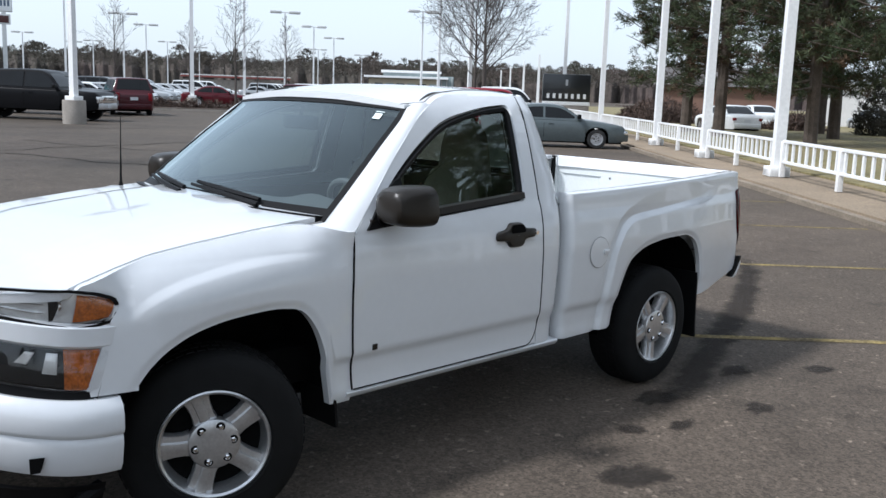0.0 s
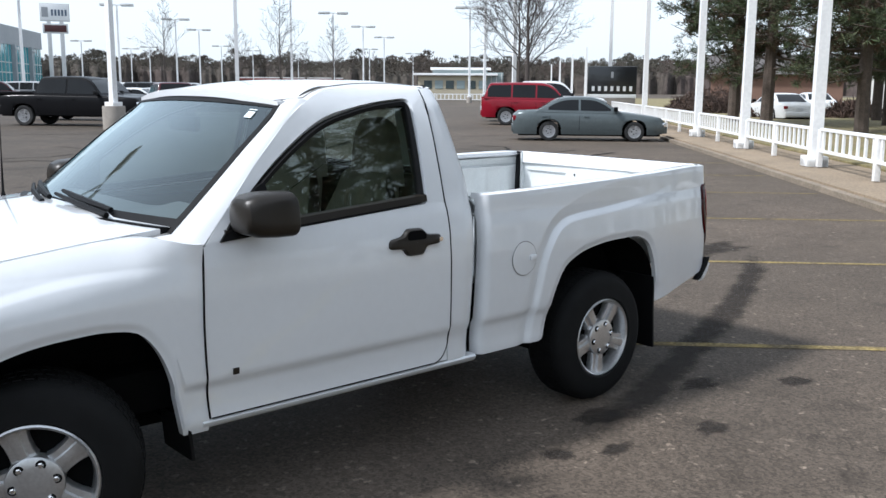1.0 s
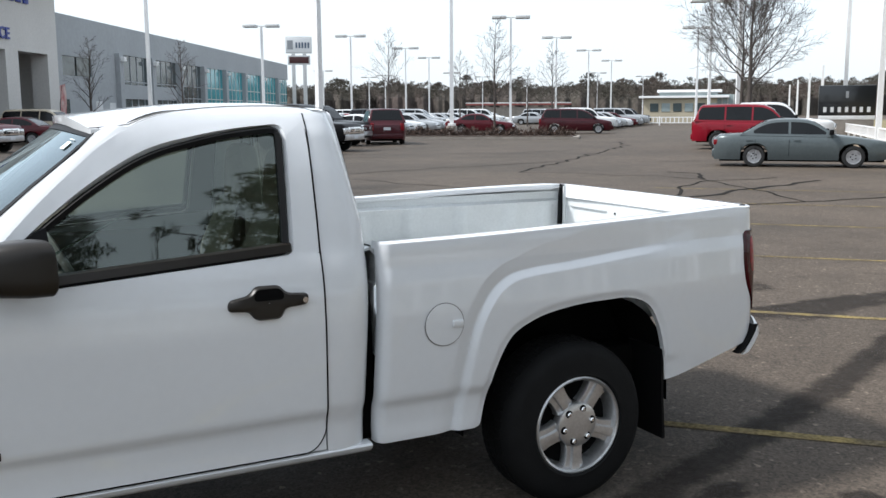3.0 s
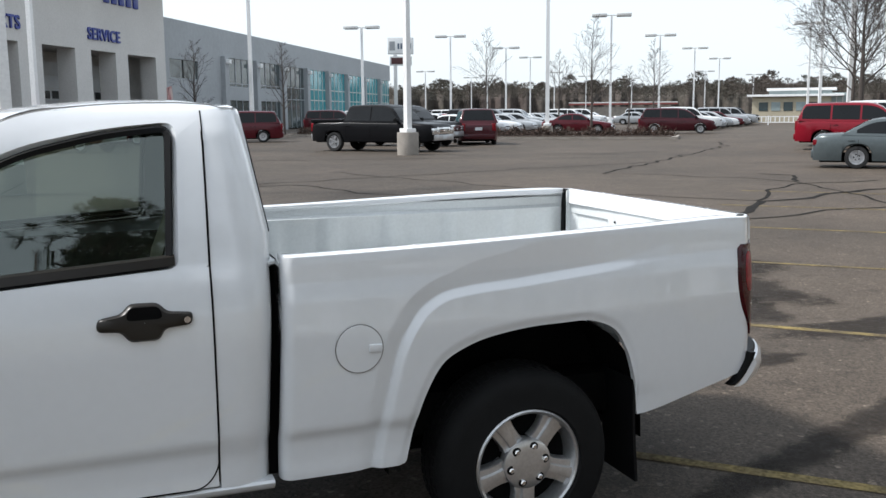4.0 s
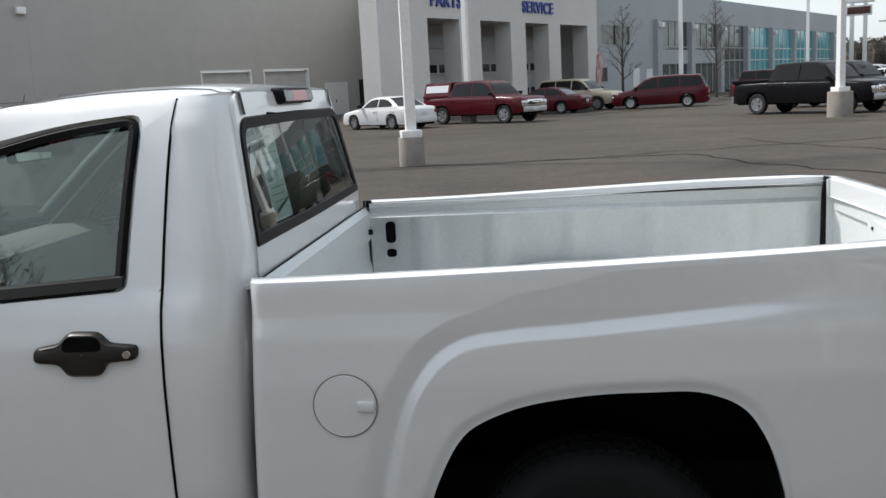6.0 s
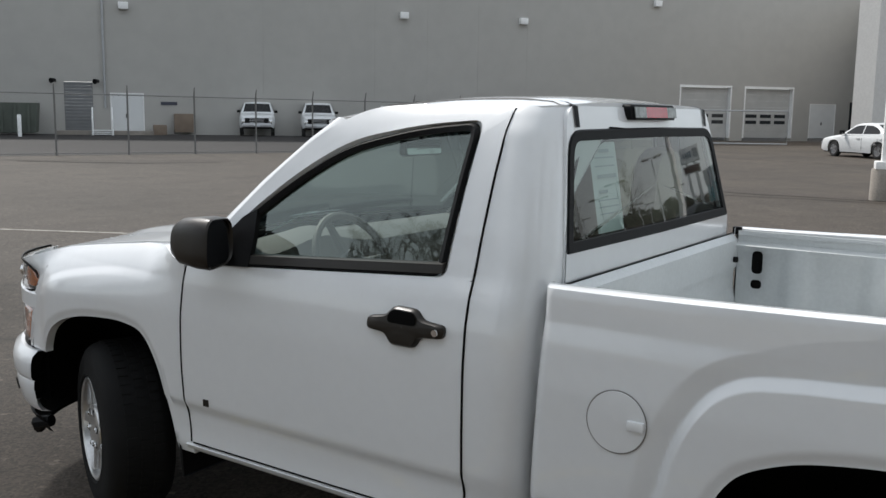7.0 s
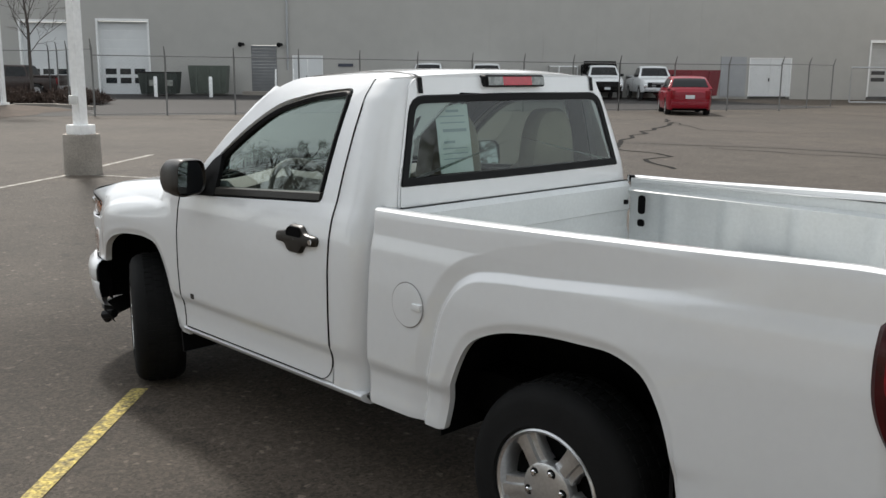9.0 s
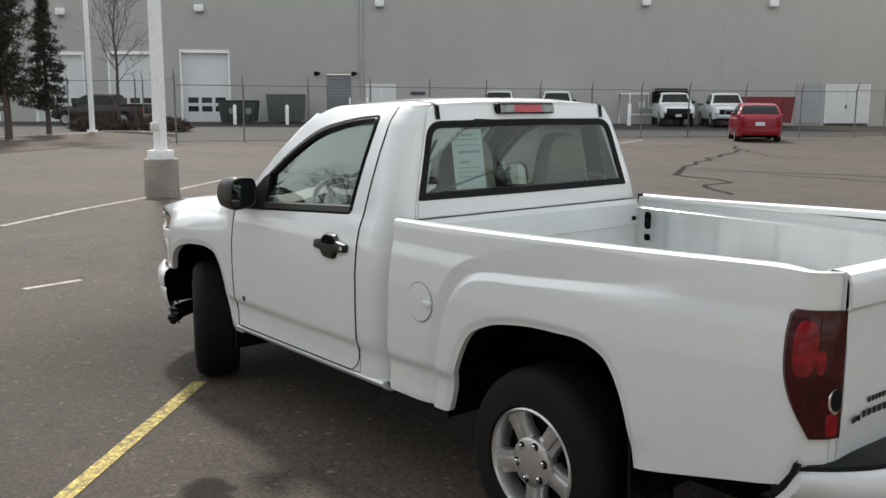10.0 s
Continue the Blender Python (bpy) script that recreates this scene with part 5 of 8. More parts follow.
# the same railing again at the far end of the lot, before the pavilion
for k in range(4):
    p0, p1 = Vector((60.0, 79.6, 0)).lerp(Vector((72.0, 69.6, 0)), k / 4), Vector((60.0, 79.6, 0)).lerp(Vector((72.0, 69.6, 0)), (k + 1) / 4)
    f = thing("railing", "low white-painted railing with square balusters", "fence", "white railing before the pavilion")
    r = pose(0, 0, 0, 0, 0, math.degrees(math.atan2(p1.y - p0.y, p1.x - p0.x)))
    for z in (0.28, 0.85):
        part("rail", box((p0 + p1) / 2 + Vector((0, 0, z)), ((p1 - p0).length, 0.08, 0.09), 0.0, r), M["polewhite"], f, smooth=False)
    for i in range(9):
        part("baluster", box(p0.lerp(p1, (i + 0.5) / 9) + Vector((0, 0, 0.56)), (0.10, 0.06, 0.5), 0.0, r), M["polewhite"], f, smooth=False)
    part("post", box(p1 + Vector((0, 0, 0.47)), (0.13, 0.13, 0.94), 0.0, r), M["polewhite"], f, smooth=False)


def lamp_heads(bm, top, turn, both_sides=True, scale=1.0):
    """Shoebox heads on short arms."""
    r = pose(0, 0, 0, 0, 0, turn)
    for sgn in ((-1, 1) if both_sides else (1,)):
        add_box(bm, top + r @ Vector((sgn * 0.75 * scale, 0, 0.02)), (0.92 * scale, 0.62 * scale, 0.20 * scale), 0.05 * scale, r)
        add_box(bm, top + r @ Vector((sgn * 0.2 * scale, 0, 0)), (0.4 * scale, 0.08, 0.08), 0, r)
    return bm


def light_pole(x, y, height, width, turn, base=0.65, base_w=0.58, label="white square light pole on a concrete base", square=True, heads=True, foot=True, name="light_pole"):
    z0 = ground_z(x, y)
    p = thing(name, label, "light pole", "parking lot light poles", at=Matrix.Translation((x, y, z0)))
    r = pose(0, 0, 0, 0, 0, turn)
    if base > 0:
        part("concrete_base", lathe([(0.0001, base), (base_w * 0.54, base), (base_w * 0.56, base - 0.03), (base_w * 0.57, 0), (base_w * 0.57, -0.1)], pose(0, 0, 0, 0, 0, turn), 20), M["concrete"], p, "weathered concrete base")
    if foot:
        part("base_cover", box((0, 0, base + 0.07), (width * 2.0, width * 2.0, 0.15), 0.015, r), M["polewhite"], p)
    bm = bmesh.new()
    add_sheet(bm, [[r @ Vector((sx * w / 2, sy * w / 2, z)) for sx, sy in ((-1, -1), (1, -1), (1, 1), (-1, 1))] for z, w in ((base, width), (height * 0.5, width * 0.9), (height, width * 0.72))], closed=True)
    part("pole", bm, M["polewhite"], p)
    if heads:
        part("lamp_head", lamp_heads(bmesh.new(), Vector((0, 0, height)), turn, scale=1.3), M["lamphead"], p)
    return p


for s in POLES:
    q = fence_at(s, FENCE_OFF)
    p = light_pole(q.x, q.y, 10.5 if s < 50 else 4.6, 0.21, 45, heads=s < 50, base=0.135, base_w=0.2, label="tall white square pole beside the lawn railing")
    part("pole_foot", box((0, 0, 0.23), (0.42, 0.42, 0.20), 0.02, TURN45), M["polewhite"], p)
light_pole(12.66, 30.6, 9.5, 0.22, 20, base=0.85, base_w=0.72)
light_pole(-0.09, 17.9, 9.5, 0.22, 15, base=0.62, base_w=0.50)
lb = light_pole(-9.86, 4.05, 12.6, 0.155, 20, base=0.62, base_w=0.50)
part("junction_box", box((0.10, -0.14, 1.15), (0.10, 0.10, 0.14), 0.02), M["lamphead"], lb)


def polar(az, d, ex=1.78, ey=-2.66):
    return ex + d * math.sin(radians(az)), ey + d * math.cos(radians(az))


# further lamps over the sales rows: bearing, distance, height
for az, d, h in ((21.07, 98, 9.3), (24.44, 112, 9.0), (25.93, 132, 9.0), (30.65, 78, 9.2), (33.53, 100, 9.2), (35.54, 122, 9.2), (36.96, 146, 9.1), (23.36, 175, 8.2),
                 (19.6, 160, 8.4), (22.4, 190, 8.4), (27.4, 170, 8.4), (29.3, 190, 8.4), (36.2, 175, 8.4), (32.0, 200, 8.2), (38.9, 190, 8.2), (42.4, 72, 9.5), (41.8, 95, 9.5)):
    x, y = polar(az, d)
    light_pole(x, y, h, 0.20, -30, base=0.6, base_w=0.5)
for az, d, h in ((26.83, 58, 11.0), (9.0, 66, 11.0), (-3.1, 44, 11.0), (15.7, 84, 9.0), (43.9, 58, 10)):
    x, y = polar(az, d)
    light_pole(x, y, h, 0.24, -30, base=0.7, base_w=0.6, label="tall white light pole among parked cars")
x, y = -32.6, 10.8
light_pole(x, y, 9.5, 0.15, 20, base=0.0, label="white light pole in the planted island by the fence")

# ---- grey warehouse with loading doors ----
M["warewall"] = material("grey_metal_wall", (0.395, 0.384, 0.36), 0.75, vary=0.05, scale=0.10, fine=0.025, fine_scale=1.2)
M["whitedoor"] = material("white_door", (0.66, 0.67, 0.67), 0.55, vary=0.08, scale=1.5)
# white door colour darkened, because these doors lie in shade
M["shadeddoor"] = material("shaded_white_door", (0.44, 0.44, 0.43), 0.6, vary=0.12, scale=1.5)
M["greydoor"] = material("grey_door", (0.33, 0.34, 0.35), 0.5, vary=0.1, scale=2)
M["darkpane"] = material("dark_pane", (0.02, 0.024, 0.028), 0.08, vary=0.3, scale=1.2)
M["dumpster"] = material("green_steel", (0.035, 0.045, 0.038), 0.6, vary=0.35, scale=2, fine=0.1, fine_scale=20)
M["palegreen"] = material("faded_green_steel", (0.085, 0.10, 0.082), 0.65, vary=0.25, scale=2, fine=0.1, fine_scale=20)
M["fadednotice"] = material("faded_notice", (0.30, 0.31, 0.28), 0.7, vary=0.5, scale=9)
M["fencesteel"] = material("dull_zinc", (0.19, 0.19, 0.185), 0.6, metal=0.3, vary=0.2, scale=4)
M["steel"] = material("galvanised_steel", (0.40, 0.41, 0.42), 0.45, metal=0.5, vary=0.15, scale=4)
W0, WD, WN = Vector((-45, 21.5, 0)), Vector((0.591, 0.806, 0)), Vector((0.806, -0.591, 0))
WTURN = math.degrees(math.atan2(0.806, 0.591))
WR = pose(0, 0, 0, 0, 0, WTURN)


def on_wall(s, out, z):
    return W0 + WD * s + WN * out + Vector((0, 0, z))


def wall_box(bm, s0, s1, o0, o1, z0, z1, bevel=0.0):
    """A box on the warehouse wall: along, outwards, up."""
    c = on_wall((s0 + s1) / 2, (o0 + o1) / 2, (z0 + z1) / 2)
    return add_box(bm, c, (s1 - s0, o1 - o0, z1 - z0), bevel, WR)


GZ = 0.20
openings = [(-13.6, -10.8, 3.95), (-9.4, -6.6, 3.9), (-5.3, -2.6, 3.95), (-1.3, 1.5, 4.05), (6.95, 8.35, 2.75), (9.2, 10.9, 2.2), (36.3, 39.0, 2.3), (44.0, 48.0, 3.4), (49.0, 53.0, 3.4), (54.4, 56.6, 2.35)]
openings.sort()
bm = bmesh.new()
edge = -48.0
for a, b, top in openings + [(60.5, 60.5, 0)]:
    k = max(1, int((a - edge) / 3.0))
    for i in range(k):
        s0, s1 = lerp(edge, a, i / k), lerp(edge, a, (i + 1) / k)
        wall_box(bm, s0, s1 - (0.012 if i < k - 1 else 0), -0.5, 0.0, -0.3, 11.0)
        if i < k - 1:
            wall_box(bm, s1 - 0.012, s1, -0.5, -0.012, -0.3, 11.0)
    if b > a:
        wall_box(bm, a, b, -0.5, 0.0, GZ + top, 11.0)
    edge = b
solo("wall_north", bm, M["warewall"], "tall grey metal-clad warehouse wall in shade", "wall", "structure", smooth=False)
solo("roof", slab([(on_wall(s, o, 0).x, on_wall(s, o, 0).y) for s, o in ((-48, -0.02), (60.5, -0.02), (60.5, -60), (-48, -60))], 10.7, 10.98), M["warewall"], "flat roof of the grey warehouse", "roof", "structure", smooth=False)
solo("wall_side", slab([(on_wall(s, o, 0).x, on_wall(s, o, 0).y) for s, o in ((-48, -0.5), (-47.5, -0.5), (-47.5, -60), (-48, -60))], -0.3, 10.7), M["warewall"], "grey warehouse side wall", "wall", "structure", smooth=False)


def overhead_door(s0, s1, top, rows, label, mat):
    d = thing("overhead_door", label, "garage door", "warehouse loading doors")
    n = 8
    for i in range(n):
        bm = bmesh.new()
        wall_box(bm, s0 + 0.08, s1 - 0.08, -0.32, -0.26, GZ + lerp(0.02, top - 0.12, i / n) + 0.004, GZ + lerp(0.02, top - 0.12, (i + 1) / n))
        part("door_panel", bm, mat, d, smooth=False)
        if i in rows:
            for k in range(3):
                a = lerp(s0 + 0.25, s1 - 0.25, (k + 0.12) / 3)
                b = lerp(s0 + 0.25, s1 - 0.25, (k + 0.88) / 3)
                bm = bmesh.new()
                wall_box(bm, a, b, -0.262, -0.25, GZ + lerp(0.02, top - 0.12, i / n) + 0.10, GZ + lerp(0.02, top - 0.12, (i + 1) / n) - 0.08)
                part("pane", bm, M["darkpane"], d, smooth=False)
    for a, b, z0, z1 in ((s0, s0 + 0.10, 0, top + 0.02), (s1 - 0.10, s1, 0, top + 0.02), (s0 + 0.10, s1 - 0.10, top - 0.10, top + 0.02)):
        bm = bmesh.new()
        wall_box(bm, a, b, -0.28, 0.035, GZ + z0, GZ + z1)
        part("door_frame", bm, M["polewhite"], d, smooth=False)


for a, b, top in openings[:4]:
    overhead_door(a, b, top, (1, 2), "white overhead loading door with two rows of small panes", M["whitedoor"])
for a, b, top in openings[7:9]:
    overhead_door(a, b, top, (2, 3), "white sectional garage door with small panes, darkened for shade", M["shadeddoor"])


def slab_door(a, b, top, mat, label, leaves=2):
    d = thing("steel_door", label, "door", "warehouse doors")
    for i in range(leaves):
        bm = bmesh.new()
        wall_box(bm, lerp(a, b, i / leaves) + (0.05 if i == 0 else 0.006), lerp(a, b, (i + 1) / leaves) - (0.05 if i == leaves - 1 else 0.006), -0.05, 0.0, GZ + 0.02, GZ + top - 0.05)
        part("leaf", bm, mat, d, smooth=False)
    bm = bmesh.new()
    wall_box(bm, (a + b) / 2 - 0.09, (a + b) / 2 - 0.05, 0.0, 0.06, GZ + 0.9, GZ + 1.1)
    part("handle", bm, M["black"], d)
    for x0, x1, z0, z1 in ((a, a + 0.06, 0, top), (b - 0.06, b, 0, top), (a + 0.06, b - 0.06, top - 0.05, top)):
        bm = bmesh.new()
        wall_box(bm, x0, x1, -0.2, 0.03, GZ + z0, GZ + z1)
        part("door_frame", bm, M["polewhite"], d, smooth=False)


slab_door(9.2, 10.9, 2.2, M["whitedoor"], "white steel double door in the grey wall")
slab_door(36.3, 39.0, 2.3, M["whitedoor"], "wide white steel double door in the grey wall")
slab_door(54.4, 56.6, 2.35, M["whitedoor"], "white steel door near the building corner", 1)
M["shutter"] = material("dull_shutter", (0.16, 0.165, 0.17), 0.7, vary=0.15, scale=2)
d = thing("roller_shutter", "grey slatted roller shutter door", "door")
for i in range(16):
    bm = bmesh.new()
    wall_box(bm, 6.95, 8.35, -0.05, 0.03, GZ + 0.17 * i, GZ + 0.17 * i + 0.166, 0.008)
    part("slat", bm, M["shutter"], d)
panel = bmesh.new()
wall_box(panel, 34.5, 36.1, 0.01, 0.06, GZ, GZ + 2.35)
solo("wall_panel", panel, M["greydoor"], "grey-green panel beside the double door", "panel", smooth=False)
bm = bmesh.new()
for a in (57.8, 58.5, 59.2):
    wall_box(bm, a, a + 0.62, 0.01, 0.05, GZ, GZ + 2.5)
solo("entrance_glazing", bm, M["darkpane"], "dark glazed entrance beside the service building", "window", smooth=False)
for s, z in ((-7.7, 6.3), (-0.1, 6.55), (10.0, 6.9), (25.3, 7.1), (32.8, 7.1), (42.0, 8.6), (58.5, 8.2)):
    w = thing("wall_light", "white box light high on the grey wall", "wall light", "warehouse wall lights")
    bm = bmesh.new()
    wall_box(bm, s - 0.25, s + 0.25, 0.0, 0.30, z - 0.18, z + 0.18, 0.04)
    part("housing", bm, M["polewhite"], w)
    bm = bmesh.new()
    wall_box(bm, s - 0.20, s + 0.20, 0.02, 0.28, z - 0.205, z - 0.182)
    part("diffuser", bm, M["lamphead"], w)
for s in (6.55, 8.65):
    w = thing("flood_light", "small dark flood light beside the shutter", "wall light", "shutter flood lights")
    part("lamp_body", tube([on_wall(s, 0.0, 2.95), on_wall(s, 0.2, 3.0), on_wall(s - 0.18, 0.45, 2.95)], [0.05, 0.06, 0.14], 8), M["black"], w)
bm = tube([on_wall(8.95, 0.08, 1.6), on_wall(8.95, 0.08, 9.5)], 0.06, 8)
solo("conduit", bm, M["steel"], "grey conduit up the warehouse wall", "conduit")
bm = bmesh.new()
wall_box(bm, 6.5, 11.3, 0.0, 1.4, 0.0, 0.42)
solo("loading_step", bm, M["concrete"], "concrete landing below the shutter", "landing", smooth=False)
ladder = thing("steps", "white metal steps with rails", "steps")
for i in range(4):
    bm = bmesh.new()
    wall_box(bm, 8.35, 9.25, 1.42 + 0.24 * i, 1.66 + 0.24 * i, 0.44 - 0.09 * i, 0.48 - 0.09 * i)
    part("tread", bm, M["polewhite"], ladder)
for s in (8.32, 9.28):
    part("handrail", tube([on_wall(s, 2.35, 0.1), on_wall(s, 2.30, 0.95), on_wall(s, 1.5, 1.62), on_wall(s, 0.6, 1.62), on_wall(s, 0.6, 0.42)], 0.030, 6), M["polewhite"], ladder)
    part("mid_rail", tube([on_wall(s, 2.32, 0.55), on_wall(s, 1.5, 1.12), on_wall(s, 0.6, 1.12)], 0.024, 6), M["polewhite"], ladder)
    part("stringer", tube([on_wall(s, 2.38, 0.12), on_wall(s, 1.42, 0.46)], 0.05, 6), M["polewhite"], ladder)
    part("rail_post", tube([on_wall(s, 1.45, 0.42), on_wall(s, 1.45, 1.62)], 0.026, 6), M["polewhite"], ladder)
bm = bmesh.new()
wall_box(bm, 11.75, 12.6, 0.01, 0.04, 1.80, 1.97)
solo("wall_sign", bm, material("blue_sign", (0.045, 0.05, 0.075), 0.5, vary=0.2, scale=3), "small dark sign on the grey wall", "sign")
bm = bmesh.new()
wall_box(bm, 12.4, 13.4, 0.05, 0.5, 0.35, 1.35, 0.03)
wall_box(bm, 11.3, 12.0, 0.3, 0.9, 0.15, 0.75, 0.05)
solo("meter_box", bm, material("brown_cabinet", (0.20, 0.15, 0.11), 0.7, vary=0.2, scale=3), "brown utility cabinet by the wall", "cabinet")


def dumpster(s0, s1, o0, o1, h, mat, label, lid=True):
    d = thing("dumpster", label, "dumpster", "dumpsters by the warehouse")
    a, b = on_wall(s0, o0, 0), on_wall(s1, o1, 0)
    prof = ((0.12, 0.12), (0.15, 0.0), (h - 0.1, -0.10), (h, -0.10))
    rws = []
    for z, i in prof:
        rws.append([on_wall(s, o, GZ + z) for s, o in ((s0 + i, o0 + i), (s1 - i, o0 + i), (s1 - i, o1 - i), (s0 + i, o1 - i))])
    bm = bmesh.new()
    vs = add_sheet(bm, rws, closed=True)
    bm.faces.new(vs[0])
    part("bin", bm, mat, d)
    for k in range(3):
        s = lerp(s0, s1, (k + 0.5) / 3)
        bm = bmesh.new()
        wall_box(bm, s - 0.06, s + 0.06, o1 - 0.06, o1 + 0.14, GZ + 0.15, GZ + h - 0.05)
        part("rib", bm, mat, d)
    if lid:
        bm = bmesh.new()
        wall_box(bm, s0 - 0.12, s1 + 0.12, o0 - 0.1, o1 + 0.12, GZ + h, GZ + h + 0.06, 0.02)
        part("lid", bm, M["black"], d)


dumpster(1.55, 3.3, 2.2, 3.7, 1.2, M["dumpster"], "dark green steel dumpster with black lid")
for s in (2.15, 3.05):
    bm = bmesh.new()
    wall_box(bm, s - 0.14, s + 0.14, 3.90, 3.91, GZ + 0.55, GZ + 0.85)
    solo("notice", bm, M["fadednotice"], "faded pale notice on the dumpster", "notice", smooth=False)
dumpster(3.9, 5.7, 0.6, 2.4, 1.6, M["palegreen"], "tall green compactor bin against the wall", False)
dumpster(29.7, 32.75, 1.8, 3.6, 1.55, material("red_steel", (0.20, 0.020, 0.028), 0.6, vary=0.3, scale=1.5), "large red steel dumpster by the wall", False)
for s in (2.5, 5.2):
    q = on_wall(s, 5.0, 0)
    solo("bollard", lathe([(0.0001, 1.1), (0.06, 1.09), (0.09, 1.05), (0.09, 0.0)], Matrix.Translation((q.x, q.y, GZ - 0.05)), 12), M["polewhite"], "white steel bollard before the bins", "bollard", group="bollards")
for s in (23.8, 27.3):
    q = on_wall(s, 3.0, 0)
    solo("bollard", lathe([(0.0001, 1.2), (0.07, 1.19), (0.10, 1.15), (0.10, 0.0)], Matrix.Translation((q.x, q.y, GZ - 0.05)), 12), M["polewhite"], "white steel bollard by the wall", "bollard", group="bollards")
gas = thing("gas_pipework", "white gas pipework with a meter", "pipework")
part("pipe", tube([on_wall(23.9, 0.3, 0.2), on_wall(23.9, 0.3, 1.9), on_wall(25.6, 0.3, 1.9), on_wall(25.6, 0.3, 1.1), on_wall(27.0, 0.3, 1.1), on_wall(27.0, 0.3, 0.2)], 0.05, 6), M["polewhite"], gas)
part("pipe", tube([on_wall(24.5, 0.3, 1.9), on_wall(24.5, 0.3, 0.7), on_wall(26.6, 0.3, 0.7)], 0.045, 6), M["polewhite"], gas)
part("meter", box(on_wall(25.2, 0.35, 1.25), (0.35, 0.3, 0.4), 0.04, WR), M["lamphead"], gas)


# ---- chain-link fence ----
def chain_fence(points, gap, h=2.12):
    f = thing("chain_link_fence", "grey chain-link fence with steel posts", "fence", "chain-link fence")
    for a, b in zip(points, points[1:]):
        a, b = Vector((*a, 0)), Vector((*b, 0))
        n = max(1, round((b - a).length / gap))
        for i in range(n + 1):
            p = a.lerp(b, i / n)
            z = ground_z(p.x, p.y)
            part("post", tube([(p.x, p.y, z), (p.x, p.y, z + h), (p.x + 0.14, p.y - 0.10, z + h + 0.32)], [0.030, 0.030, 0.014], 7), M["fencesteel"], f)
        za, zb = ground_z(a.x, a.y), ground_z(b.x, b.y)
        part("top_rail", tube([(a.x, a.y, za + h), (b.x, b.y, zb + h)], 0.019, 6), M["fencesteel"], f)
        part("bottom_wire", tube([(a.x, a.y, za + 0.06), (b.x, b.y, zb + 0.06)], 0.010, 5), M["fencesteel"], f)
        # mesh of crossing wires
        verts, faces = [], []
        d = (b - a).normalized()
        ln = (b - a).length
        step, t = 0.13, 0.0013
        k = int((ln + h) / step)
        for sgn in (0, 1):
            for i in range(k):
                u0 = i * step - (h if not sgn else 0)
                lo, hi = (max(0.0, -u0), min(h, ln - u0)) if not sgn else (max(0.0, u0 - ln), min(h, u0))
                if hi <= lo:
                    continue
                pa = a + d * (u0 + lo if not sgn else u0 - lo) + Vector((0, 0, lo + lerp(za, zb, 0.5)))
                pb = a + d * (u0 + hi if not sgn else u0 - hi) + Vector((0, 0, hi + lerp(za, zb, 0.5)))
                s = len(verts)
                verts += [pa - d * t, pa + d * t, pb + d * t, pb - d * t]
                faces.append((s, s + 1, s + 2, s + 3))
        me = bpy.data.meshes.new("wire_mesh")
        me.from_pydata([tuple(v) for v in verts], [], faces)
        me.materials.append(M["fencesteel"])
        ob = new("wire_mesh", me)
        ob.parent = f
        ob["kind"] = "stuff"
    return f


chain_fence([(-25.3, 11.1), (-18.6, 30.6), (-14.6, 36.8)], 2.35, 1.95)
chain_fence([(-52.0, -2.0), (-37.4, 14.5), (-25.3, 11.1)], 3.3, 2.15)
chain_fence([(-14.6, 36.8), (-15.5, 44.0)], 3.5, 2.0)
gate = thing("gate", "galvanised tube gate lying open by the fence", "gate")
part("gate_tube", tube([(-14.6, 44.0, 0.25), (-9.5, 47.0, 0.25), (-9.5, 47.0, 1.9), (-14.6, 44.0, 1.9), (-14.6, 44.0, 0.25)], 0.04, 6), M["steel"], gate)


# ---- service building ----
M["stucco"] = material("pale_stucco", (0.62, 0.605, 0.58), 0.85, vary=0.07, scale=0.4, fine=0.04, fine_scale=9)
M["greypanelwall"] = material("grey_panel_wall", (0.351, 0.370, 0.384), 0.7, vary=0.08, scale=0.3, fine=0.04, fine_scale=3)
M["cyanglass"] = material("cyan_glazing", (0.02, 0.22, 0.27), 0.12, second=(0.05, 0.36, 0.40), scale=0.25, coat=0.3)
M["greyglass"] = material("grey_glazing", (0.050, 0.075, 0.078), 0.10, vary=0.4, scale=0.35, coat=0.3)
M["bluesign"] = material("blue_letters", (0.02, 0.04, 0.26), 0.4, vary=0.1, scale=4)
B0, BD, BN = Vector((-0.8, 54.6, 0)), Vector((0.5, 0.866, 0)), Vector((0.866, -0.5, 0))
BTURN = math.degrees(math.atan2(0.866, 0.5))
BR = pose(0, 0, 0, 0, 0, BTURN)


def bay_box(bm, s0, s1, o0, o1, z0, z1, bevel=0.0):
    c = B0 + BD * ((s0 + s1) / 2) + BN * ((o0 + o1) / 2) + Vector((0, 0, (z0 + z1) / 2))
    return add_box(bm, c, (s1 - s0, o1 - o0, z1 - z0), bevel, BR)


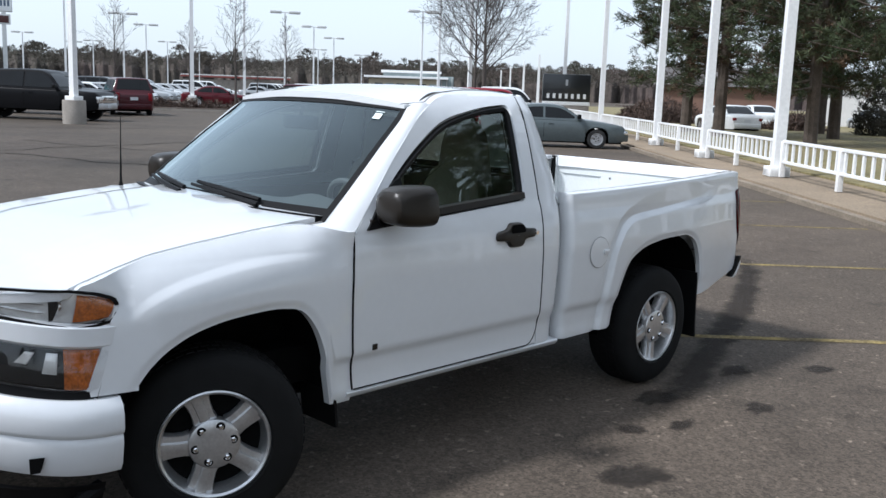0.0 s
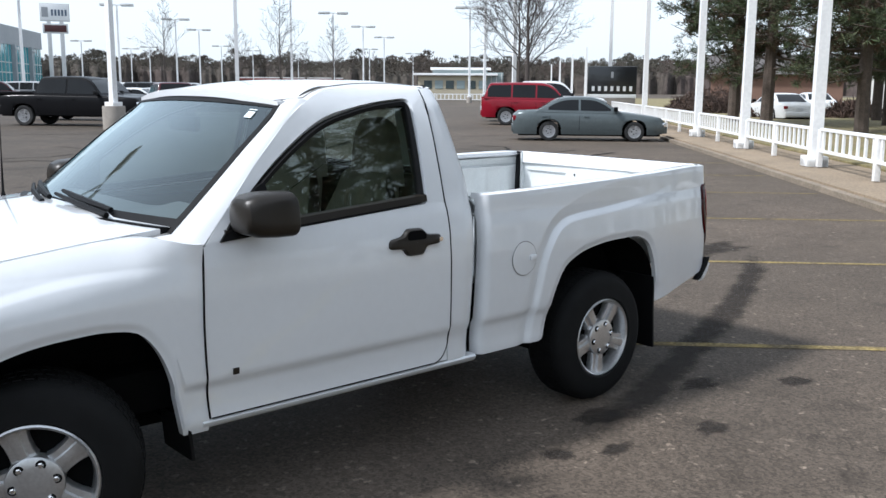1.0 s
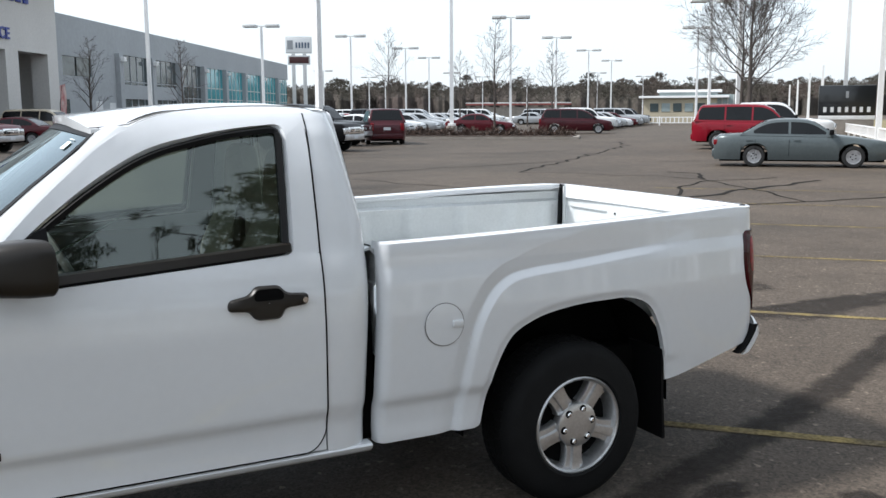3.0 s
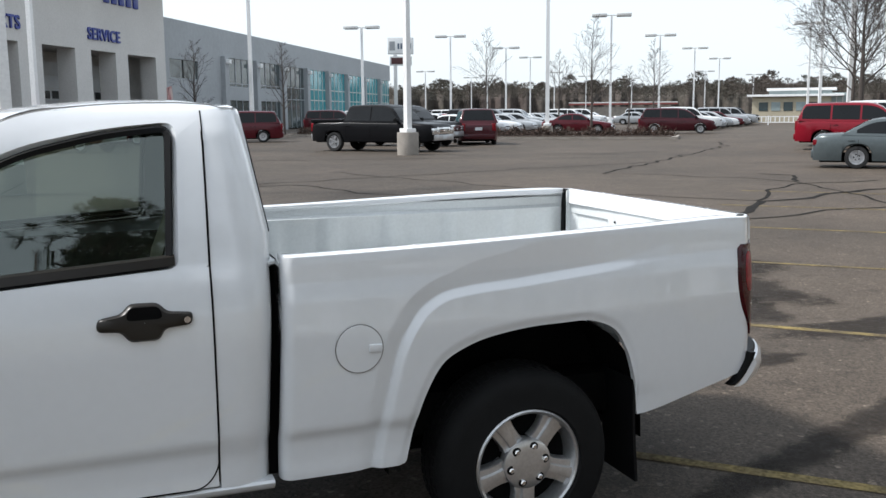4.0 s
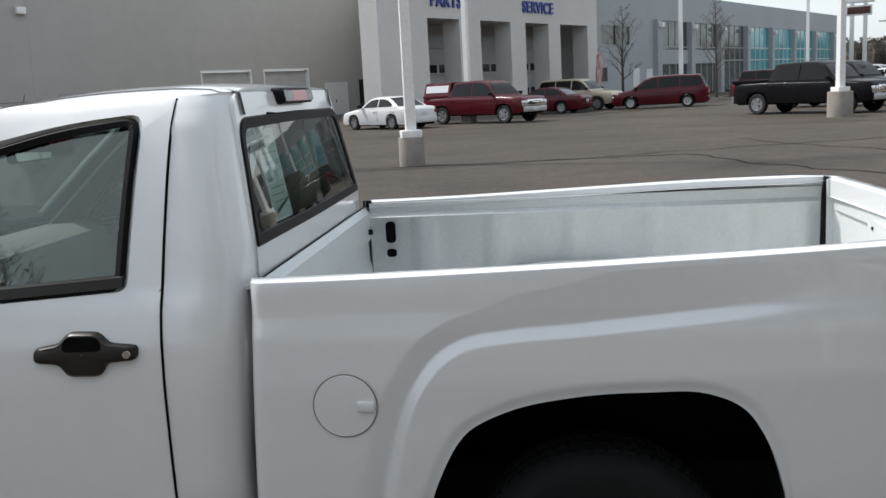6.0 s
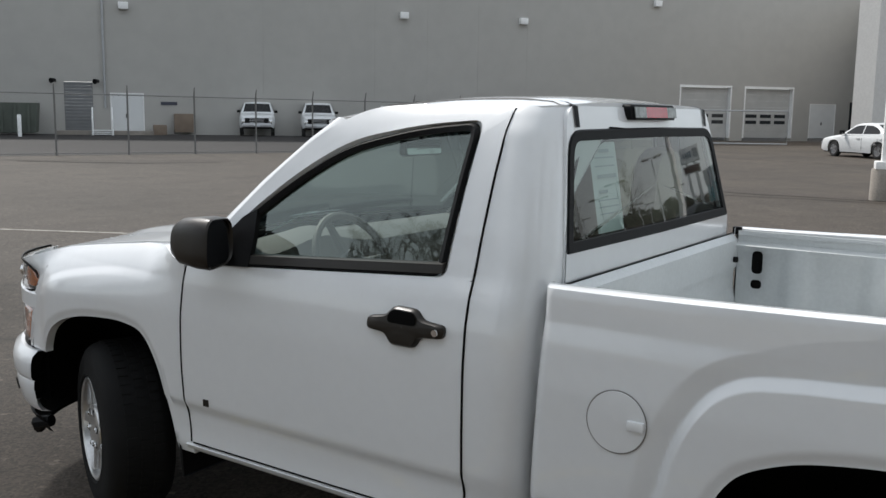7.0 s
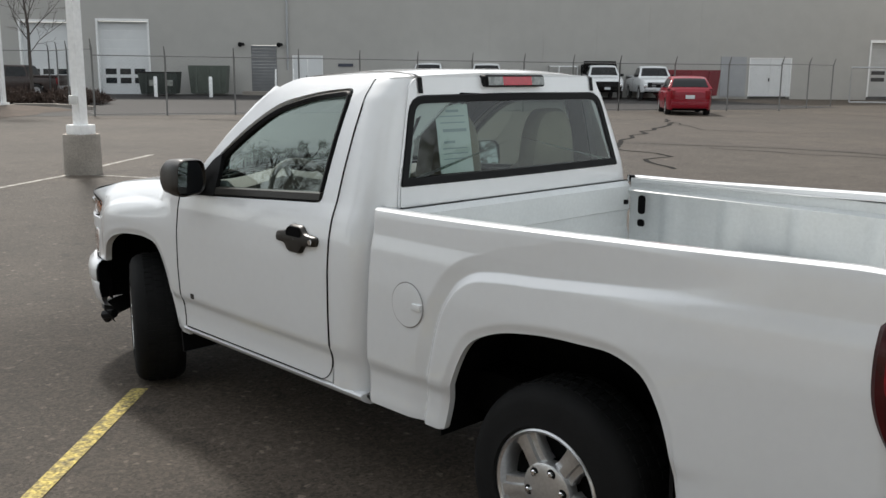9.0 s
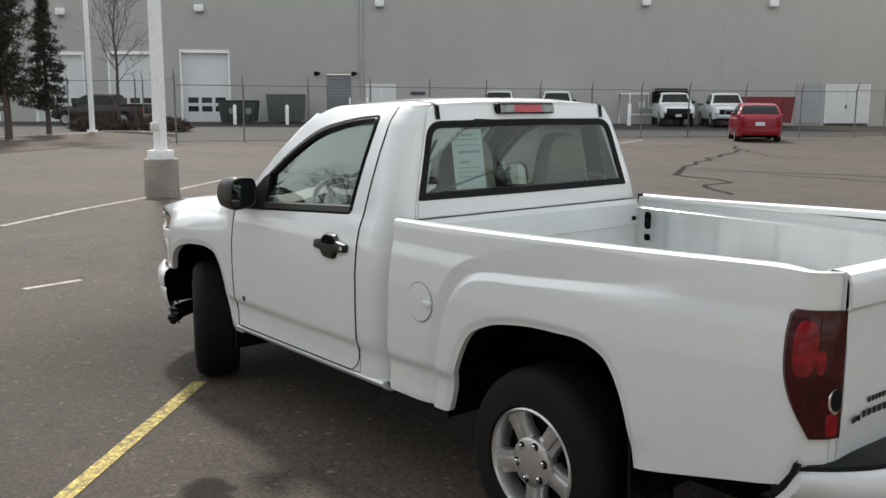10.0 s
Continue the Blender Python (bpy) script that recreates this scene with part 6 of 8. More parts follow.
bays = [(-5.1, -2.0), (0.2, 3.6), (5.4, 8.4), (10.0, 14.0)]
service = thing("service_building", "pale stucco service building with four tall drive-in bays", "building")
edge = -9.4
for a, b in bays + [(15.5, 15.5)]:
    bm = bmesh.new()
    bay_box(bm, edge, a, -1.2, 0, -0.1, 5.55)
    part("pier", bm, M["stucco"], service, smooth=False)
    edge = b
bm = bmesh.new()
bay_box(bm, -9.4, 15.5, -1.2, 0.003, 5.55, 10.5)
part("upper_wall", bm, M["stucco"], service, smooth=False)
bm = bmesh.new()
c0 = B0 + BD * 3.0
rws = []
for z, o in ((10.5, 0.3), (10.5, 1.0), (11.0, 1.1), (11.3, 0.9), (11.4, 0.0)):
    rws.append([c0 + BD * lerp(-12.4, 14.2, i / 16) + BN * (o + 1.2 * (1 - (2 * i / 16 - 1) ** 2)) + Vector((0, 0, z)) for i in range(17)])
add_sheet(bm, rws)
part("cornice", bm, M["stucco"], service)
bm = bmesh.new()
bay_box(bm, -5.0, 15.5, -4.7, -1.21, 5.7, 6.0)
part("bay_ceiling", bm, M["stucco"], service, smooth=False)
bm = bmesh.new()
bay_box(bm, -4.6, 15.5, -5.0, -4.7, -0.1, 10.5)
part("back_wall", bm, M["stucco"], service, smooth=False)
bm = bmesh.new()
bay_box(bm, 15.2, 15.5, -9.0, -1.2, -0.1, 10.5)
e0, e1 = B0 + BD * -9.35 + BN * -0.6, on_wall(60.4, 0.1, 0)
add_slab(bm, [(e0.x, e0.y), (e1.x, e1.y), (e1.x + 0.3, e1.y), (e0.x + 0.3, e0.y)], -0.1, 10.4)
part("side_wall", bm, M["stucco"], service, smooth=False)
bm = bmesh.new()
bay_box(bm, -5.0, 15.5, -5.0, 0.0, 10.4, 10.5)
part("flat_roof", bm, M["stucco"], service, smooth=False)
for a, b in bays:
    for i in range(6):
        bm = bmesh.new()
        bay_box(bm, a - 0.2, b + 0.2, -4.2, -4.1, 0.85 * i - 0.05, 0.85 * i + 0.76)
        part("bay_door_panel", bm, M["whitedoor"] if a > 0 or i < 3 else M["greydoor"], service, smooth=False)
    for i in (1, 3):
        for k in range(3):
            bm = bmesh.new()
            bay_box(bm, lerp(a, b, (k + 0.1) / 3), lerp(a, b, (k + 0.85) / 3), -4.1, -4.07, 0.85 * i + 0.12, 0.85 * i + 0.62)
            part("bay_pane", bm, M["darkpane"], service, smooth=False)


def lettering(text, s, z, size, mat, parent):
    cu = bpy.data.curves.new("lettering", "FONT")
    cu.body, cu.size, cu.extrude, cu.align_x = text, size, 0.05, "CENTER"
    cu.space_character = 1.1
    cu.offset = 0.02
    ob = new("lettering", cu)
    ob.matrix_world = Matrix.Translation(B0 + BD * s + BN * 0.06 + Vector((0, 0, z))) @ BR @ pose(0, 0, 0, 90)
    dg = bpy.context.evaluated_depsgraph_get()
    me = bpy.data.meshes.new_from_object(ob.evaluated_get(dg))
    m = ob.matrix_world.copy()
    bpy.data.objects.remove(ob)
    me.transform(m)
    me.materials.clear()
    me.materials.append(mat)
    o2 = new("lettering", me)
    o2.parent = parent
    o2["label"] = "blue raised letters"


lettering("SERVICE", 7.0, 6.20, 1.0, M["bluesign"], service)
lettering("PARTS", -3.3, 6.20, 1.0, M["bluesign"], service)
for i in range(5):
    bm = bmesh.new()
    bay_box(bm, 7.2 + 0.95 * i, 7.2 + 0.95 * i + 0.62, 0.003, 0.12, 8.6, 9.9, 0.03)
    part("sign_bar", bm, M["bluesign"], service)
# feather flag by the last bay
flag = thing("feather_flag", "red and white feather flag on a thin pole", "flag")
q = B0 + BD * 12.2 + BN * 1.5
part("flag_pole", tube([q, q + Vector((0, 0, 2.2)), q + BD * 0.4 + Vector((0, 0, 3.4))], 0.03, 6), M["black"], flag)
part("flag_cloth", sheet([[q + BD * (0.1 + 1.0 * t * (1 - 0.25 * abs(z - 2.5))) + Vector((0, 0, z + 0.15 * t)) for t in (0, 0.5, 1)] for z in (1.3, 2.0, 2.8, 3.4)], fold=Vector((0.01, 0, 0))), material("red_flag", (0.35, 0.05, 0.06), 0.8, second=(0.6, 0.55, 0.5), scale=1.5), flag)

# ---- long grey showroom beside it ----
show = thing("showroom_building", "two-storey grey panelled showroom with glazed bays", "building")
S0, S1, TOPZ = 15.52, 92.0, 8.6


def show_box(name, s0, s1, o0, o1, z0, z1, mat, bevel=0.0):
    bm = bmesh.new()
    bay_box(bm, s0, s1, o0, o1, z0, z1, bevel)
    return part(name, bm, mat, show, smooth=False)


show_box("parapet_wall", S0, S1, -1.0, -0.4, 6.35, TOPZ, M["greypanelwall"])
show_box("roof", S0, S1, -25, -1.0, 8.0, 8.3, M["greypanelwall"])
show_box("back_wall", S0, S1, -25.3, -25, 0, TOPZ, M["greypanelwall"])
show_box("end_wall", S1 - 0.3, S1, -25, -1.0, 0, TOPZ, M["greypanelwall"])
show_box("lower_wall", S0, 27.0, -1.0, -0.4, -0.1, 2.6, M["greypanelwall"])
show_box("lower_wall", S0, 17.0, -1.0, -0.4, 2.6, 6.35, M["greypanelwall"])
show_box("lower_wall", 17.0, 22.0, -1.0, -0.4, 2.6, 4.3, M["greypanelwall"])
show_box("lower_wall", 17.0, 22.0, -1.0, -0.4, 5.7, 6.35, M["greypanelwall"])
show_box("lower_wall", 22.0, 27.0, -1.0, -0.4, 2.6, 6.35, M["greypanelwall"])
for a, b in ((17.0, 19.3), (19.6, 22.0)):
    show_box("window", a, b, -0.62, -0.52, 4.3, 5.7, M["greyglass"])
show_box("door", 22.4, 23.6, -0.4, -0.36, 0.0, 2.5, M["whitedoor"])
show_box("door", 25.0, 26.2, -0.4, -0.36, 0.0, 2.4, M["whitedoor"])
show_box("window", 16.4, 17.8, -0.4, -0.36, 1.6, 2.6, M["greyglass"])
edges = [27.0, 34.5, 42.0, 49.8, 58.0, 66.5, 75.5, 84.5, 92.0]
for i, (a, b) in enumerate(zip(edges, edges[1:])):
    g = M["greyglass"] if i < 3 else M["cyanglass"]
    show_box("column", a - 0.42, a + 0.42, -1.0, -0.02, -0.1, 6.4, M["greypanelwall"], 0.03)
    if i < 2:
        show_box("spandrel", a + 0.42, b - 0.42, -1.0, -0.40, 2.75, 3.95, M["greypanelwall"])
    show_box("glazing", a + 0.42, b - 0.42, -0.62, -0.52, 0.1, 6.35, g)
    for k in range(1, 5):
        s = lerp(a, b, k / 5)
        show_box("mullion", s - 0.05, s + 0.05, -0.53, -0.47, 0.1, 6.35, M["lamphead"] if i > 2 else M["greypanelwall"])
    for z in (3.0, 4.2):
        show_box("transom", a + 0.42, b - 0.42, -0.53, -0.47, z - 0.05, z + 0.05, M["lamphead"] if i > 2 else M["greypanelwall"])
    show_box("bay_light", a - 0.25, a + 0.25, -0.02, 0.32, 5.75, 6.1, M["polewhite"], 0.04)
show_box("roof_screen", 36, 58, -14, -13.7, 8.3, 10.6, material("cream_screen", (0.55, 0.50, 0.38), 0.8, vary=0.08, scale=0.5))
show_box("chimney", 57.5, 58.2, -13.5, -12.8, 8.3, 11.0, M["greypanelwall"])

# pylon sign of the dealer: lettering as plain bars
py = thing("pylon_sign", "white pylon sign with dark bars and a red panel below", "sign")
x, y = 42.0, 120.4
pr = pose(0, 0, 0, 0, 0, -18)
for dx in (-0.75, 0.75):
    q = Vector((x, y, 0)) + pr @ Vector((dx, 0, 0))
    part("sign_post", box((q.x, q.y, 4.7), (0.5, 0.5, 9.4), 0.02, pr), M["lamphead"], py)
part("sign_cabinet", box((x, y, 10.55), (3.5, 0.6, 2.2), 0.04, pr), M["lamphead"], py)
part("sign_face", box((x, y - 0.02, 10.55), (3.3, 0.62, 2.0), 0.03, pr), M["polewhite"], py)
part("message_panel", box((x, y, 8.55), (3.0, 0.6, 1.2), 0.04, pr), M["lamphead"], py)
part("message_face", box((x, y - 0.02, 8.55), (2.6, 0.62, 0.85), 0.02, pr), material("dark_red_panel", (0.07, 0.018, 0.016), 0.5, vary=0.3, scale=2), py)
for i in range(5):
    q = Vector((x, y, 10.5)) + pr @ Vector((-0.30 + 0.40 * i, -0.345, 0))
    part("sign_bar", box(q, (0.24, 0.03, 0.75), 0.0, pr), M["ink"], py, smooth=False)
q = Vector((x, y, 10.55)) + pr @ Vector((-1.15, -0.345, 0))
part("sign_bar", box(q, (0.75, 0.03, 1.2), 0.0, pr), M["greydoor"], py, smooth=False)

# black brand sign by the street: lettering as plain bars
bs = thing("monument_sign", "black billboard sign with pale bars on a grey plinth", "sign")
x, y = 41.9, 31.25
pr = pose(0, 0, 0, 0, 0, -48)
part("sign_cabinet", box((x, y, 2.05), (2.75, 0.5, 1.55), 0.04, pr), material("black_sign", (0.010, 0.011, 0.012), 0.3, coat=0.5), bs)
part("plinth", box((x, y, 0.63), (2.65, 0.7, 1.28), 0.03, pr), M["concrete"], bs)
part("plinth_cap", box((x, y, 1.16), (2.7, 0.74, 0.2), 0.02, pr), M["polewhite"], bs)
for i in range(7):
    q = Vector((x, y, 1.58)) + pr @ Vector((-1.05 + 0.35 * i, -0.262, 0))
    part("sign_bar", box(q, (0.16, 0.02, 0.27), 0.0, pr), M["polewhite"], bs, smooth=False)
q = Vector((x, y, 2.35)) + pr @ Vector((0, -0.262, 0))
part("sign_bar", box(q, (0.14, 0.02, 0.34), 0.0, pr), M["greydoor"], bs, smooth=False)

# small pavilion with glass front at the end of the lot
bank = thing("glass_pavilion", "low beige pavilion with flat roofs and glass block wall", "building")
x, y = polar(41.6, 118)
pr = pose(0, 0, 0, 0, 0, -44)
M["beige"] = material("beige_wall", (0.42, 0.37, 0.27), 0.8, vary=0.12, scale=0.5)
M["paleglass"] = material("pale_glazing", (0.30, 0.36, 0.36), 0.15, vary=0.25, scale=0.6)


def bank_box(name, dx, dy, z, s, mat):
    q = Vector((x, y, 0)) + pr @ Vector((dx, dy, 0))
    return part(name, box((q.x, q.y, z), s, 0.03, pr), mat, bank, smooth=False)


bank_box("wall", -1.2, 0, 1.5, (8.5, 6, 3.0), M["beige"])
bank_box("wing", 3.6, 0.3, 1.7, (3.0, 5.5, 3.4), M["paleglass"])
bank_box("roof_slab", -0.8, 0, 3.15, (10.4, 7, 0.25), M["polewhite"])
bank_box("upper_roof", -0.2, 0, 3.85, (7.5, 5, 0.3), M["polewhite"])
bank_box("clerestory", -0.3, 0, 3.45, (6.8, 4.6, 0.5), M["paleglass"])
for i in range(6):
    bank_box("window", -4.2 + 1.35 * i, -3.02, 1.9, (1.0, 0.06, 1.0), M["paleglass"] if i % 2 else M["greyglass"])
for i in range(5):
    bank_box("mullion", 2.3 + 0.65 * i, -2.5, 1.7, (0.08, 0.08, 3.3), M["lamphead"])
low = thing("long_low_building", "low pale building with a red eave beyond the cars", "building")
x, y = polar(31.5, 210)
part("wall", box((x, y, 1.2), (22, 8, 2.4), 0.05, pose(0, 0, 0, 0, 0, -32)), M["concrete"], low, smooth=False)
part("eave", box((x, y, 3.0), (23, 9, 0.35), 0.05, pose(0, 0, 0, 0, 0, -32)), material("red_eave", (0.26, 0.07, 0.06), 0.7, vary=0.2, scale=0.5), low, smooth=False)
part("roof", box((x, y, 3.3), (23, 9, 0.25), 0.05, pose(0, 0, 0, 0, 0, -32)), M["lamphead"], low, smooth=False)
hs = thing("brown_house", "brown house behind shrubs across the street", "house")
x, y = polar(61.0, 92, -1.69, -2.72)
pr = pose(0, 0, 0, 0, 0, -60)
part("wall", box((x, y, 1.5), (11, 7, 3.0), 0.05, pr), material("brown_brick", (0.17, 0.10, 0.075), 0.9, vary=0.2, scale=0.6), hs, smooth=False)
bm = bmesh.new()
add_sheet(bm, [[Vector((x, y, 0)) + pr @ Vector((sx, sy, z)) for sx in (-6.0, 6.0)] for sy, z in ((-4.1, 2.9), (0, 4.7), (4.1, 2.9))])
part("roof", bm, material("grey_shingles", (0.10, 0.09, 0.085), 0.9, vary=0.2, scale=0.8), hs, smooth=False)
wh = thing("white_shed", "white low building across the street", "building")
x, y = polar(71.5, 75, -1.69, -2.72)
part("wall", box((x, y, 1.6), (14, 8, 3.0), 0.05, pose(0, 0, 0, 0, 0, -62)), M["stucco"], wh, smooth=False)
part("roof", box((x, y, 3.3), (15, 9, 0.5), 0.05, pose(0, 0, 0, 0, 0, -62)), M["greydoor"], wh, smooth=False)
part("garage_door", box((x - 3.4, y - 3.2, 1.1), (3.2, 0.2, 2.2), 0.02, pose(0, 0, 0, 0, 0, -62)), M["greydoor"], wh, smooth=False)


# ---- painted lines, sealed cracks and stains ----
def ribbon(name, pts, width, mat, label, category, wob=0.0, z=0.004):
    pts = [Vector((*p, 0)) for p in pts]
    fine = []
    for a, b in zip(pts, pts[1:]):
        n = max(2, int((b - a).length / 0.35))
        fine += [a.lerp(b, i / n) for i in range(n)]
    fine.append(pts[-1])
    rows = []
    for i, p in enumerate(fine):
        d = (fine[min(i + 1, len(fine) - 1)] - fine[max(i - 1, 0)]).normalized()
        s = Vector((-d.y, d.x, 0))
        o = s * wob * (noise.noise(p * 0.9 + Vector((width * 50, 0, 0))) * 2.2)
        w = width * (1 + (0.5 * noise.noise(p * 3.1) if wob > 0 else 0.06 * noise.noise(p * 4)))
        g = ground_z(p.x, p.y) + z
        rows.append([p + o - s * w / 2 + Vector((0, 0, g)), p + o + s * w / 2 + Vector((0, 0, g))])
    return solo(name, sheet(rows), mat, label, category, "structure")


def lot(s, n):
    """Lot coordinates: s along the kerb, n away from it, to (x, y)."""
    return (s * 0.7071 - n * 0.7071, s * 0.7071 + n * 0.7071)


for s in (-2.9, 0.13, 3.16, 6.12, 9.15, 12.2, 15.2, 18.2):
    ribbon("stall_line", [lot(s, -6.35), lot(s, -0.1 if s < 1 else -0.8)] if s > -1 else [lot(-2.3, 2.3), lot(-2.0, 2.75)], 0.082, (M["yellow"] if s < 1 else M["fadedyellow"]) if s > -1 else M["whiteline"], "worn yellow painted stall line" if s > -1 else "faded white painted line", "line marking")
ribbon("stall_line", [(-7.57, 0.93), (-8.71, 2.25), (-9.73, 3.69), (-10.9, 4.9), (-12.2, 6.4)], 0.10, M["whiteline"], "faded white stall line by the lamp base", "line marking")
ribbon("stall_line", [(-9.9, 3.9), (-7.9, 4.9), (-6.3, 5.7)], 0.08, M["whiteline"], "faded white cross line by the lamp base", "line marking")
ribbon("stall_line", [(-16.4, 22.8), (-18.5, 27.5)], 0.1, M["whiteline"], "faded white stall line", "line marking")
CRACKS = [([(6.6, 4.9), (7.06, 5.37), (8.6, 6.9), (10.17, 8.35), (11.2, 9.4), (12.3, 10.4), (13.4, 10.65), (18, 11.9)], 0.15), ([(10.17, 8.35), (11.4, 8.5), (12.7, 8.66), (16, 8.4)], 0.07), ([(12.3, 10.4), (14.2, 12.2), (15.5, 13.2), (17.8, 13.0)], 0.08),
          ([(13.8, 8.6), (14.6, 10.5), (16.1, 13.7), (14.8, 16.8), (13.7, 18.0)], 0.06), ([(2.9, 17.7), (5.6, 17.8), (6.6, 15.2), (7.1, 13.6), (9.9, 9.2)], 0.07),
          ([(13.7, 18.0), (20, 24), (27.3, 31.0), (31, 36)], 0.10), ([(-6, 16.2), (2.9, 17.7), (9, 19.6), (18, 22.0)], 0.06), ([(16.1, 13.7), (17.2, 15.2), (16.8, 16.0)], 0.10),
          ([(-7.3, 14.5), (-8.2, 16.0), (-9.4, 18.4), (-12.2, 24.8), (-13.2, 25.6), (-13.6, 26.6)], 0.13), ([(-4.1, 11.8), (-5.4, 13.0), (-5.3, 13.9), (-7.3, 14.5)], 0.10),
          ([(-8.2, 16.0), (-5, 17.5), (2.9, 17.7)], 0.07), ([(-6.8, 22.9), (-9.5, 22.0), (-12.2, 24.8)], 0.06), ([(-13.6, 26.6), (-18, 19), (-26, 8)], 0.05),
          ([(-18, 17), (-19.4, 15.2), (-22, 13.0)], 0.16), 
          ([(20, 20), (26, 18), (30, 14)], 0.06), ([(12.4, 10.5), (10, 14), (7.5, 22)], 0.05), ([(-12, 36), (-6, 33), (4, 30), (14, 27)], 0.08)]
for pts, w in CRACKS:
    ribbon("crack_seal", pts, w, M["tar"], "dark tar seal along a pavement crack", "crack", wob=0.16, z=0.006)
# curved dark band on the asphalt behind the truck, and oil blots
def rim_uv(me, rim):
    """Writes how deep each vertex lies inside a stain (0 at the rim) into UV x."""
    uv = me.uv_layers.new(name="depth")
    for lp in me.loops:
        uv.data[lp.index].uv = (rim[lp.vertex_index], 0.5)


def band(pts, width, label):
    pts = [Vector((*p, 0)) for p in pts]
    rows, depth = [], []
    n = 12 * (len(pts) - 1)
    for i in range(n + 1):
        k = min(i // 12, len(pts) - 2)
        p = pts[k].lerp(pts[k + 1], i / 12 - k)
        d = (pts[min(k + 2, len(pts) - 1)] - pts[max(k - 1, 0)]).normalized()
        s_ = Vector((-d.y, d.x, 0)) * width * (1 + 0.15 * noise.noise(p * 1.2))
        fade = min(1.0, 6 * i / n, 6 * (n - i) / n)
        for c, e in ((-1, 0), (-0.4, 0.75), (0, 1), (0.4, 0.75), (1, 0)):
            depth.append(e * fade)
        rows.append([p + s_ * c + Vector((0, 0, ground_z(p.x, p.y) + 0.0032)) for c in (-1, -0.4, 0, 0.4, 1)])
    ob = solo("ground_band", sheet(rows), M["stain"], label, "stain", "structure")
    rim_uv(ob.data, depth)


band([(2.2, -0.30), (3.0, -0.06), (3.86, 0.25), (5.0, 0.68), (5.7, 0.98), (6.7, 1.45), (7.6, 2.05)], 0.15, "dark curved band on the asphalt")


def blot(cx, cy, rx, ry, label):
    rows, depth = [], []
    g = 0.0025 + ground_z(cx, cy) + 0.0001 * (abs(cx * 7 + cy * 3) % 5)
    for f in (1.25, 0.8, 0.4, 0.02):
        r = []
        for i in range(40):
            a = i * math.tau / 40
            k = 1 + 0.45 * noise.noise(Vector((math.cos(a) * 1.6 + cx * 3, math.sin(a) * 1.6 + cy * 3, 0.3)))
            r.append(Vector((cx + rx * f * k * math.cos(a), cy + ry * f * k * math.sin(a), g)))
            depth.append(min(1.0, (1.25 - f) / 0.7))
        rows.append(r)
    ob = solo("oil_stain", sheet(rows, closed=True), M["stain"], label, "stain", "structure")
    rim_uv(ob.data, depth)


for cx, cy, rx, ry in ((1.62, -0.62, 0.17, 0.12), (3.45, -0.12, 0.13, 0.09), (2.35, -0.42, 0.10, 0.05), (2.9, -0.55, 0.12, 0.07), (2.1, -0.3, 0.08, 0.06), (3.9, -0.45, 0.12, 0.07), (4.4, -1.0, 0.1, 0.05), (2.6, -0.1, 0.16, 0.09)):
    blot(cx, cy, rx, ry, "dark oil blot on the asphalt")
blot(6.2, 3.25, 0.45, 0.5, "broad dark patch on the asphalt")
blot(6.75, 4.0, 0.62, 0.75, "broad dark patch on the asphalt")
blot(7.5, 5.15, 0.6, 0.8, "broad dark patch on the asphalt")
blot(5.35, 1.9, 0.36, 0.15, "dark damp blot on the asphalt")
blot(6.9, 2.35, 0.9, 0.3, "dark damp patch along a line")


# ---- trees ----
def limb(verts, faces, p, d, length, radius, level, rng, up):
    """A bent, tapered limb with side shoots along it, down to fine twigs."""
    n = 5 if level > 1 else 3
    pts, ways = [p], [d]
    for i in range(n):
        d = (d + Vector((rng.gauss(0, 1), rng.gauss(0, 1), rng.gauss(0, 0.8))) * 0.10 + Vector((0, 0, up * 0.12))).normalized()
        p = p + d * (length / n)
        pts.append(p)
        ways.append(d)
    sides = 4 if level > 1 else 3
    rings = []
    for i, (q, w) in enumerate(zip(pts, ways)):
        a = w.cross(Vector((0.31, 0.17, 0.93)))
        a = (a if a.length > 0.05 else w.cross(Vector((1, 0, 0)))).normalized()
        b = w.cross(a)
        r = radius * (1 - 0.75 * i / n)
        rings.append(len(verts))
        verts.extend(q + r * (math.cos(k * math.tau / sides) * a + math.sin(k * math.tau / sides) * b) for k in range(sides))
    for r0, r1 in zip(rings, rings[1:]):
        faces.extend((r0 + k, r0 + (k + 1) % sides, r1 + (k + 1) % sides, r1 + k) for k in range(sides))
    if level == 0:
        return
    shoots = (0, 4, 6, 8)[level]
    for i in range(shoots):
        t = 0.22 + 0.78 * (i + rng.random()) / shoots
        k = min(n - 1, int(t * n))
        q = pts[k].lerp(pts[k + 1], t * n - k)
        w = ways[k]
        out = w.cross(Vector((rng.gauss(0, 1), rng.gauss(0, 1), rng.gauss(0, 1)))).normalized()
        nd = (w * rng.uniform(0.7, 1.0) + out * rng.uniform(0.5, 0.9)).normalized()
        limb(verts, faces, q, nd, length * rng.uniform(0.38, 0.62) * (1.1 - 0.45 * t), max(0.009, radius * (1 - 0.7 * t) * 0.55), level - 1, rng, up)


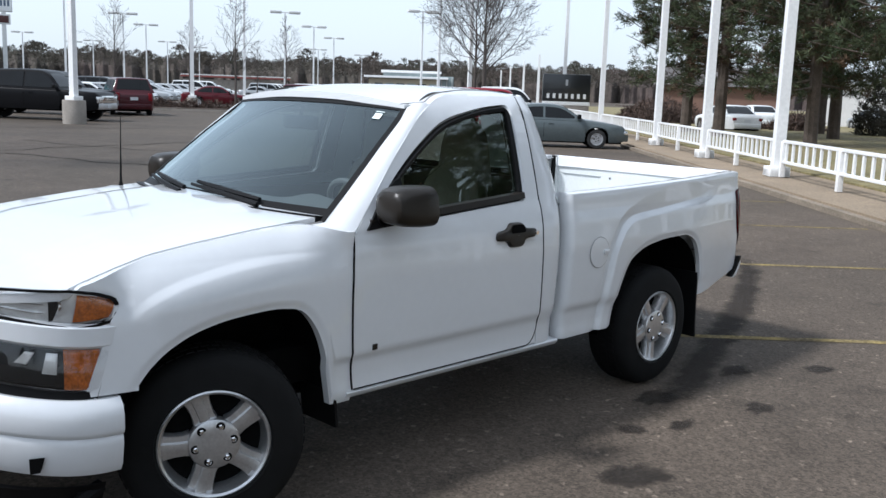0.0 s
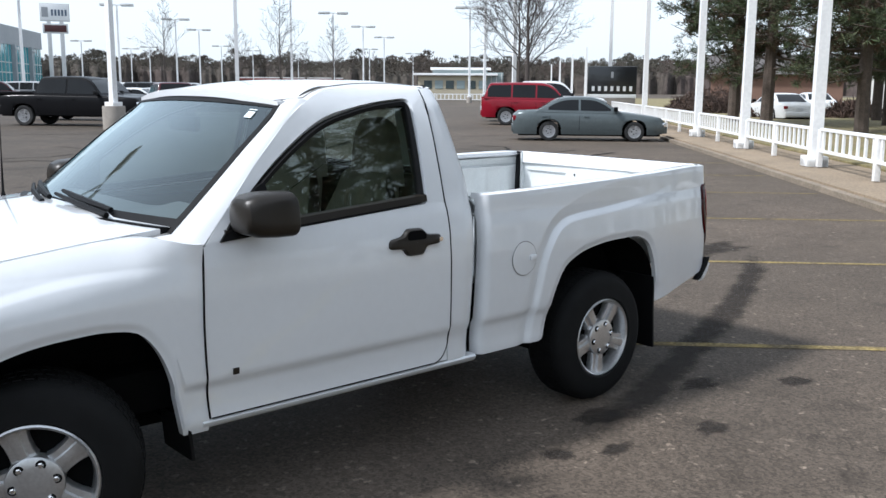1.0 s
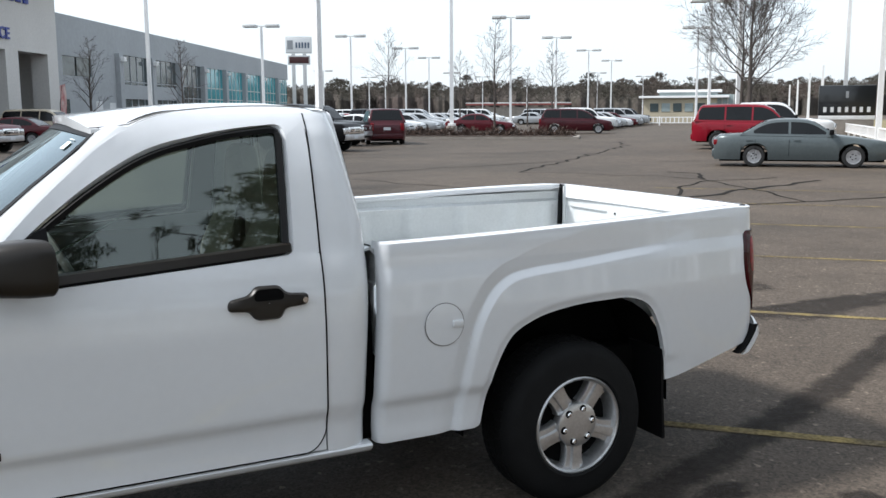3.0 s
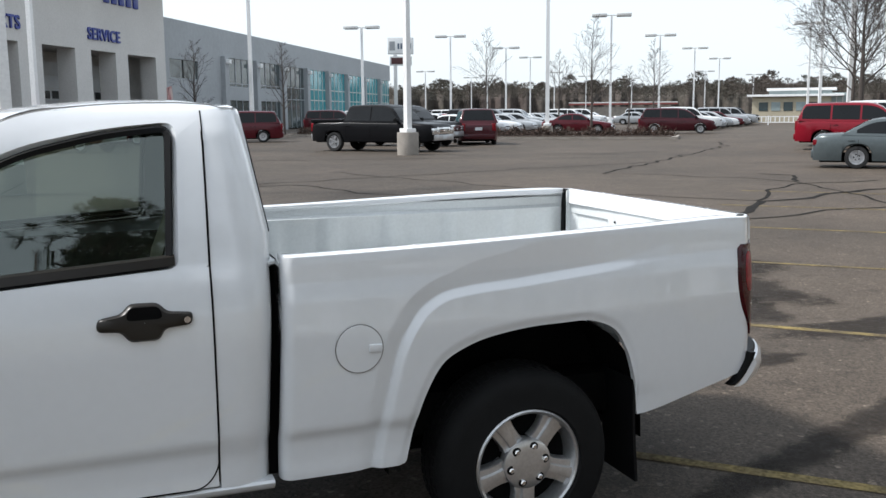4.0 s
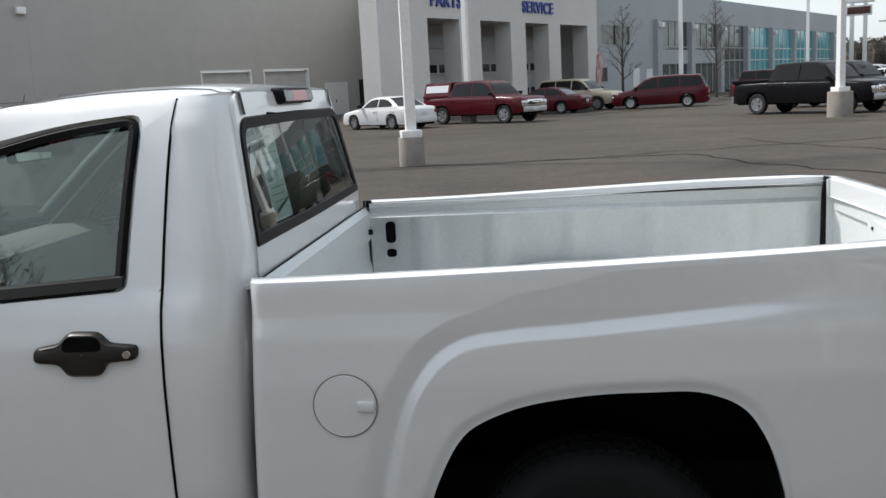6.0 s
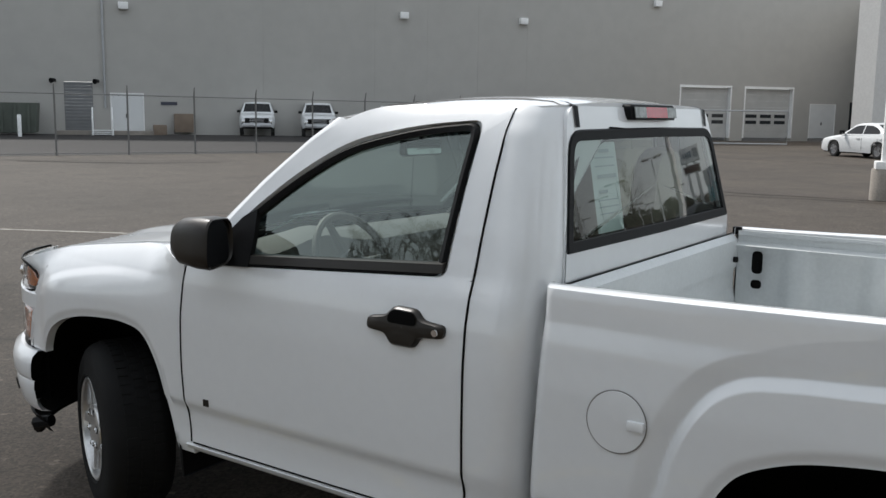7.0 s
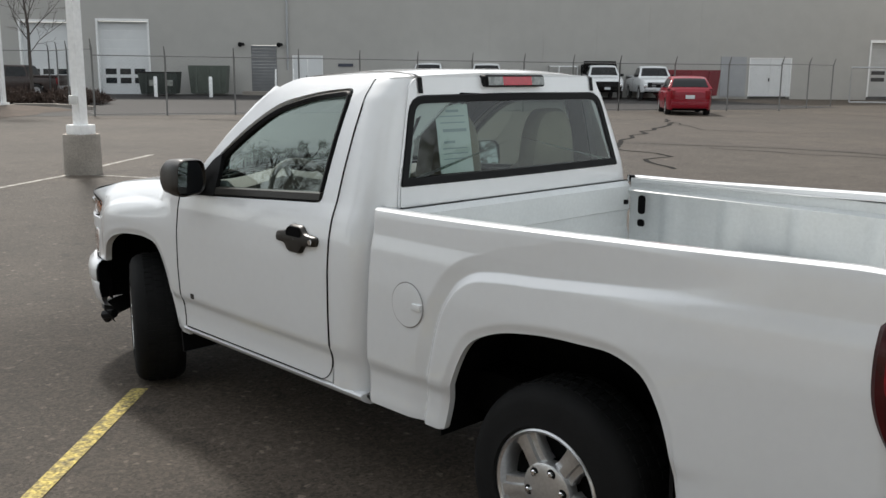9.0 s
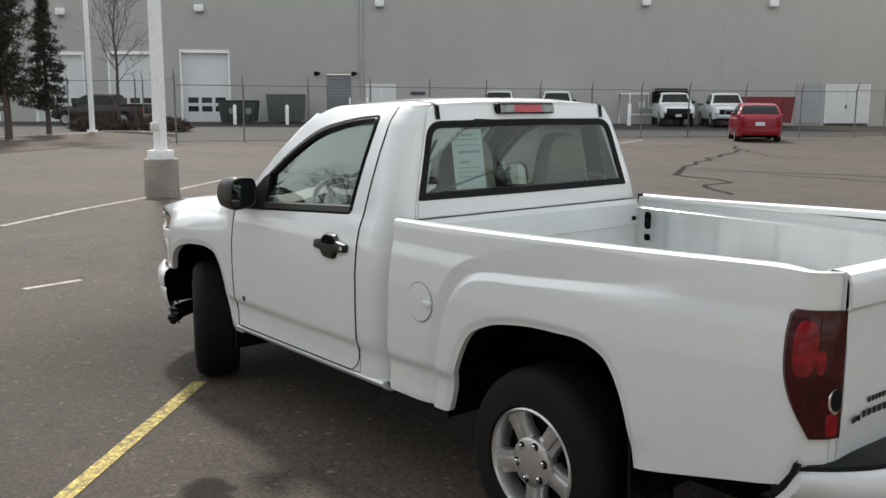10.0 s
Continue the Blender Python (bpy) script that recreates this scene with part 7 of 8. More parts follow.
def bare_tree(x, y, height, seed, label, trunk=0.16, depth=6, group="bare trees", spread_a=0.62):
    """A leafless tree: leader, rising limbs and a crown of fine twigs."""
    rng = random.Random(seed)
    t = thing("bare_tree", label, "tree", group, at=Matrix.Translation((x, y, ground_z(x, y))))
    h0 = height * 0.24
    lead = [Vector((rng.gauss(0, 0.010) * height * f, rng.gauss(0, 0.010) * height * f, lerp(h0, height * 0.96, f))) for f in (0, 0.2, 0.4, 0.6, 0.8, 1)]
    bm = bmesh.new()
    add_tube(bm, [(0, 0, -0.1), (0, 0, h0 * 0.5)] + lead, [trunk * 1.25, trunk, trunk * 0.9, trunk * 0.70, trunk * 0.50, trunk * 0.32, trunk * 0.17, 0.006], 8)
    part("trunk", bm, M["barebark"], t)
    verts, faces = [], []
    n = 26 if depth > 5 else 22
    for i in range(n):
        f = (i + rng.random() * 0.6) / n * 0.96
        k = min(4, int(f * 5))
        a = i * 2.4 + rng.uniform(-0.5, 0.5)
        reach = height * (0.46 if spread_a > 0.6 else 0.34) * (0.55 + 0.45 * math.sin(PI * min(1.0, f * 1.15 + 0.12))) * (1.06 - 0.72 * f)
        rise = 0.55 + (0.35 if spread_a > 0.6 else 0.65) * (1 - abs(2 * f - 0.7)) + 0.4 * f
        limb(verts, faces, lead[k].lerp(lead[k + 1], f * 5 - k), Vector((math.cos(a), math.sin(a), rise)).normalized(), reach * rng.uniform(0.8, 1.1), trunk * (0.36 - 0.26 * f), 3 if depth > 5 else 2, rng, 0.6)
    me = bpy.data.meshes.new("crown")
    me.from_pydata([tuple(p) for p in verts], [], faces)
    me.materials.append(M["barebark"])
    ob = new("crown", me)
    ob.parent = t
    ob["label"] = "bare twigs"
    return t


def tuft(verts, faces, p, d, size, n, rng, wide=0.085):
    """A spray of needle blades round a twig end."""
    for _ in range(n):
        v = (d * 0.55 + Vector((rng.gauss(0, 1), rng.gauss(0, 1), rng.gauss(0.15, 0.8)))).normalized()
        ln = size * rng.uniform(0.6, 1.15)
        s = v.cross(Vector((rng.gauss(0, 1), rng.gauss(0, 1), rng.gauss(0, 1)))).normalized() * size * wide
        o = p + v * size * 0.08
        k = len(verts)
        verts += [o - s * 0.6, o + s * 0.6, o + v * ln * 0.6 + s, o + v * ln]
        faces.append((k, k + 1, k + 2, k + 3))


def pine(seed, height, low, radius, label):
    rng = random.Random(seed)
    t = thing("pine_tree", label, "tree", "pines along the street")
    bm = bmesh.new()
    add_tube(bm, [(0, 0, -0.1), (0.05, 0, height * 0.3), (-0.08, 0.06, height * 0.65), (0, 0, height * 0.97)], [0.26, 0.21, 0.13, 0.03], 9)
    part("trunk", bm, M["bark"], t)
    limbs = bmesh.new()
    gv, gf, bv, bf = [], [], [], []
    n = int(height * 9)
    for i in range(n):
        z = low + (height - low) * (i / n) ** 0.9
        f = (z - low) / (height - low)
        rad = radius * (0.75 + 0.45 * math.sin(min(1.0, f * 2.2) * 1.6)) * (1 - f ** 1.8) + 0.25
        a = rng.uniform(0, math.tau)
        ln = rad * rng.uniform(0.55, 1.1)
        d = Vector((math.cos(a), math.sin(a), rng.uniform(-0.12, 0.35)))
        p0 = Vector((0, 0, z))
        p1 = p0 + d * ln * 0.5 + Vector((0, 0, -0.05 * ln))
        p2 = p0 + d * ln + Vector((0, 0, 0.10 * ln))
        add_tube(limbs, [p0, p1, p2], [0.05 * (1 - f) + 0.018, 0.03, 0.01], 4, caps=False)
        for k in range(int(14 + ln * 14)):
            # bunches sit round a few spots of each limb
            if k % 7 == 0:
                u = rng.uniform(0.25, 1.0)
                hub = (p0.lerp(p1, u * 2) if u < 0.5 else p1.lerp(p2, u * 2 - 1)) + Vector((rng.gauss(0, 0.24), rng.gauss(0, 0.24), rng.gauss(0.05, 0.12))) * (0.6 + 0.4 * ln)
            q = hub + Vector((rng.gauss(0, 0.15), rng.gauss(0, 0.15), rng.gauss(0, 0.10)))
            brown = rng.random() < (0.5 if u < 0.5 else 0.12)
            tuft(bv if brown else gv, bf if brown else gf, q, d, rng.uniform(0.18, 0.31), 13, rng, 0.062)
    part("limb", limbs, M["bark"], t)
    for nm, v, f_, mt in (("needles", gv, gf, M["needles"]), ("brown_needles", bv, bf, M["brownneedles"])):
        me = bpy.data.meshes.new(nm)
        me.from_pydata([tuple(p) for p in v], [], f_)
        me.materials.append(mt)
        ob = new(nm, me)
        ob.parent = t
    return t


pa = pine(3, 13.5, 2.3, 3.6, "tall pine with green and brown needles and bare lower trunk")
pb = pine(8, 12.0, 2.0, 3.2, "pine with drooping needles over the lawn")
pa.matrix_basis = pose(36.4, 20.0, 0.15)
pb.matrix_basis = pose(33.8, 16.9, 0.15)
# pines at negative y are unseen, added to darken the window reflections
for k, (x, y, r, sc) in enumerate(((30.9, 11.7, 70, 0.95), (27.2, 6.6, 200, 1.0), (38.8, 14.2, 130, 1.05), (45.0, 17.5, 20, 0.95), (22.0, 0.5, 310, 0.95), (17.0, -5.0, 40, 1.05), (12.0, -9.5, 150, 0.95), (9.9, -12.4, 80, 1.0), (7.5, -14.5, 250, 1.05), (2.0, -19.5, 100, 1.0), (-5.0, -26.0, 10, 1.05), (35.5, 8.8, 260, 0.8))):
    c = copy_thing(pa if k % 2 else pb, pose(x, y, 0.15, 0, 0, r))
    c.scale = (sc, sc, sc)


def spruce(seed, height, label):
    rng = random.Random(seed)
    t = thing("spruce_tree", label, "tree", "spruces by the fence")
    bm = bmesh.new()
    add_tube(bm, [(0, 0, -0.1), (0, 0, height * 0.5), (0, 0, height)], [0.14, 0.08, 0.015], 7)
    part("trunk", bm, M["bark"], t)
    gv, gf = [], []
    n = int(height * 20)
    for i in range(n):
        f = i / n
        z = 1.45 + (height - 1.45) * f
        a = rng.uniform(0, math.tau)
        clump = 0.72 + 0.75 * noise.noise(Vector((math.cos(a) * 1.3 + seed, math.sin(a) * 1.3, z * 0.8)))
        ln = (height * 0.22) * (1 - f) ** 0.8 * rng.uniform(0.55, 1.0) * clump * (0.75 + 0.25 * smooth(0, 0.18, f)) + 0.14
        d = Vector((math.cos(a), math.sin(a), rng.uniform(-0.30, 0.12)))
        for k in range(int(6 + ln * 14)):
            u = rng.uniform(0.15, 1.0)
            tuft(gv, gf, Vector((0, 0, z)) + d * ln * u + Vector((rng.gauss(0, 0.06), rng.gauss(0, 0.06), rng.gauss(0, 0.06))), d, rng.uniform(0.12, 0.24), 9, rng, 0.10)
    me = bpy.data.meshes.new("needles")
    me.from_pydata([tuple(p) for p in gv], [], gf)
    me.materials.append(M["spruce"])
    ob = new("needles", me)
    ob.parent = t
    return t


sp = spruce(5, 7.2, "dark spruce at the edge of the lot")
sp.matrix_basis = pose(-28.9, 6.7, 0.15)
c = copy_thing(sp, pose(-31.0, 8.65, 0.18, 0, 0, 80))
c.scale = (0.78, 0.78, 0.70)
c = copy_thing(sp, pose(-29.8, 3.6, 0.2, 0, 0, 200))
c.scale = (1.15, 1.15, 1.2)

# bare trees: over the red car, in the islands, by the showroom, by the warehouse
bare_tree(37.4, 33.6, 10.5, 21, "large bare spreading tree beside parked cars", 0.13, 7, spread_a=0.7)
bare_tree(39.6, 36.4, 9.0, 27, "bare tree behind the parked cars", 0.11, 6, spread_a=0.7)
for k, (az, d, h) in enumerate(((23.15, 76, 8.6), (29.5, 60, 7.8), (27.6, 84, 7.2), (33.2, 80, 7.6), (31.8, 95, 6.2), (38.9, 130, 5.5), (36.1, 112, 6.0))):
    x, y = polar(az, d)
    bare_tree(x, y, h, 40 + k, "slender bare tree in a planted island", 0.075, 5, spread_a=0.5)
for k, (az, d, h) in enumerate(((5.7, 64, 6.6), (10.9, 72, 7.2))):
    x, y = polar(az, d)
    bare_tree(x, y, h, 60 + k, "bare young tree before the showroom", 0.10, 5, spread_a=0.5)
bare_tree(-39.0, 14.3, 8.2, 71, "bare forked tree before the loading doors", 0.08, 5, spread_a=0.4)
bare_tree(57.0, 17.0, 6.0, 75, "bare street tree across the road", 0.14, 5)
# trees behind the lot, mirrored in the truck glass
bare_tree(4.5, -21.0, 11.0, 77, "bare spreading tree on the lawn", 0.2, 6)
bare_tree(-11.0, -17.0, 10.0, 79, "bare spreading tree on the lawn edge", 0.2, 6)
bare_tree(-23.6, -16.4, 11.5, 83, "tall bare tree behind the lot", 0.2, 6, spread_a=0.55)
c = copy_thing(pa, pose(-38.9, -18.5, 0, 0, 0, 40))
c.scale = (1.1, 1.1, 1.05)


def shrub_mass(name, spots, mat, label, seed, size=0.3, dens=90):
    """Low planting: many small blades, no countable plants."""
    rng = random.Random(seed)
    v, f = [], []
    for x, y, rx, ry, h in spots:
        g = ground_z(x, y)
        for _ in range(dens):
            a, r = rng.uniform(0, math.tau), math.sqrt(rng.random())
            p = Vector((x + rx * r * math.cos(a), y + ry * r * math.sin(a), g + 0.05 + h * rng.random() * math.sqrt(max(0.05, 1 - r * r))))
            tuft(v, f, p, Vector((0, 0, 1)), size, 7, rng)
    me = bpy.data.meshes.new(name)
    me.from_pydata([tuple(p) for p in v], [], f)
    me.materials.append(mat)
    return tagged(new(name, me), label, "shrubs", kind="stuff")


def island(name, pts, label):
    solo(name, slab(pts, -0.1, 0.14 + max(0, ground_z(*pts[0]))), M["concrete"], label, "kerb", "structure", smooth=False)
    c = (sum(p[0] for p in pts) / len(pts), sum(p[1] for p in pts) / len(pts))
    solo("mulch_bed", slab([(lerp(p[0], c[0], 0.06), lerp(p[1], c[1], 0.06)) for p in pts], -0.1, 0.17 + max(0, ground_z(*pts[0]))), M["mulch"], "brown mulch bed in the island", "planting bed", "structure", smooth=False)


island("island_1", [(22.5, 47.2), (31.6, 40.6), (33.8, 43.6), (24.5, 50.6)], "long planted island with a concrete kerb")
shrub_mass("island_shrubs", [(lerp(23.6, 32.4, (i + 0.5) / 8), lerp(48.8, 42.2, (i + 0.5) / 8), 0.8, 0.8, 0.55) for i in range(8)], M["shrub"], "low clipped brown shrubs in the island", 11)
litter = []
for v in range(9):
    row = []
    for u in range(25):
        a, b = Vector((-17.5, -1.5)).lerp(Vector((-28.8, 12.0)), u / 24), Vector((-26.5, -1.0)).lerp(Vector((-32.6, 11.2)), u / 24)
        p = a.lerp(b, v / 8) + Vector((1, 0)) * (0.9 * noise.noise(Vector((u * 0.5, 3.3, 0))) if v == 0 else 0)
        row.append(Vector((p.x, p.y, ground_z(p.x, p.y) + 0.012 + 0.05 * smooth(0, 3, v))))
    litter.append(row)
solo("mulch_bed", sheet(litter), M["mulch"], "brown leaf litter and mulch under the spruces", "planting bed", "structure")
kerb_line = [(-26.5, -1.0), (-29.3, 6.2), (-32.6, 11.2), (-31.6, 12.4), (-28.8, 12.6)]
for a, b in zip(kerb_line, kerb_line[1:]):
    d = Vector((b[0] - a[0], b[1] - a[1], 0))
    m = Vector(((a[0] + b[0]) / 2, (a[1] + b[1]) / 2, ground_z(*a) + 0.03))
    solo("island_kerb", box(m, (d.length + 0.1, 0.16, 0.16), 0.03, pose(0, 0, 0, 0, 0, math.degrees(math.atan2(d.y, d.x)))), M["concrete"], "low concrete kerb behind the mulch bed", "kerb", "structure", smooth=False)
shrub_mass("island_shrubs", [(-35.0, 12.0, 1.5, 1.2, 0.5), (-33.6, 13.9, 1.7, 1.3, 0.5)], M["shrub"], "low brown planting by the fence", 12, dens=420)
island("island_3", [(14.5, 62.5), (24, 56.0), (25.3, 58.0), (15.8, 64.5)], "planted island before the showroom")
shrub_mass("island_shrubs", [(lerp(15.5, 24.3, (i + 0.5) / 7), lerp(63.2, 57.3, (i + 0.5) / 7), 0.9, 0.9, 0.5) for i in range(7)], M["shrub"], "low brown shrubs before the showroom", 13)
shrub_mass("street_hedge", [(50.5, 30.0, 2.2, 2.2, 1.0), (54.5, 33.5, 2.4, 2.4, 1.2), (46.0, 22.8, 2.4, 1.4, 0.9), (49.0, 20.6, 2.2, 1.4, 0.9), (60, 36, 3, 3, 1.6)], M["shrub"], "brown winter shrubs beyond the lawn", 14, 0.4, 420)
shrub_mass("cedar_bush", [(47.0, 15.2, 1.3, 1.3, 3.6)], M["spruce"], "dense dark cedar bush", 15, 0.35, 700)


def woods(seed, az0, az1, dist, height, label, n, ex=1.78, ey=-2.66):
    """A far belt of trees: crowns of many clumps."""
    rng = random.Random(seed)
    v, f = [], []
    for i in range(n):
        az = lerp(az0, az1, (i + rng.random()) / n)
        d = dist * rng.uniform(0.93, 1.12)
        x, y = polar(az, d, ex, ey)
        conif = rng.random() < 0.10
        h = height * rng.uniform(0.86, 1.08) * (1 + 0.16 * noise.noise(Vector((az * 0.35, seed, 0)))) * (1.16 if conif else 1.0)
        w = rng.uniform(2.0, 3.0) * (1.3 if conif else 1.0)
        for k in range(110 if conif else 64):
            u = 0.5 + 0.5 * math.sqrt(rng.random())
            r = w * math.sqrt(max(0.03, 1 - ((u - 0.5) / 0.5) ** 2))
            p = Vector((x + rng.uniform(-1, 1) * r, y + rng.uniform(-1, 1) * r, 0.2 + h * u))
            tuft(v, f, p, Vector((0, 0, 1)), rng.uniform(0.35, 0.7), 8, rng, 0.16 if conif else 0.10)
    me = bpy.data.meshes.new("far_woods")
    # wider blades read as foliage at this distance
    me.from_pydata([tuple(p) for p in v], [], [q for q in f])
    me.materials.append(M["crowns"])
    return tagged(new("far_woods", me), label, "woods", kind="stuff")


def woods_wall(az0, az1, dist, height, seed):
    """The dense lower body of the far woods, with a ragged top."""
    rows = [[], [], []]
    n = int((az1 - az0) * 24)
    for i in range(n + 1):
        az = lerp(az0, az1, i / n)
        h = height * (0.97 + 0.16 * noise.noise(Vector((az * 0.35, 31, 0))) + 0.06 * noise.noise(Vector((az * 3, seed, 1))) + 0.05 * noise.noise(Vector((az * 11, seed, 1))))
        for r, (dd, z) in zip(rows, ((0, -0.2), (3, h * 0.6), (8, h))):
            x, y = polar(az, dist + dd + 6 * noise.noise(Vector((az * 2, 5, seed))))
            r.append(Vector((x, y, z)))
    return solo("far_woods", sheet(rows), M["woods"], "far belt of bare and evergreen trees", "woods", "stuff", smooth=False)


woods_wall(10, 84, 262, 8.4, 1)
woods(31, 10, 84, 252, 8.4, "far belt of bare and evergreen trees", 520)
woods(32, 36, 60, 190, 6.4, "evergreen clump behind the pavilion", 60)


# ---- parked vehicles ----
M["carglass"] = material("dark_car_glass", (0.008, 0.009, 0.010), 0.08, vary=0.4, scale=1.1, coat=0.0, spec=0.25)
M["cartyre"] = material("car_tyre", (0.014, 0.014, 0.014), 0.8, vary=0.3, scale=8)
M["wheelsilver"] = material("silver_wheel", (0.52, 0.52, 0.53), 0.35, metal=0.7, vary=0.15, scale=6)
M["platewhite"] = material("plain_plate", (0.6, 0.62, 0.64), 0.6, vary=0.1, scale=20)
PAINTS = {}


def car_paint(key, color, metal=0.0):
    if key not in PAINTS:
        PAINTS[key] = material(key + "_car_paint", color, 0.30, metal=metal, vary=0.10, scale=0.9, fine=0.04, fine_scale=14, coat=0.05 if max(color) < 0.02 else 0.35, spec=0.06 if max(color) < 0.02 else 0.18)
    return PAINTS[key]


SPECS = {
    # length, width, height, wheelbase, front overhang, wheel radius, sill, nose top, cowl (back from nose, height), roof start, roof end, rear glass foot (back, height), tail height, kind
    "sedan": dict(L=4.83, W=1.79, H=1.43, wb=2.72, fo=0.98, r=0.32, sill=0.22, nose=0.70, cowl=(1.42, 0.93), r0=2.15, r1=3.35, back=(4.10, 0.97), tail=0.93),
    "hatch": dict(L=4.05, W=1.72, H=1.48, wb=2.49, fo=0.80, r=0.31, sill=0.22, nose=0.72, cowl=(1.02, 0.96), r0=1.85, r1=3.45, back=(3.92, 1.02), tail=0.98),
    "suv": dict(L=4.90, W=1.83, H=1.83, wb=2.94, fo=0.92, r=0.37, sill=0.34, nose=0.96, cowl=(1.35, 1.13), r0=1.95, r1=4.60, back=(4.82, 1.18), tail=1.15),
    "minivan": dict(L=5.05, W=1.92, H=1.75, wb=3.03, fo=0.98, r=0.33, sill=0.24, nose=0.80, cowl=(1.05, 1.02), r0=1.95, r1=4.65, back=(4.95, 1.10), tail=1.06),
    "pickup": dict(L=5.85, W=2.00, H=1.93, wb=3.68, fo=0.97, r=0.40, sill=0.42, nose=1.08, cowl=(1.50, 1.20), r0=2.05, r1=3.45, back=(3.72, 1.24), tail=1.20, bed=True),
    "crew": dict(L=5.85, W=2.00, H=1.93, wb=3.68, fo=0.97, r=0.40, sill=0.42, nose=1.08, cowl=(1.45, 1.20), r0=2.00, r1=3.95, back=(4.18, 1.24), tail=1.20, bed=True),
    "truck": dict(L=5.9, W=2.03, H=2.0, wb=3.6, fo=1.0, r=0.41, sill=0.48, nose=1.16, cowl=(1.40, 1.32), r0=1.90, r1=2.95, back=(3.15, 1.36), tail=1.22, bed=True),
}


def vehicle(name, kind, paint, label, at, category="car", group="parked cars", topper=False, detail=True, lower=None, dark_glass=True, flatbed=False, grille="bars"):
    """A parked vehicle. Local x runs forwards, y to its left; the origin lies on the ground in the middle."""
    s = SPECS[kind]
    L, hw, H, r = s["L"], s["W"] / 2, s["H"], s["r"]
    car = thing(name, label, category, group, at=at)
    fx = L / 2                      # nose
    ax_f, ax_r = fx - s["fo"], fx - s["fo"] - s["wb"]
    cowl_x, cowl_z = fx - s["cowl"][0], s["cowl"][1]
    back_x, back_z = fx - s["back"][0], s["back"][1]
    r0x, r1x = fx - s["r0"], fx - s["r1"]
    bed = s.get("bed", False)

    def low(x):
        z = s["sill"]
        for ax in (ax_f, ax_r):
            d = abs(x - ax) / (r * 1.22)
            if d < 1:
                z = max(z, r + r * 1.12 * (1 - d ** 2.4) ** (1 / 2.4))
        if x > fx - 0.25:
            z += 0.06 * (x - fx + 0.25) / 0.25
        return z

    def top(x):
        if x >= cowl_x:
            u = (fx - x) / (fx - cowl_x)
            return lerp(s["nose"], cowl_z, min(1, u) ** 0.7)
        if x >= back_x:
            return lerp(cowl_z, back_z, (cowl_x - x) / (cowl_x - back_x))
        return lerp(back_z, s["tail"], (back_x - x) / max(0.05, back_x + L / 2))

    def half(x):
        e = max(0.0, (abs(x) - (L / 2 - 0.55)) / 0.55)
        return hw * (1 - 0.16 * e ** 2.2)

    xs = sorted(set([fx, fx - 0.04, fx - 0.12, fx - 0.3, -fx, -fx + 0.04, -fx + 0.12, -fx + 0.3, cowl_x, back_x] + [ax + r * 1.22 * k for ax in (ax_f, ax_r) for k in (-1.01, -0.98, -0.9, -0.7, -0.4, 0, 0.4, 0.7, 0.9, 0.98, 1.01)] + [lerp(-fx, fx, i / 12) for i in range(13)]), reverse=True)
    rows = []
    for x in xs:
        w, zl, zt = half(x), low(x), top(x)
        e = smooth(L / 2 - 0.10, L / 2, abs(x))
        zt2 = zt - 0.10 * e
        zm = lerp(s["sill"], zt, 0.62)
        halfsec = [(0.955, zl), (0.985, max(zl + 0.015, lerp(s["sill"], zt, 0.18))), (1.0, max(zl + 0.03, lerp(s["sill"], zt, 0.38))), (1.0, max(zl + 0.04, zm)), (0.992, max(zl + 0.05, zt2 - 0.17)),
                   (0.975, max(zl + 0.06, zt2 - 0.085)), (0.945, max(zl + 0.07, zt2 - 0.03)), (0.89, max(zl + 0.075, zt2 - 0.002)), (0.78, zt2 + 0.010), (0.5, zt2 + 0.020), (0.0, zt2 + 0.026)]
        rows.append([Vector((x, -w * f, z)) for f, z in halfsec] + [Vector((x, w * f, z)) for f, z in halfsec[-2::-1]])
    # domed nose and tail
    for ends, sg in ((rows[0], 1), (rows[-1], -1)):
        mz = lerp(s["sill"], s["nose"] if sg > 0 else s["tail"], 0.5)
        for k, (f, dx) in enumerate(((0.965, 0.02), (0.88, 0.032))):
            r_ = [Vector((p.x + sg * dx, p.y * f, lerp(mz, p.z, f))) for p in ends]
            rows.insert(0, r_) if sg > 0 else rows.append(r_)
    bm = bmesh.new()
    vs = add_sheet(bm, rows)
    bm.faces.new(vs[0])
    bm.faces.new(vs[-1][::-1])
    part("body", bm, paint, car)
    part("underside", box((0, 0, s["sill"] + 0.06), (L * 0.94, s["W"] * 0.80, 0.22), 0.02), M["under"], car, smooth=False)
    if lower:
        for sg in (-1, 1):
            part("lower_trim", box(((ax_f + ax_r) / 2, sg * (hw + 0.004), s["sill"] + 0.12), (s["wb"] - 2.5 * r, 0.03, 0.2), 0.01), lower, car, smooth=False)
    if bed:
        zb = top(back_x - 0.3)
        x0, x1 = back_x - 0.12, -fx + 0.08
        # near-black sheet over the closed body stands for the bed's shaded inside
        part("bed_shade_sheet", sheet([[Vector((x, y, z)) for x in (x0, x1)] for y, z in ((-hw * 0.82, zb + 0.024), (-hw * 0.80, zb + 0.026), (0, zb + 0.034), (hw * 0.80, zb + 0.026), (hw * 0.82, zb + 0.024))]), M["under"], car, "near-black sheet for the shade in the bed")
        for sg in (-1, 1):
            part("bed_rail", box(((x0 + x1) / 2, sg * hw * 0.90, zb + 0.045), (x0 - x1 + 0.1, 0.13, 0.10), 0.02), paint, car)
        part("tailgate", box((-fx + 0.03, 0, zb - 0.20), (0.09, s["W"] * 0.84, 0.52), 0.02), paint, car)
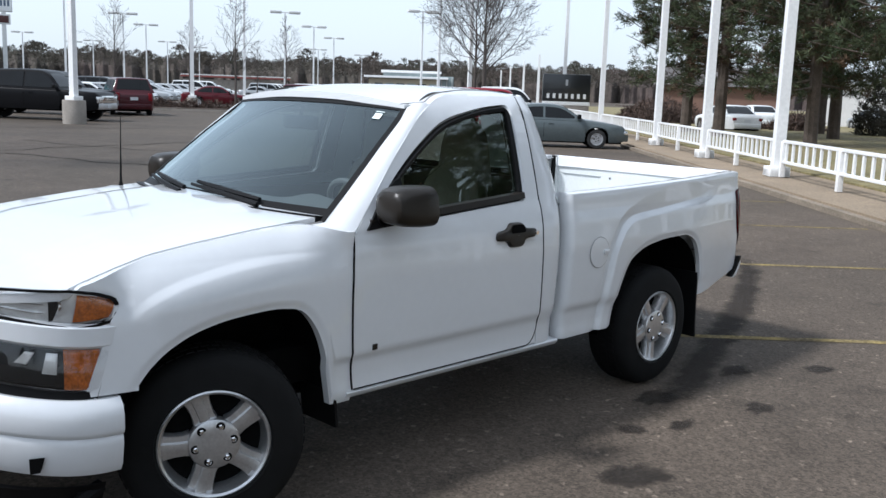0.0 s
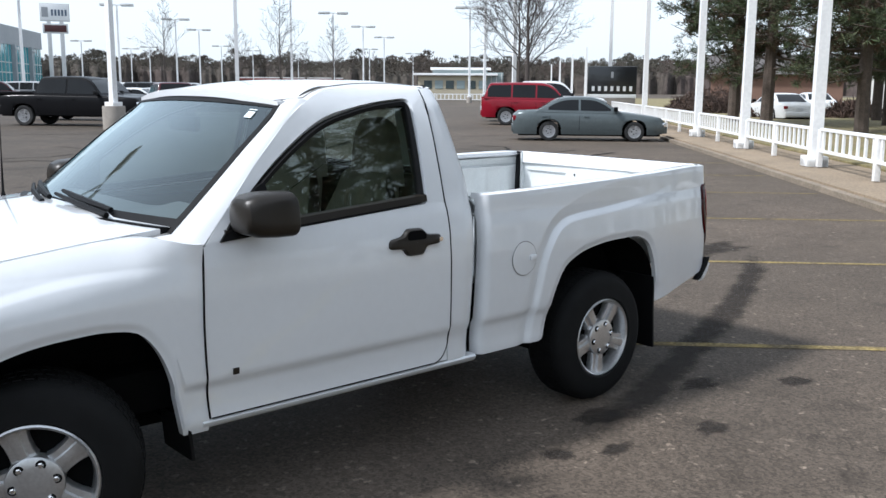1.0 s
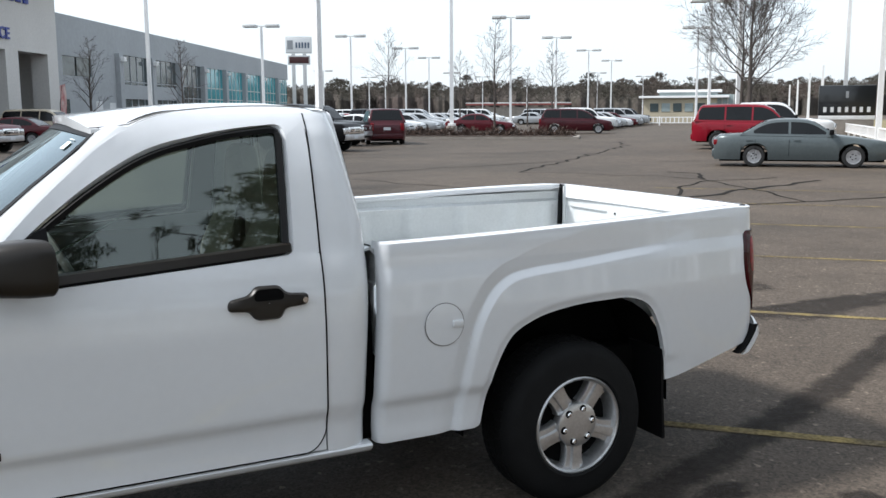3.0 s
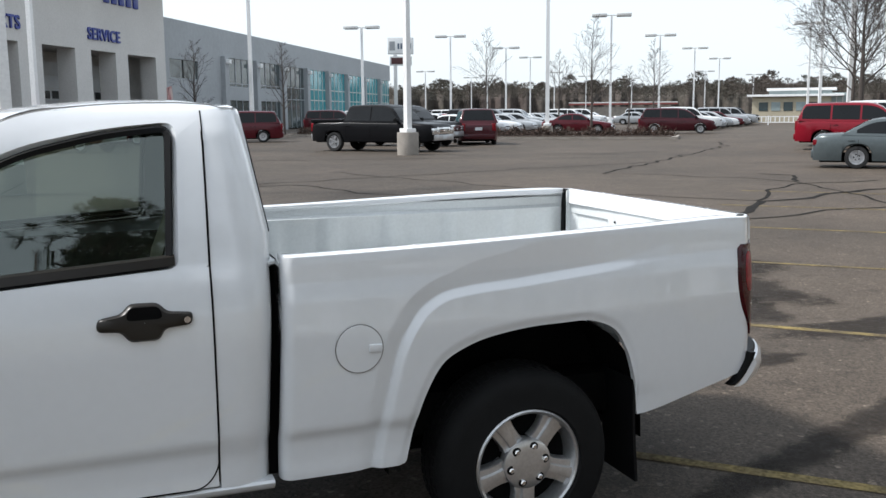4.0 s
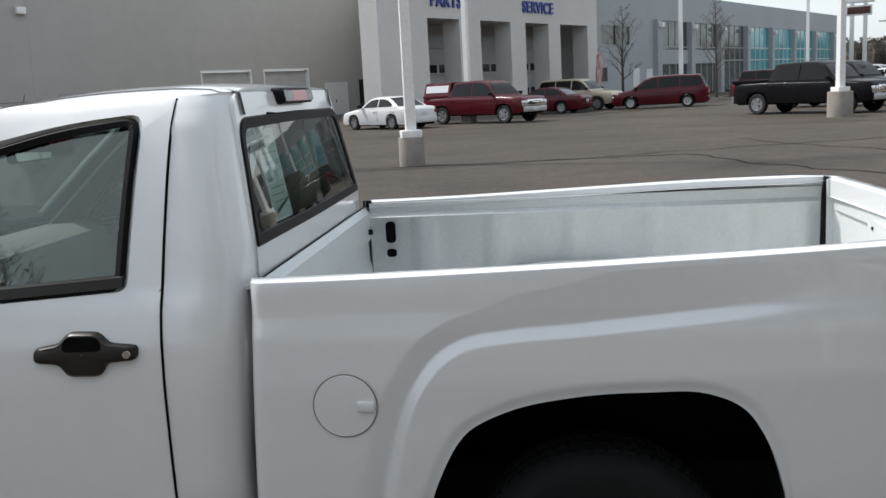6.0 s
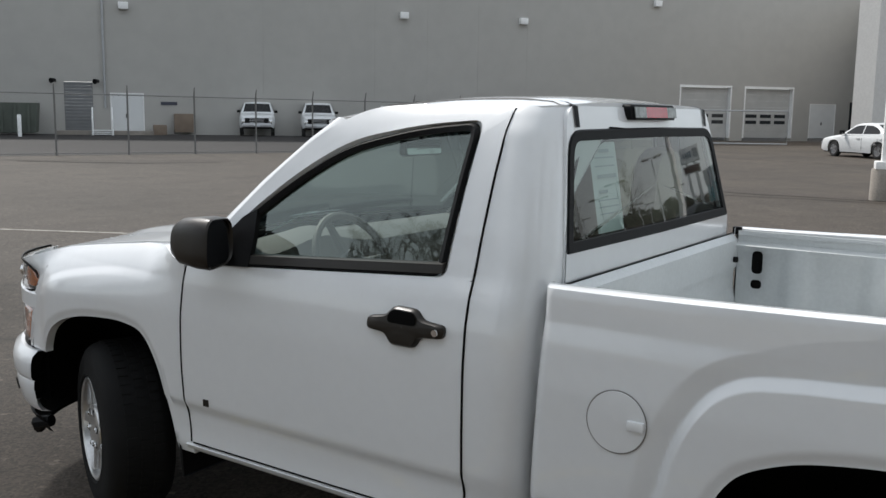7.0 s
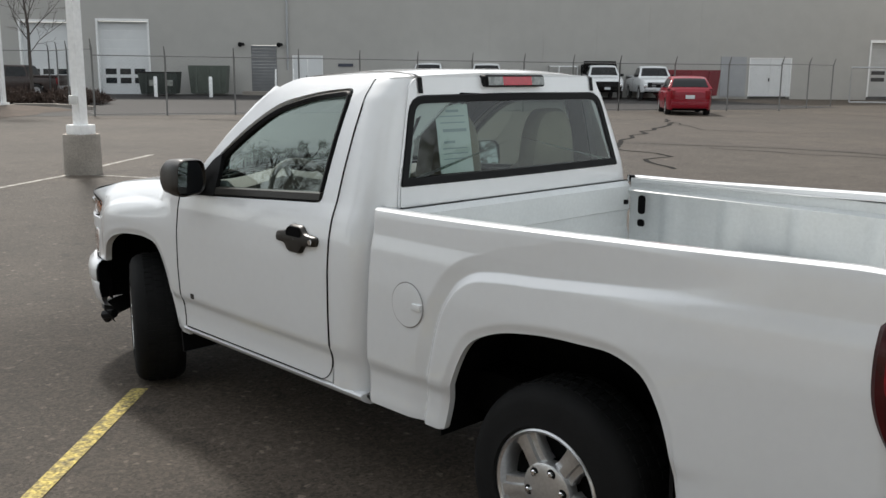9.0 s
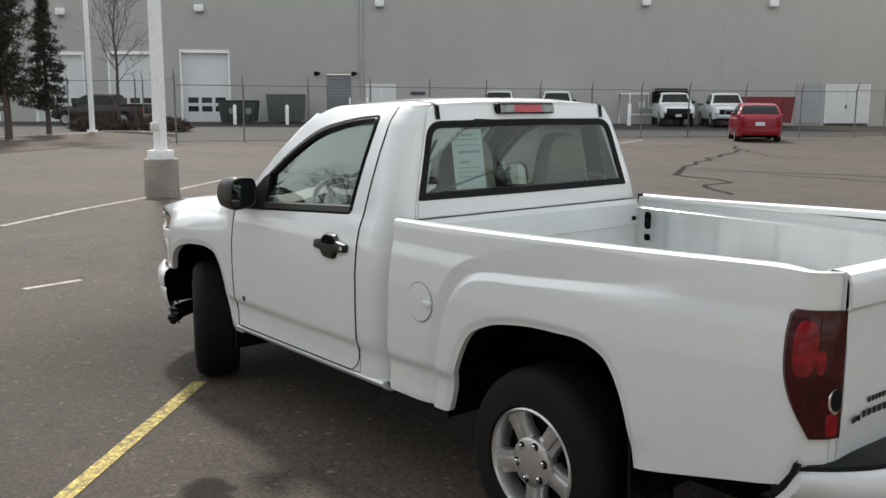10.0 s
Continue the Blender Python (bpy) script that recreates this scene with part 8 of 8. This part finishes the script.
        if flatbed:
            part("stake_rack", box((x0 - 0.15, 0, zb + 0.45), (0.10, s["W"] * 0.98, 0.9), 0.02), M["under"], car)
            for sg in (-1, 1):
                part("stake_rack", box(((x0 + x1) / 2, sg * hw * 0.98, zb + 0.35), (x0 - x1, 0.06, 0.7), 0.02), M["under"], car)
    # cabin: one rounded shell along the roofline
    ww, tw = hw * 0.965, hw * 0.76
    line = rounded([(cowl_x + 0.02, cowl_z - 0.02), (r0x, H - 0.035), (lerp(r0x, r1x, 0.45), H), (r1x, H - 0.03), (back_x - 0.02, back_z - 0.02)], [0.0, 0.55, 0.6, 0.35 if kind in ("sedan", "hatch") else 0.12, 0.0], 6)
    line = sorted((p.x, p.y) for p in line if True)

    def head(x):
        return curve_at(line, x)

    def edge_w(x):
        zb = top(x)
        return lerp(ww, tw, min(1.0, max(0.0, (head(x) - zb) / (H - zb))) ** 0.8)

    def side_at(x, z):
        """Half width of the cabin at a height."""
        zb, zh = top(x) - 0.02, head(x) - 0.05
        return lerp(ww, edge_w(x), min(1.0, max(0.0, (z - zb) / max(0.02, zh - zb))))
    st = sorted(set([round(p[0], 3) for p in line] + [round(lerp(back_x, cowl_x, k / 14), 3) for k in range(15)]), reverse=True)
    rows = []
    for x in st:
        zb, zh, w = top(x) - 0.02, head(x), edge_w(x)
        hi = max(0.0, zh - zb)
        sec = [(ww, zb - 0.02), (lerp(ww, w, 0.5), zb + hi * 0.45), (w, zb + hi * 0.86), (w * 0.965, zb + hi * 0.945), (w * 0.87, zb + hi * 0.985), (w * 0.5, zh + 0.004), (0, zh + 0.008)]
        rows.append([Vector((x, y, z)) for y, z in sec] + [Vector((x, -y, z)) for y, z in sec[-2::-1]])
    part("cabin", sheet(rows), paint, car)
    n = {"sedan": 2, "hatch": 2, "suv": 3, "minivan": 3, "pickup": 1, "crew": 2, "truck": 1}[kind]
    xa = next(x for x in [cowl_x - 0.02 * k for k in range(200)] if head(x) - top(x) > 0.19)
    xb = next(x for x in [back_x + 0.02 * k for k in range(200)] if head(x) - top(x) > 0.19) + (0.10 if kind in ("suv", "minivan") else 0.03)
    for sg in (-1, 1):
        for i in range(n):
            x0, x1 = lerp(xa, xb, i / n) - (0.035 if i else 0), lerp(xa, xb, (i + 1) / n) + (0.035 if i < n - 1 else 0)
            grid = []
            for v in (0, 0.5, 1):
                r_ = []
                for k in range(9):
                    x = lerp(x0, x1, k / 8)
                    z = lerp(top(x) + 0.035, head(x) - 0.10, v)
                    r_.append(Vector((x, sg * (side_at(x, z) + 0.008), z)))
                grid.append(r_)
            part("side_window", sheet(grid, fold=Vector((0, -sg * 0.012, 0))), M["carglass"], car)
    for nm, a, b in (("windshield", cowl_x - 0.06, r0x + 0.06), ("rear_window", back_x + (0.05 if kind in ("sedan", "hatch") else 0.03), r1x - 0.02)):
        sgn = 1 if nm == "windshield" else -1
        grid = [[Vector((x + 0.008 * sgn, y * edge_w(x) * 0.86, head(x) + 0.014 - 0.012 * y * y)) for y in (-1, -0.6, 0, 0.6, 1)] for x in [lerp(a, b, k / 7) for k in range(8)]]
        part(nm, sheet(grid, fold=Vector((-0.012 * sgn, 0, -0.008))), M["carglass"], car)
    for sg in (-1, 1):
        if detail:
            mx = lerp(cowl_x, r0x, 0.25)
            part("door_mirror", box((mx, sg * (ww + 0.10), cowl_z + 0.10), (0.12, 0.20, 0.15), 0.03), M["black"], car)
            for i in range(min(2, n)):
                xx = lerp(cowl_x, back_x, (i + 0.82) / n)
                part("door_handle", box((xx, sg * (hw + 0.004), cowl_z - 0.14), (0.18, 0.03, 0.035), 0.008), paint if kind != "truck" else M["black"], car)
                part("door_gap", box((lerp(xa, xb, (i + 1) / n) if i < n - 1 else xb + 0.05, sg * hw * 0.998, lerp(s["sill"], cowl_z, 0.5)), (0.010, 0.008, (cowl_z - s["sill"]) * 0.66)), M["under"], car, smooth=False)
    if topper:
        x0, x1 = back_x + 0.02, -fx + 0.08
        bm = bmesh.new()
        vs = add_sheet(bm, [[Vector((x, y * f, z)) for x, y in ((x0, ww), (x0, -ww), (x1, -ww), (x1, ww))] for f, z in ((1, back_z - 0.02), (0.80, H - 0.07), (0.70, H - 0.02))], closed=True)
        bm.faces.new(vs[-1])
        tp = part("bed_topper", bm, paint, car, "cab-high bed cover")
        for sg in (-1, 1):
            part("topper_window", sheet([[Vector((x, sg * (lerp(ww, ww * 0.82, f) + 0.008), lerp(back_z, H - 0.06, f))) for x in (x0 - 0.1, x1 + 0.12)] for f in (0.35, 0.85)]), M["platewhite"] if topper == "pale" else M["carglass"], tp)
    # lamps, grille, bumpers, plates
    nz = s["nose"]
    wide = half(fx)
    for sg in (-1, 1):
        part("headlight", box((fx - 0.035, sg * wide * 0.83, nz - (0.34 if kind == "truck" else 0.25 if bed else 0.16)), (0.16, 0.32, 0.26 if bed else (0.17 if kind == "suv" else 0.13)), 0.03), M["reflector"], car)
        part("tail_light", box((-fx + 0.035, sg * half(-fx) * 0.90, s["tail"] - 0.20), (0.14, 0.20 if kind != "suv" else 0.16, 0.16 if kind == "sedan" else 0.36), 0.03), M["brightred"], car)
    part("grille", box((fx + 0.022, 0, nz - (0.36 if kind == "truck" else 0.27 if bed else 0.19)), (0.06, wide * (1.60 if kind == "truck" else 1.28 if bed else 1.05), 0.50 if kind == "truck" else 0.36 if bed else 0.14), 0.02), M["chrome"] if bed and grille == "bars" and kind != "truck" else M["black"], car)
    if bed and detail and grille == "bars":
        for k in range(3):
            part("grille_bar", box((fx + 0.052, 0, nz - 0.37 + 0.10 * k), (0.02, wide * 0.98, 0.03), 0.004), M["black"] if kind != "truck" else M["wheelsilver"], car, smooth=False)
    part("front_bumper", box((fx - 0.02, 0, s["sill"] + 0.16), (0.20, wide * 1.92, 0.24), 0.05), M["under"] if kind == "truck" and flatbed else M["wheelsilver"] if kind in ("pickup", "crew", "truck") else paint, car)
    part("rear_bumper", box((-fx + 0.02, 0, s["sill"] + 0.18), (0.20, half(-fx) * 1.94, 0.24), 0.05), M["wheelsilver"] if kind in ("pickup", "crew", "truck") else paint, car)
    part("plate", box((fx + 0.085, 0, s["sill"] + 0.17), (0.012, 0.34, 0.14), 0.003), M["platewhite"], car, smooth=False)
    part("plate", box((-fx - 0.05 if bed else -fx - 0.035, 0, s["tail"] - 0.28 if not bed else s["sill"] + 0.2), (0.012 if bed else 0.03, 0.34, 0.14), 0.003), M["platewhite"], car, smooth=False)
    # wheels
    for ax in (ax_f, ax_r):
        for sg in (-1, 1):
            face = Matrix.Translation((ax, sg * (hw - 0.03), r)) @ pose(0, 0, 0, -90 * sg)
            ty = part("wheel", lathe([(r * 0.62, 0.0), (r * 0.70, 0.018), (r * 0.93, 0.012), (r, -0.03), (r, -0.17), (r * 0.9, -0.2), (r * 0.5, -0.2)], face, 22), M["cartyre"], car)
            bm = bmesh.new()
            add_lathe(bm, [(r * 0.64, 0.006), (r * 0.58, 0.004), (r * 0.55, -0.05), (r * 0.2, -0.06), (0.0001, -0.06)], face, 20)
            part("rim", bm, M["wheelsilver"] if kind != "truck" else M["lamphead"], ty)
            if detail:
                bm = bmesh.new()
                for k in range(5):
                    add_box(bm, (0, 0, 0), (r * 0.50, r * 0.15, 0.03))
                    bmesh.ops.transform(bm, matrix=face @ Matrix.Rotation(math.tau * k / 5, 4, "Z") @ Matrix.Translation((r * 0.33, 0, -0.005)), verts=bm.verts[-8:])
                part("spokes", bm, M["wheelsilver"], ty, smooth=False)
                # near-black ring on the rim, for the shade between the spokes
                part("rim_shade_ring", lathe([(r * 0.56, -0.056), (r * 0.2, -0.058)], face, 16), M["under"], ty)
    return car


def facing(x, y, hx, hy):
    """Stands a vehicle at (x, y) with its nose towards (hx, hy)."""
    return pose(x, y, ground_z(x, y), 0, 0, math.degrees(math.atan2(hy, hx)))


P_RED, P_DKRED, P_MAROON = car_paint("red", (0.20, 0.004, 0.014)), car_paint("dark_red", (0.075, 0.005, 0.010)), car_paint("maroon", (0.050, 0.006, 0.010))
P_GREY, P_BLACK = car_paint("grey_green", (0.100, 0.118, 0.122), 0.3), car_paint("black", (0.010, 0.010, 0.011))
P_WHITE, P_SILVER, P_TAN = car_paint("white", (0.68, 0.69, 0.69)), car_paint("silver", (0.42, 0.43, 0.44), 0.4), car_paint("tan", (0.46, 0.40, 0.30), 0.2)
P_BROWN = car_paint("dark_brown", (0.040, 0.027, 0.024), 0.1)
P_BLUE, P_DKGREY = car_paint("dark_blue", (0.025, 0.035, 0.06), 0.2), car_paint("charcoal", (0.04, 0.042, 0.045), 0.2)

vehicle("sedan_car", "sedan", P_GREY, "grey-green four-door sedan parked by the lawn kerb", facing(21.9, 16.2, 0.70, -0.71) @ Matrix.Scale(0.95, 4))
vehicle("suv_car", "suv", P_RED, "bright red sport utility vehicle parked beside the sedan", facing(29.5, 25.3, 0.66, -0.75))
vehicle("sedan_car", "sedan", P_SILVER, "pale silver car parked beyond the red vehicle", facing(36.2, 31.2, 0.66, -0.75))
vehicle("pickup_truck", "crew", P_WHITE, "white pickup parked near the black sign", facing(32.7, 28.0, 0.68, -0.73), "pickup truck")
vehicle("pickup_truck", "crew", P_BLACK, "black crew-cab pickup parked beside a lamp base", facing(12.9, 34.8, 0.66, -0.75), "pickup truck")
vehicle("pickup_truck", "crew", P_BLACK, "black pickup with chrome grille behind another black pickup", facing(15.5, 40.1, 0.66, -0.75), "pickup truck")
vehicle("minivan_car", "minivan", P_MAROON, "dark maroon minivan in the sales row", facing(19.6, 40.8, 0.30, 0.95))
vehicle("minivan_car", "minivan", P_DKRED, "dark red minivan parked across the lot", facing(9.3, 50.8, -0.97, 0.22))
vehicle("suv_car", "suv", P_TAN, "tan sport utility vehicle before the service bays", facing(5.0, 53.5, 0.86, -0.50))
vehicle("sedan_car", "sedan", P_DKRED, "dark red sedan before the service bays", facing(3.0, 50.1, -0.9, 0.43))
vehicle("pickup_truck", "crew", P_DKRED, "dark red crew-cab pickup with a bed cover", facing(0.1, 41.0, 0.80, -0.60), "pickup truck", topper="pale")
vehicle("sedan_car", "sedan", P_WHITE, "white older sedan parked behind a lamp base", facing(-4.1, 39.6, -0.74, 0.67))
vehicle("hatchback_car", "hatch", P_RED, "bright red hatchback parked by the chain-link fence", facing(-15.9, 31.2, -0.62, 0.78))
for (x, y), lab, fb in (((-28.0, 42.0), "white heavy pickup with a dark stake bed", True), ((-25.7, 43.5), "white heavy pickup with a chrome grille", False), ((-35.6, 35.7), "white heavy pickup parked by the warehouse", False), ((-33.2, 38.0), "white heavy service pickup by the warehouse", False)):
    vehicle("work_truck", "truck", P_WHITE, lab, facing(x, y, 0.70, -0.71) @ Matrix.Scale(0.93, 4), "pickup truck", "white work trucks", flatbed=fb, grille="bars" if not fb else "plain")
vehicle("pickup_truck", "crew", P_BROWN, "dark brown older pickup before the loading doors", facing(-42.0, 14.6, -0.70, -0.71) @ Matrix.Scale(0.80, 4), "pickup truck")
vehicle("suv_car", "suv", P_MAROON, "maroon vehicle before the showroom", facing(19.5, 68.0, 0.9, -0.4))
vehicle("sedan_car", "sedan", P_DKGREY, "dark car before the showroom", facing(24.5, 69.0, 0.9, -0.4))
vehicle("hatchback_car", "hatch", P_WHITE, "white car before the showroom", facing(29.5, 76.0, -0.8, 0.6))
vehicle("sedan_car", "sedan", P_RED, "red car before the showroom", facing(33.5, 80.0, 0.7, -0.7))
vehicle("sedan_car", "sedan", P_WHITE, "white car on the street beyond the lawn", facing(44.2, 22.2, 0.60, 0.80))
vehicle("sedan_car", "sedan", P_WHITE, "white sedan on the street beyond the pines", facing(56.0, 26.5, 0.7, 0.7))
vehicle("sedan_car", "sedan", P_SILVER, "silver sedan on the street beyond the lawn", facing(60.0, 20.5, 0.7, 0.7))
vehicle("sedan_car", "sedan", P_DKRED, "dark red sedan parked across in the island row", facing(33.5, 55.2, 0.80, -0.60))
vehicle("minivan_car", "minivan", P_MAROON, "maroon minivan at the head of a sales row", facing(39.2, 51.7, 0.82, -0.57))

# sales rows: a few base cars, then copies side by side
rng = random.Random(9)
base = []
for nm, kd, pt, lb in (("sedan_car", "sedan", P_SILVER, "silver sedan in the sales rows"), ("sedan_car", "sedan", P_WHITE, "white sedan in the sales rows"), ("suv_car", "suv", P_SILVER, "silver sport utility vehicle in the sales rows"),
                       ("suv_car", "suv", P_WHITE, "white sport utility vehicle in the sales rows"), ("sedan_car", "sedan", P_BLUE, "dark blue sedan in the sales rows"), ("suv_car", "suv", P_DKGREY, "charcoal vehicle in the sales rows"),
                       ("hatchback_car", "hatch", P_SILVER, "silver hatchback in the sales rows"), ("sedan_car", "sedan", P_DKRED, "dark red sedan in the sales rows")):
    base.append(vehicle(nm, kd, pt, lb, facing(0, 0, 1, 0), group="cars in the sales rows", detail=False))
used = [False] * len(base)


def row_of_cars(x0, y0, n, hx, hy, gap=2.75):
    for i in range(n):
        k = rng.choice((0, 0, 1, 1, 2, 2, 3, 3, 4, 5, 6, 6, 7)) if i < n else 0
        x, y = x0 + 0.7071 * gap * i, y0 + 0.7071 * gap * i
        m = facing(x + rng.uniform(-0.3, 0.3), y + rng.uniform(-0.3, 0.3), hx + rng.uniform(-0.03, 0.03), hy)
        if not used[k]:
            used[k] = True
            base[k].matrix_basis = m
        else:
            copy_thing(base[k], m)


# dark front ends read under the lamps
row_of_cars(45.5, 59.5, 13, 0.8, -0.6)
row_of_cars(25.5, 49.5 + 8, 5, 0.78, -0.62)
row_of_cars(31.0, 68.0, 14, 0.78, -0.62)
row_of_cars(24.0, 72.0, 12, 0.78, -0.62)
row_of_cars(28.0, 88.0, 14, 0.78, -0.62)
row_of_cars(30.0, 105.0, 12, 0.78, -0.62)
row_of_cars(60.0, 90.0, 8, 0.78, -0.62)
for k, u in enumerate(used):
    if not u:
        base[k].matrix_basis = facing(70 + 3 * k, 120, 0.8, -0.6)
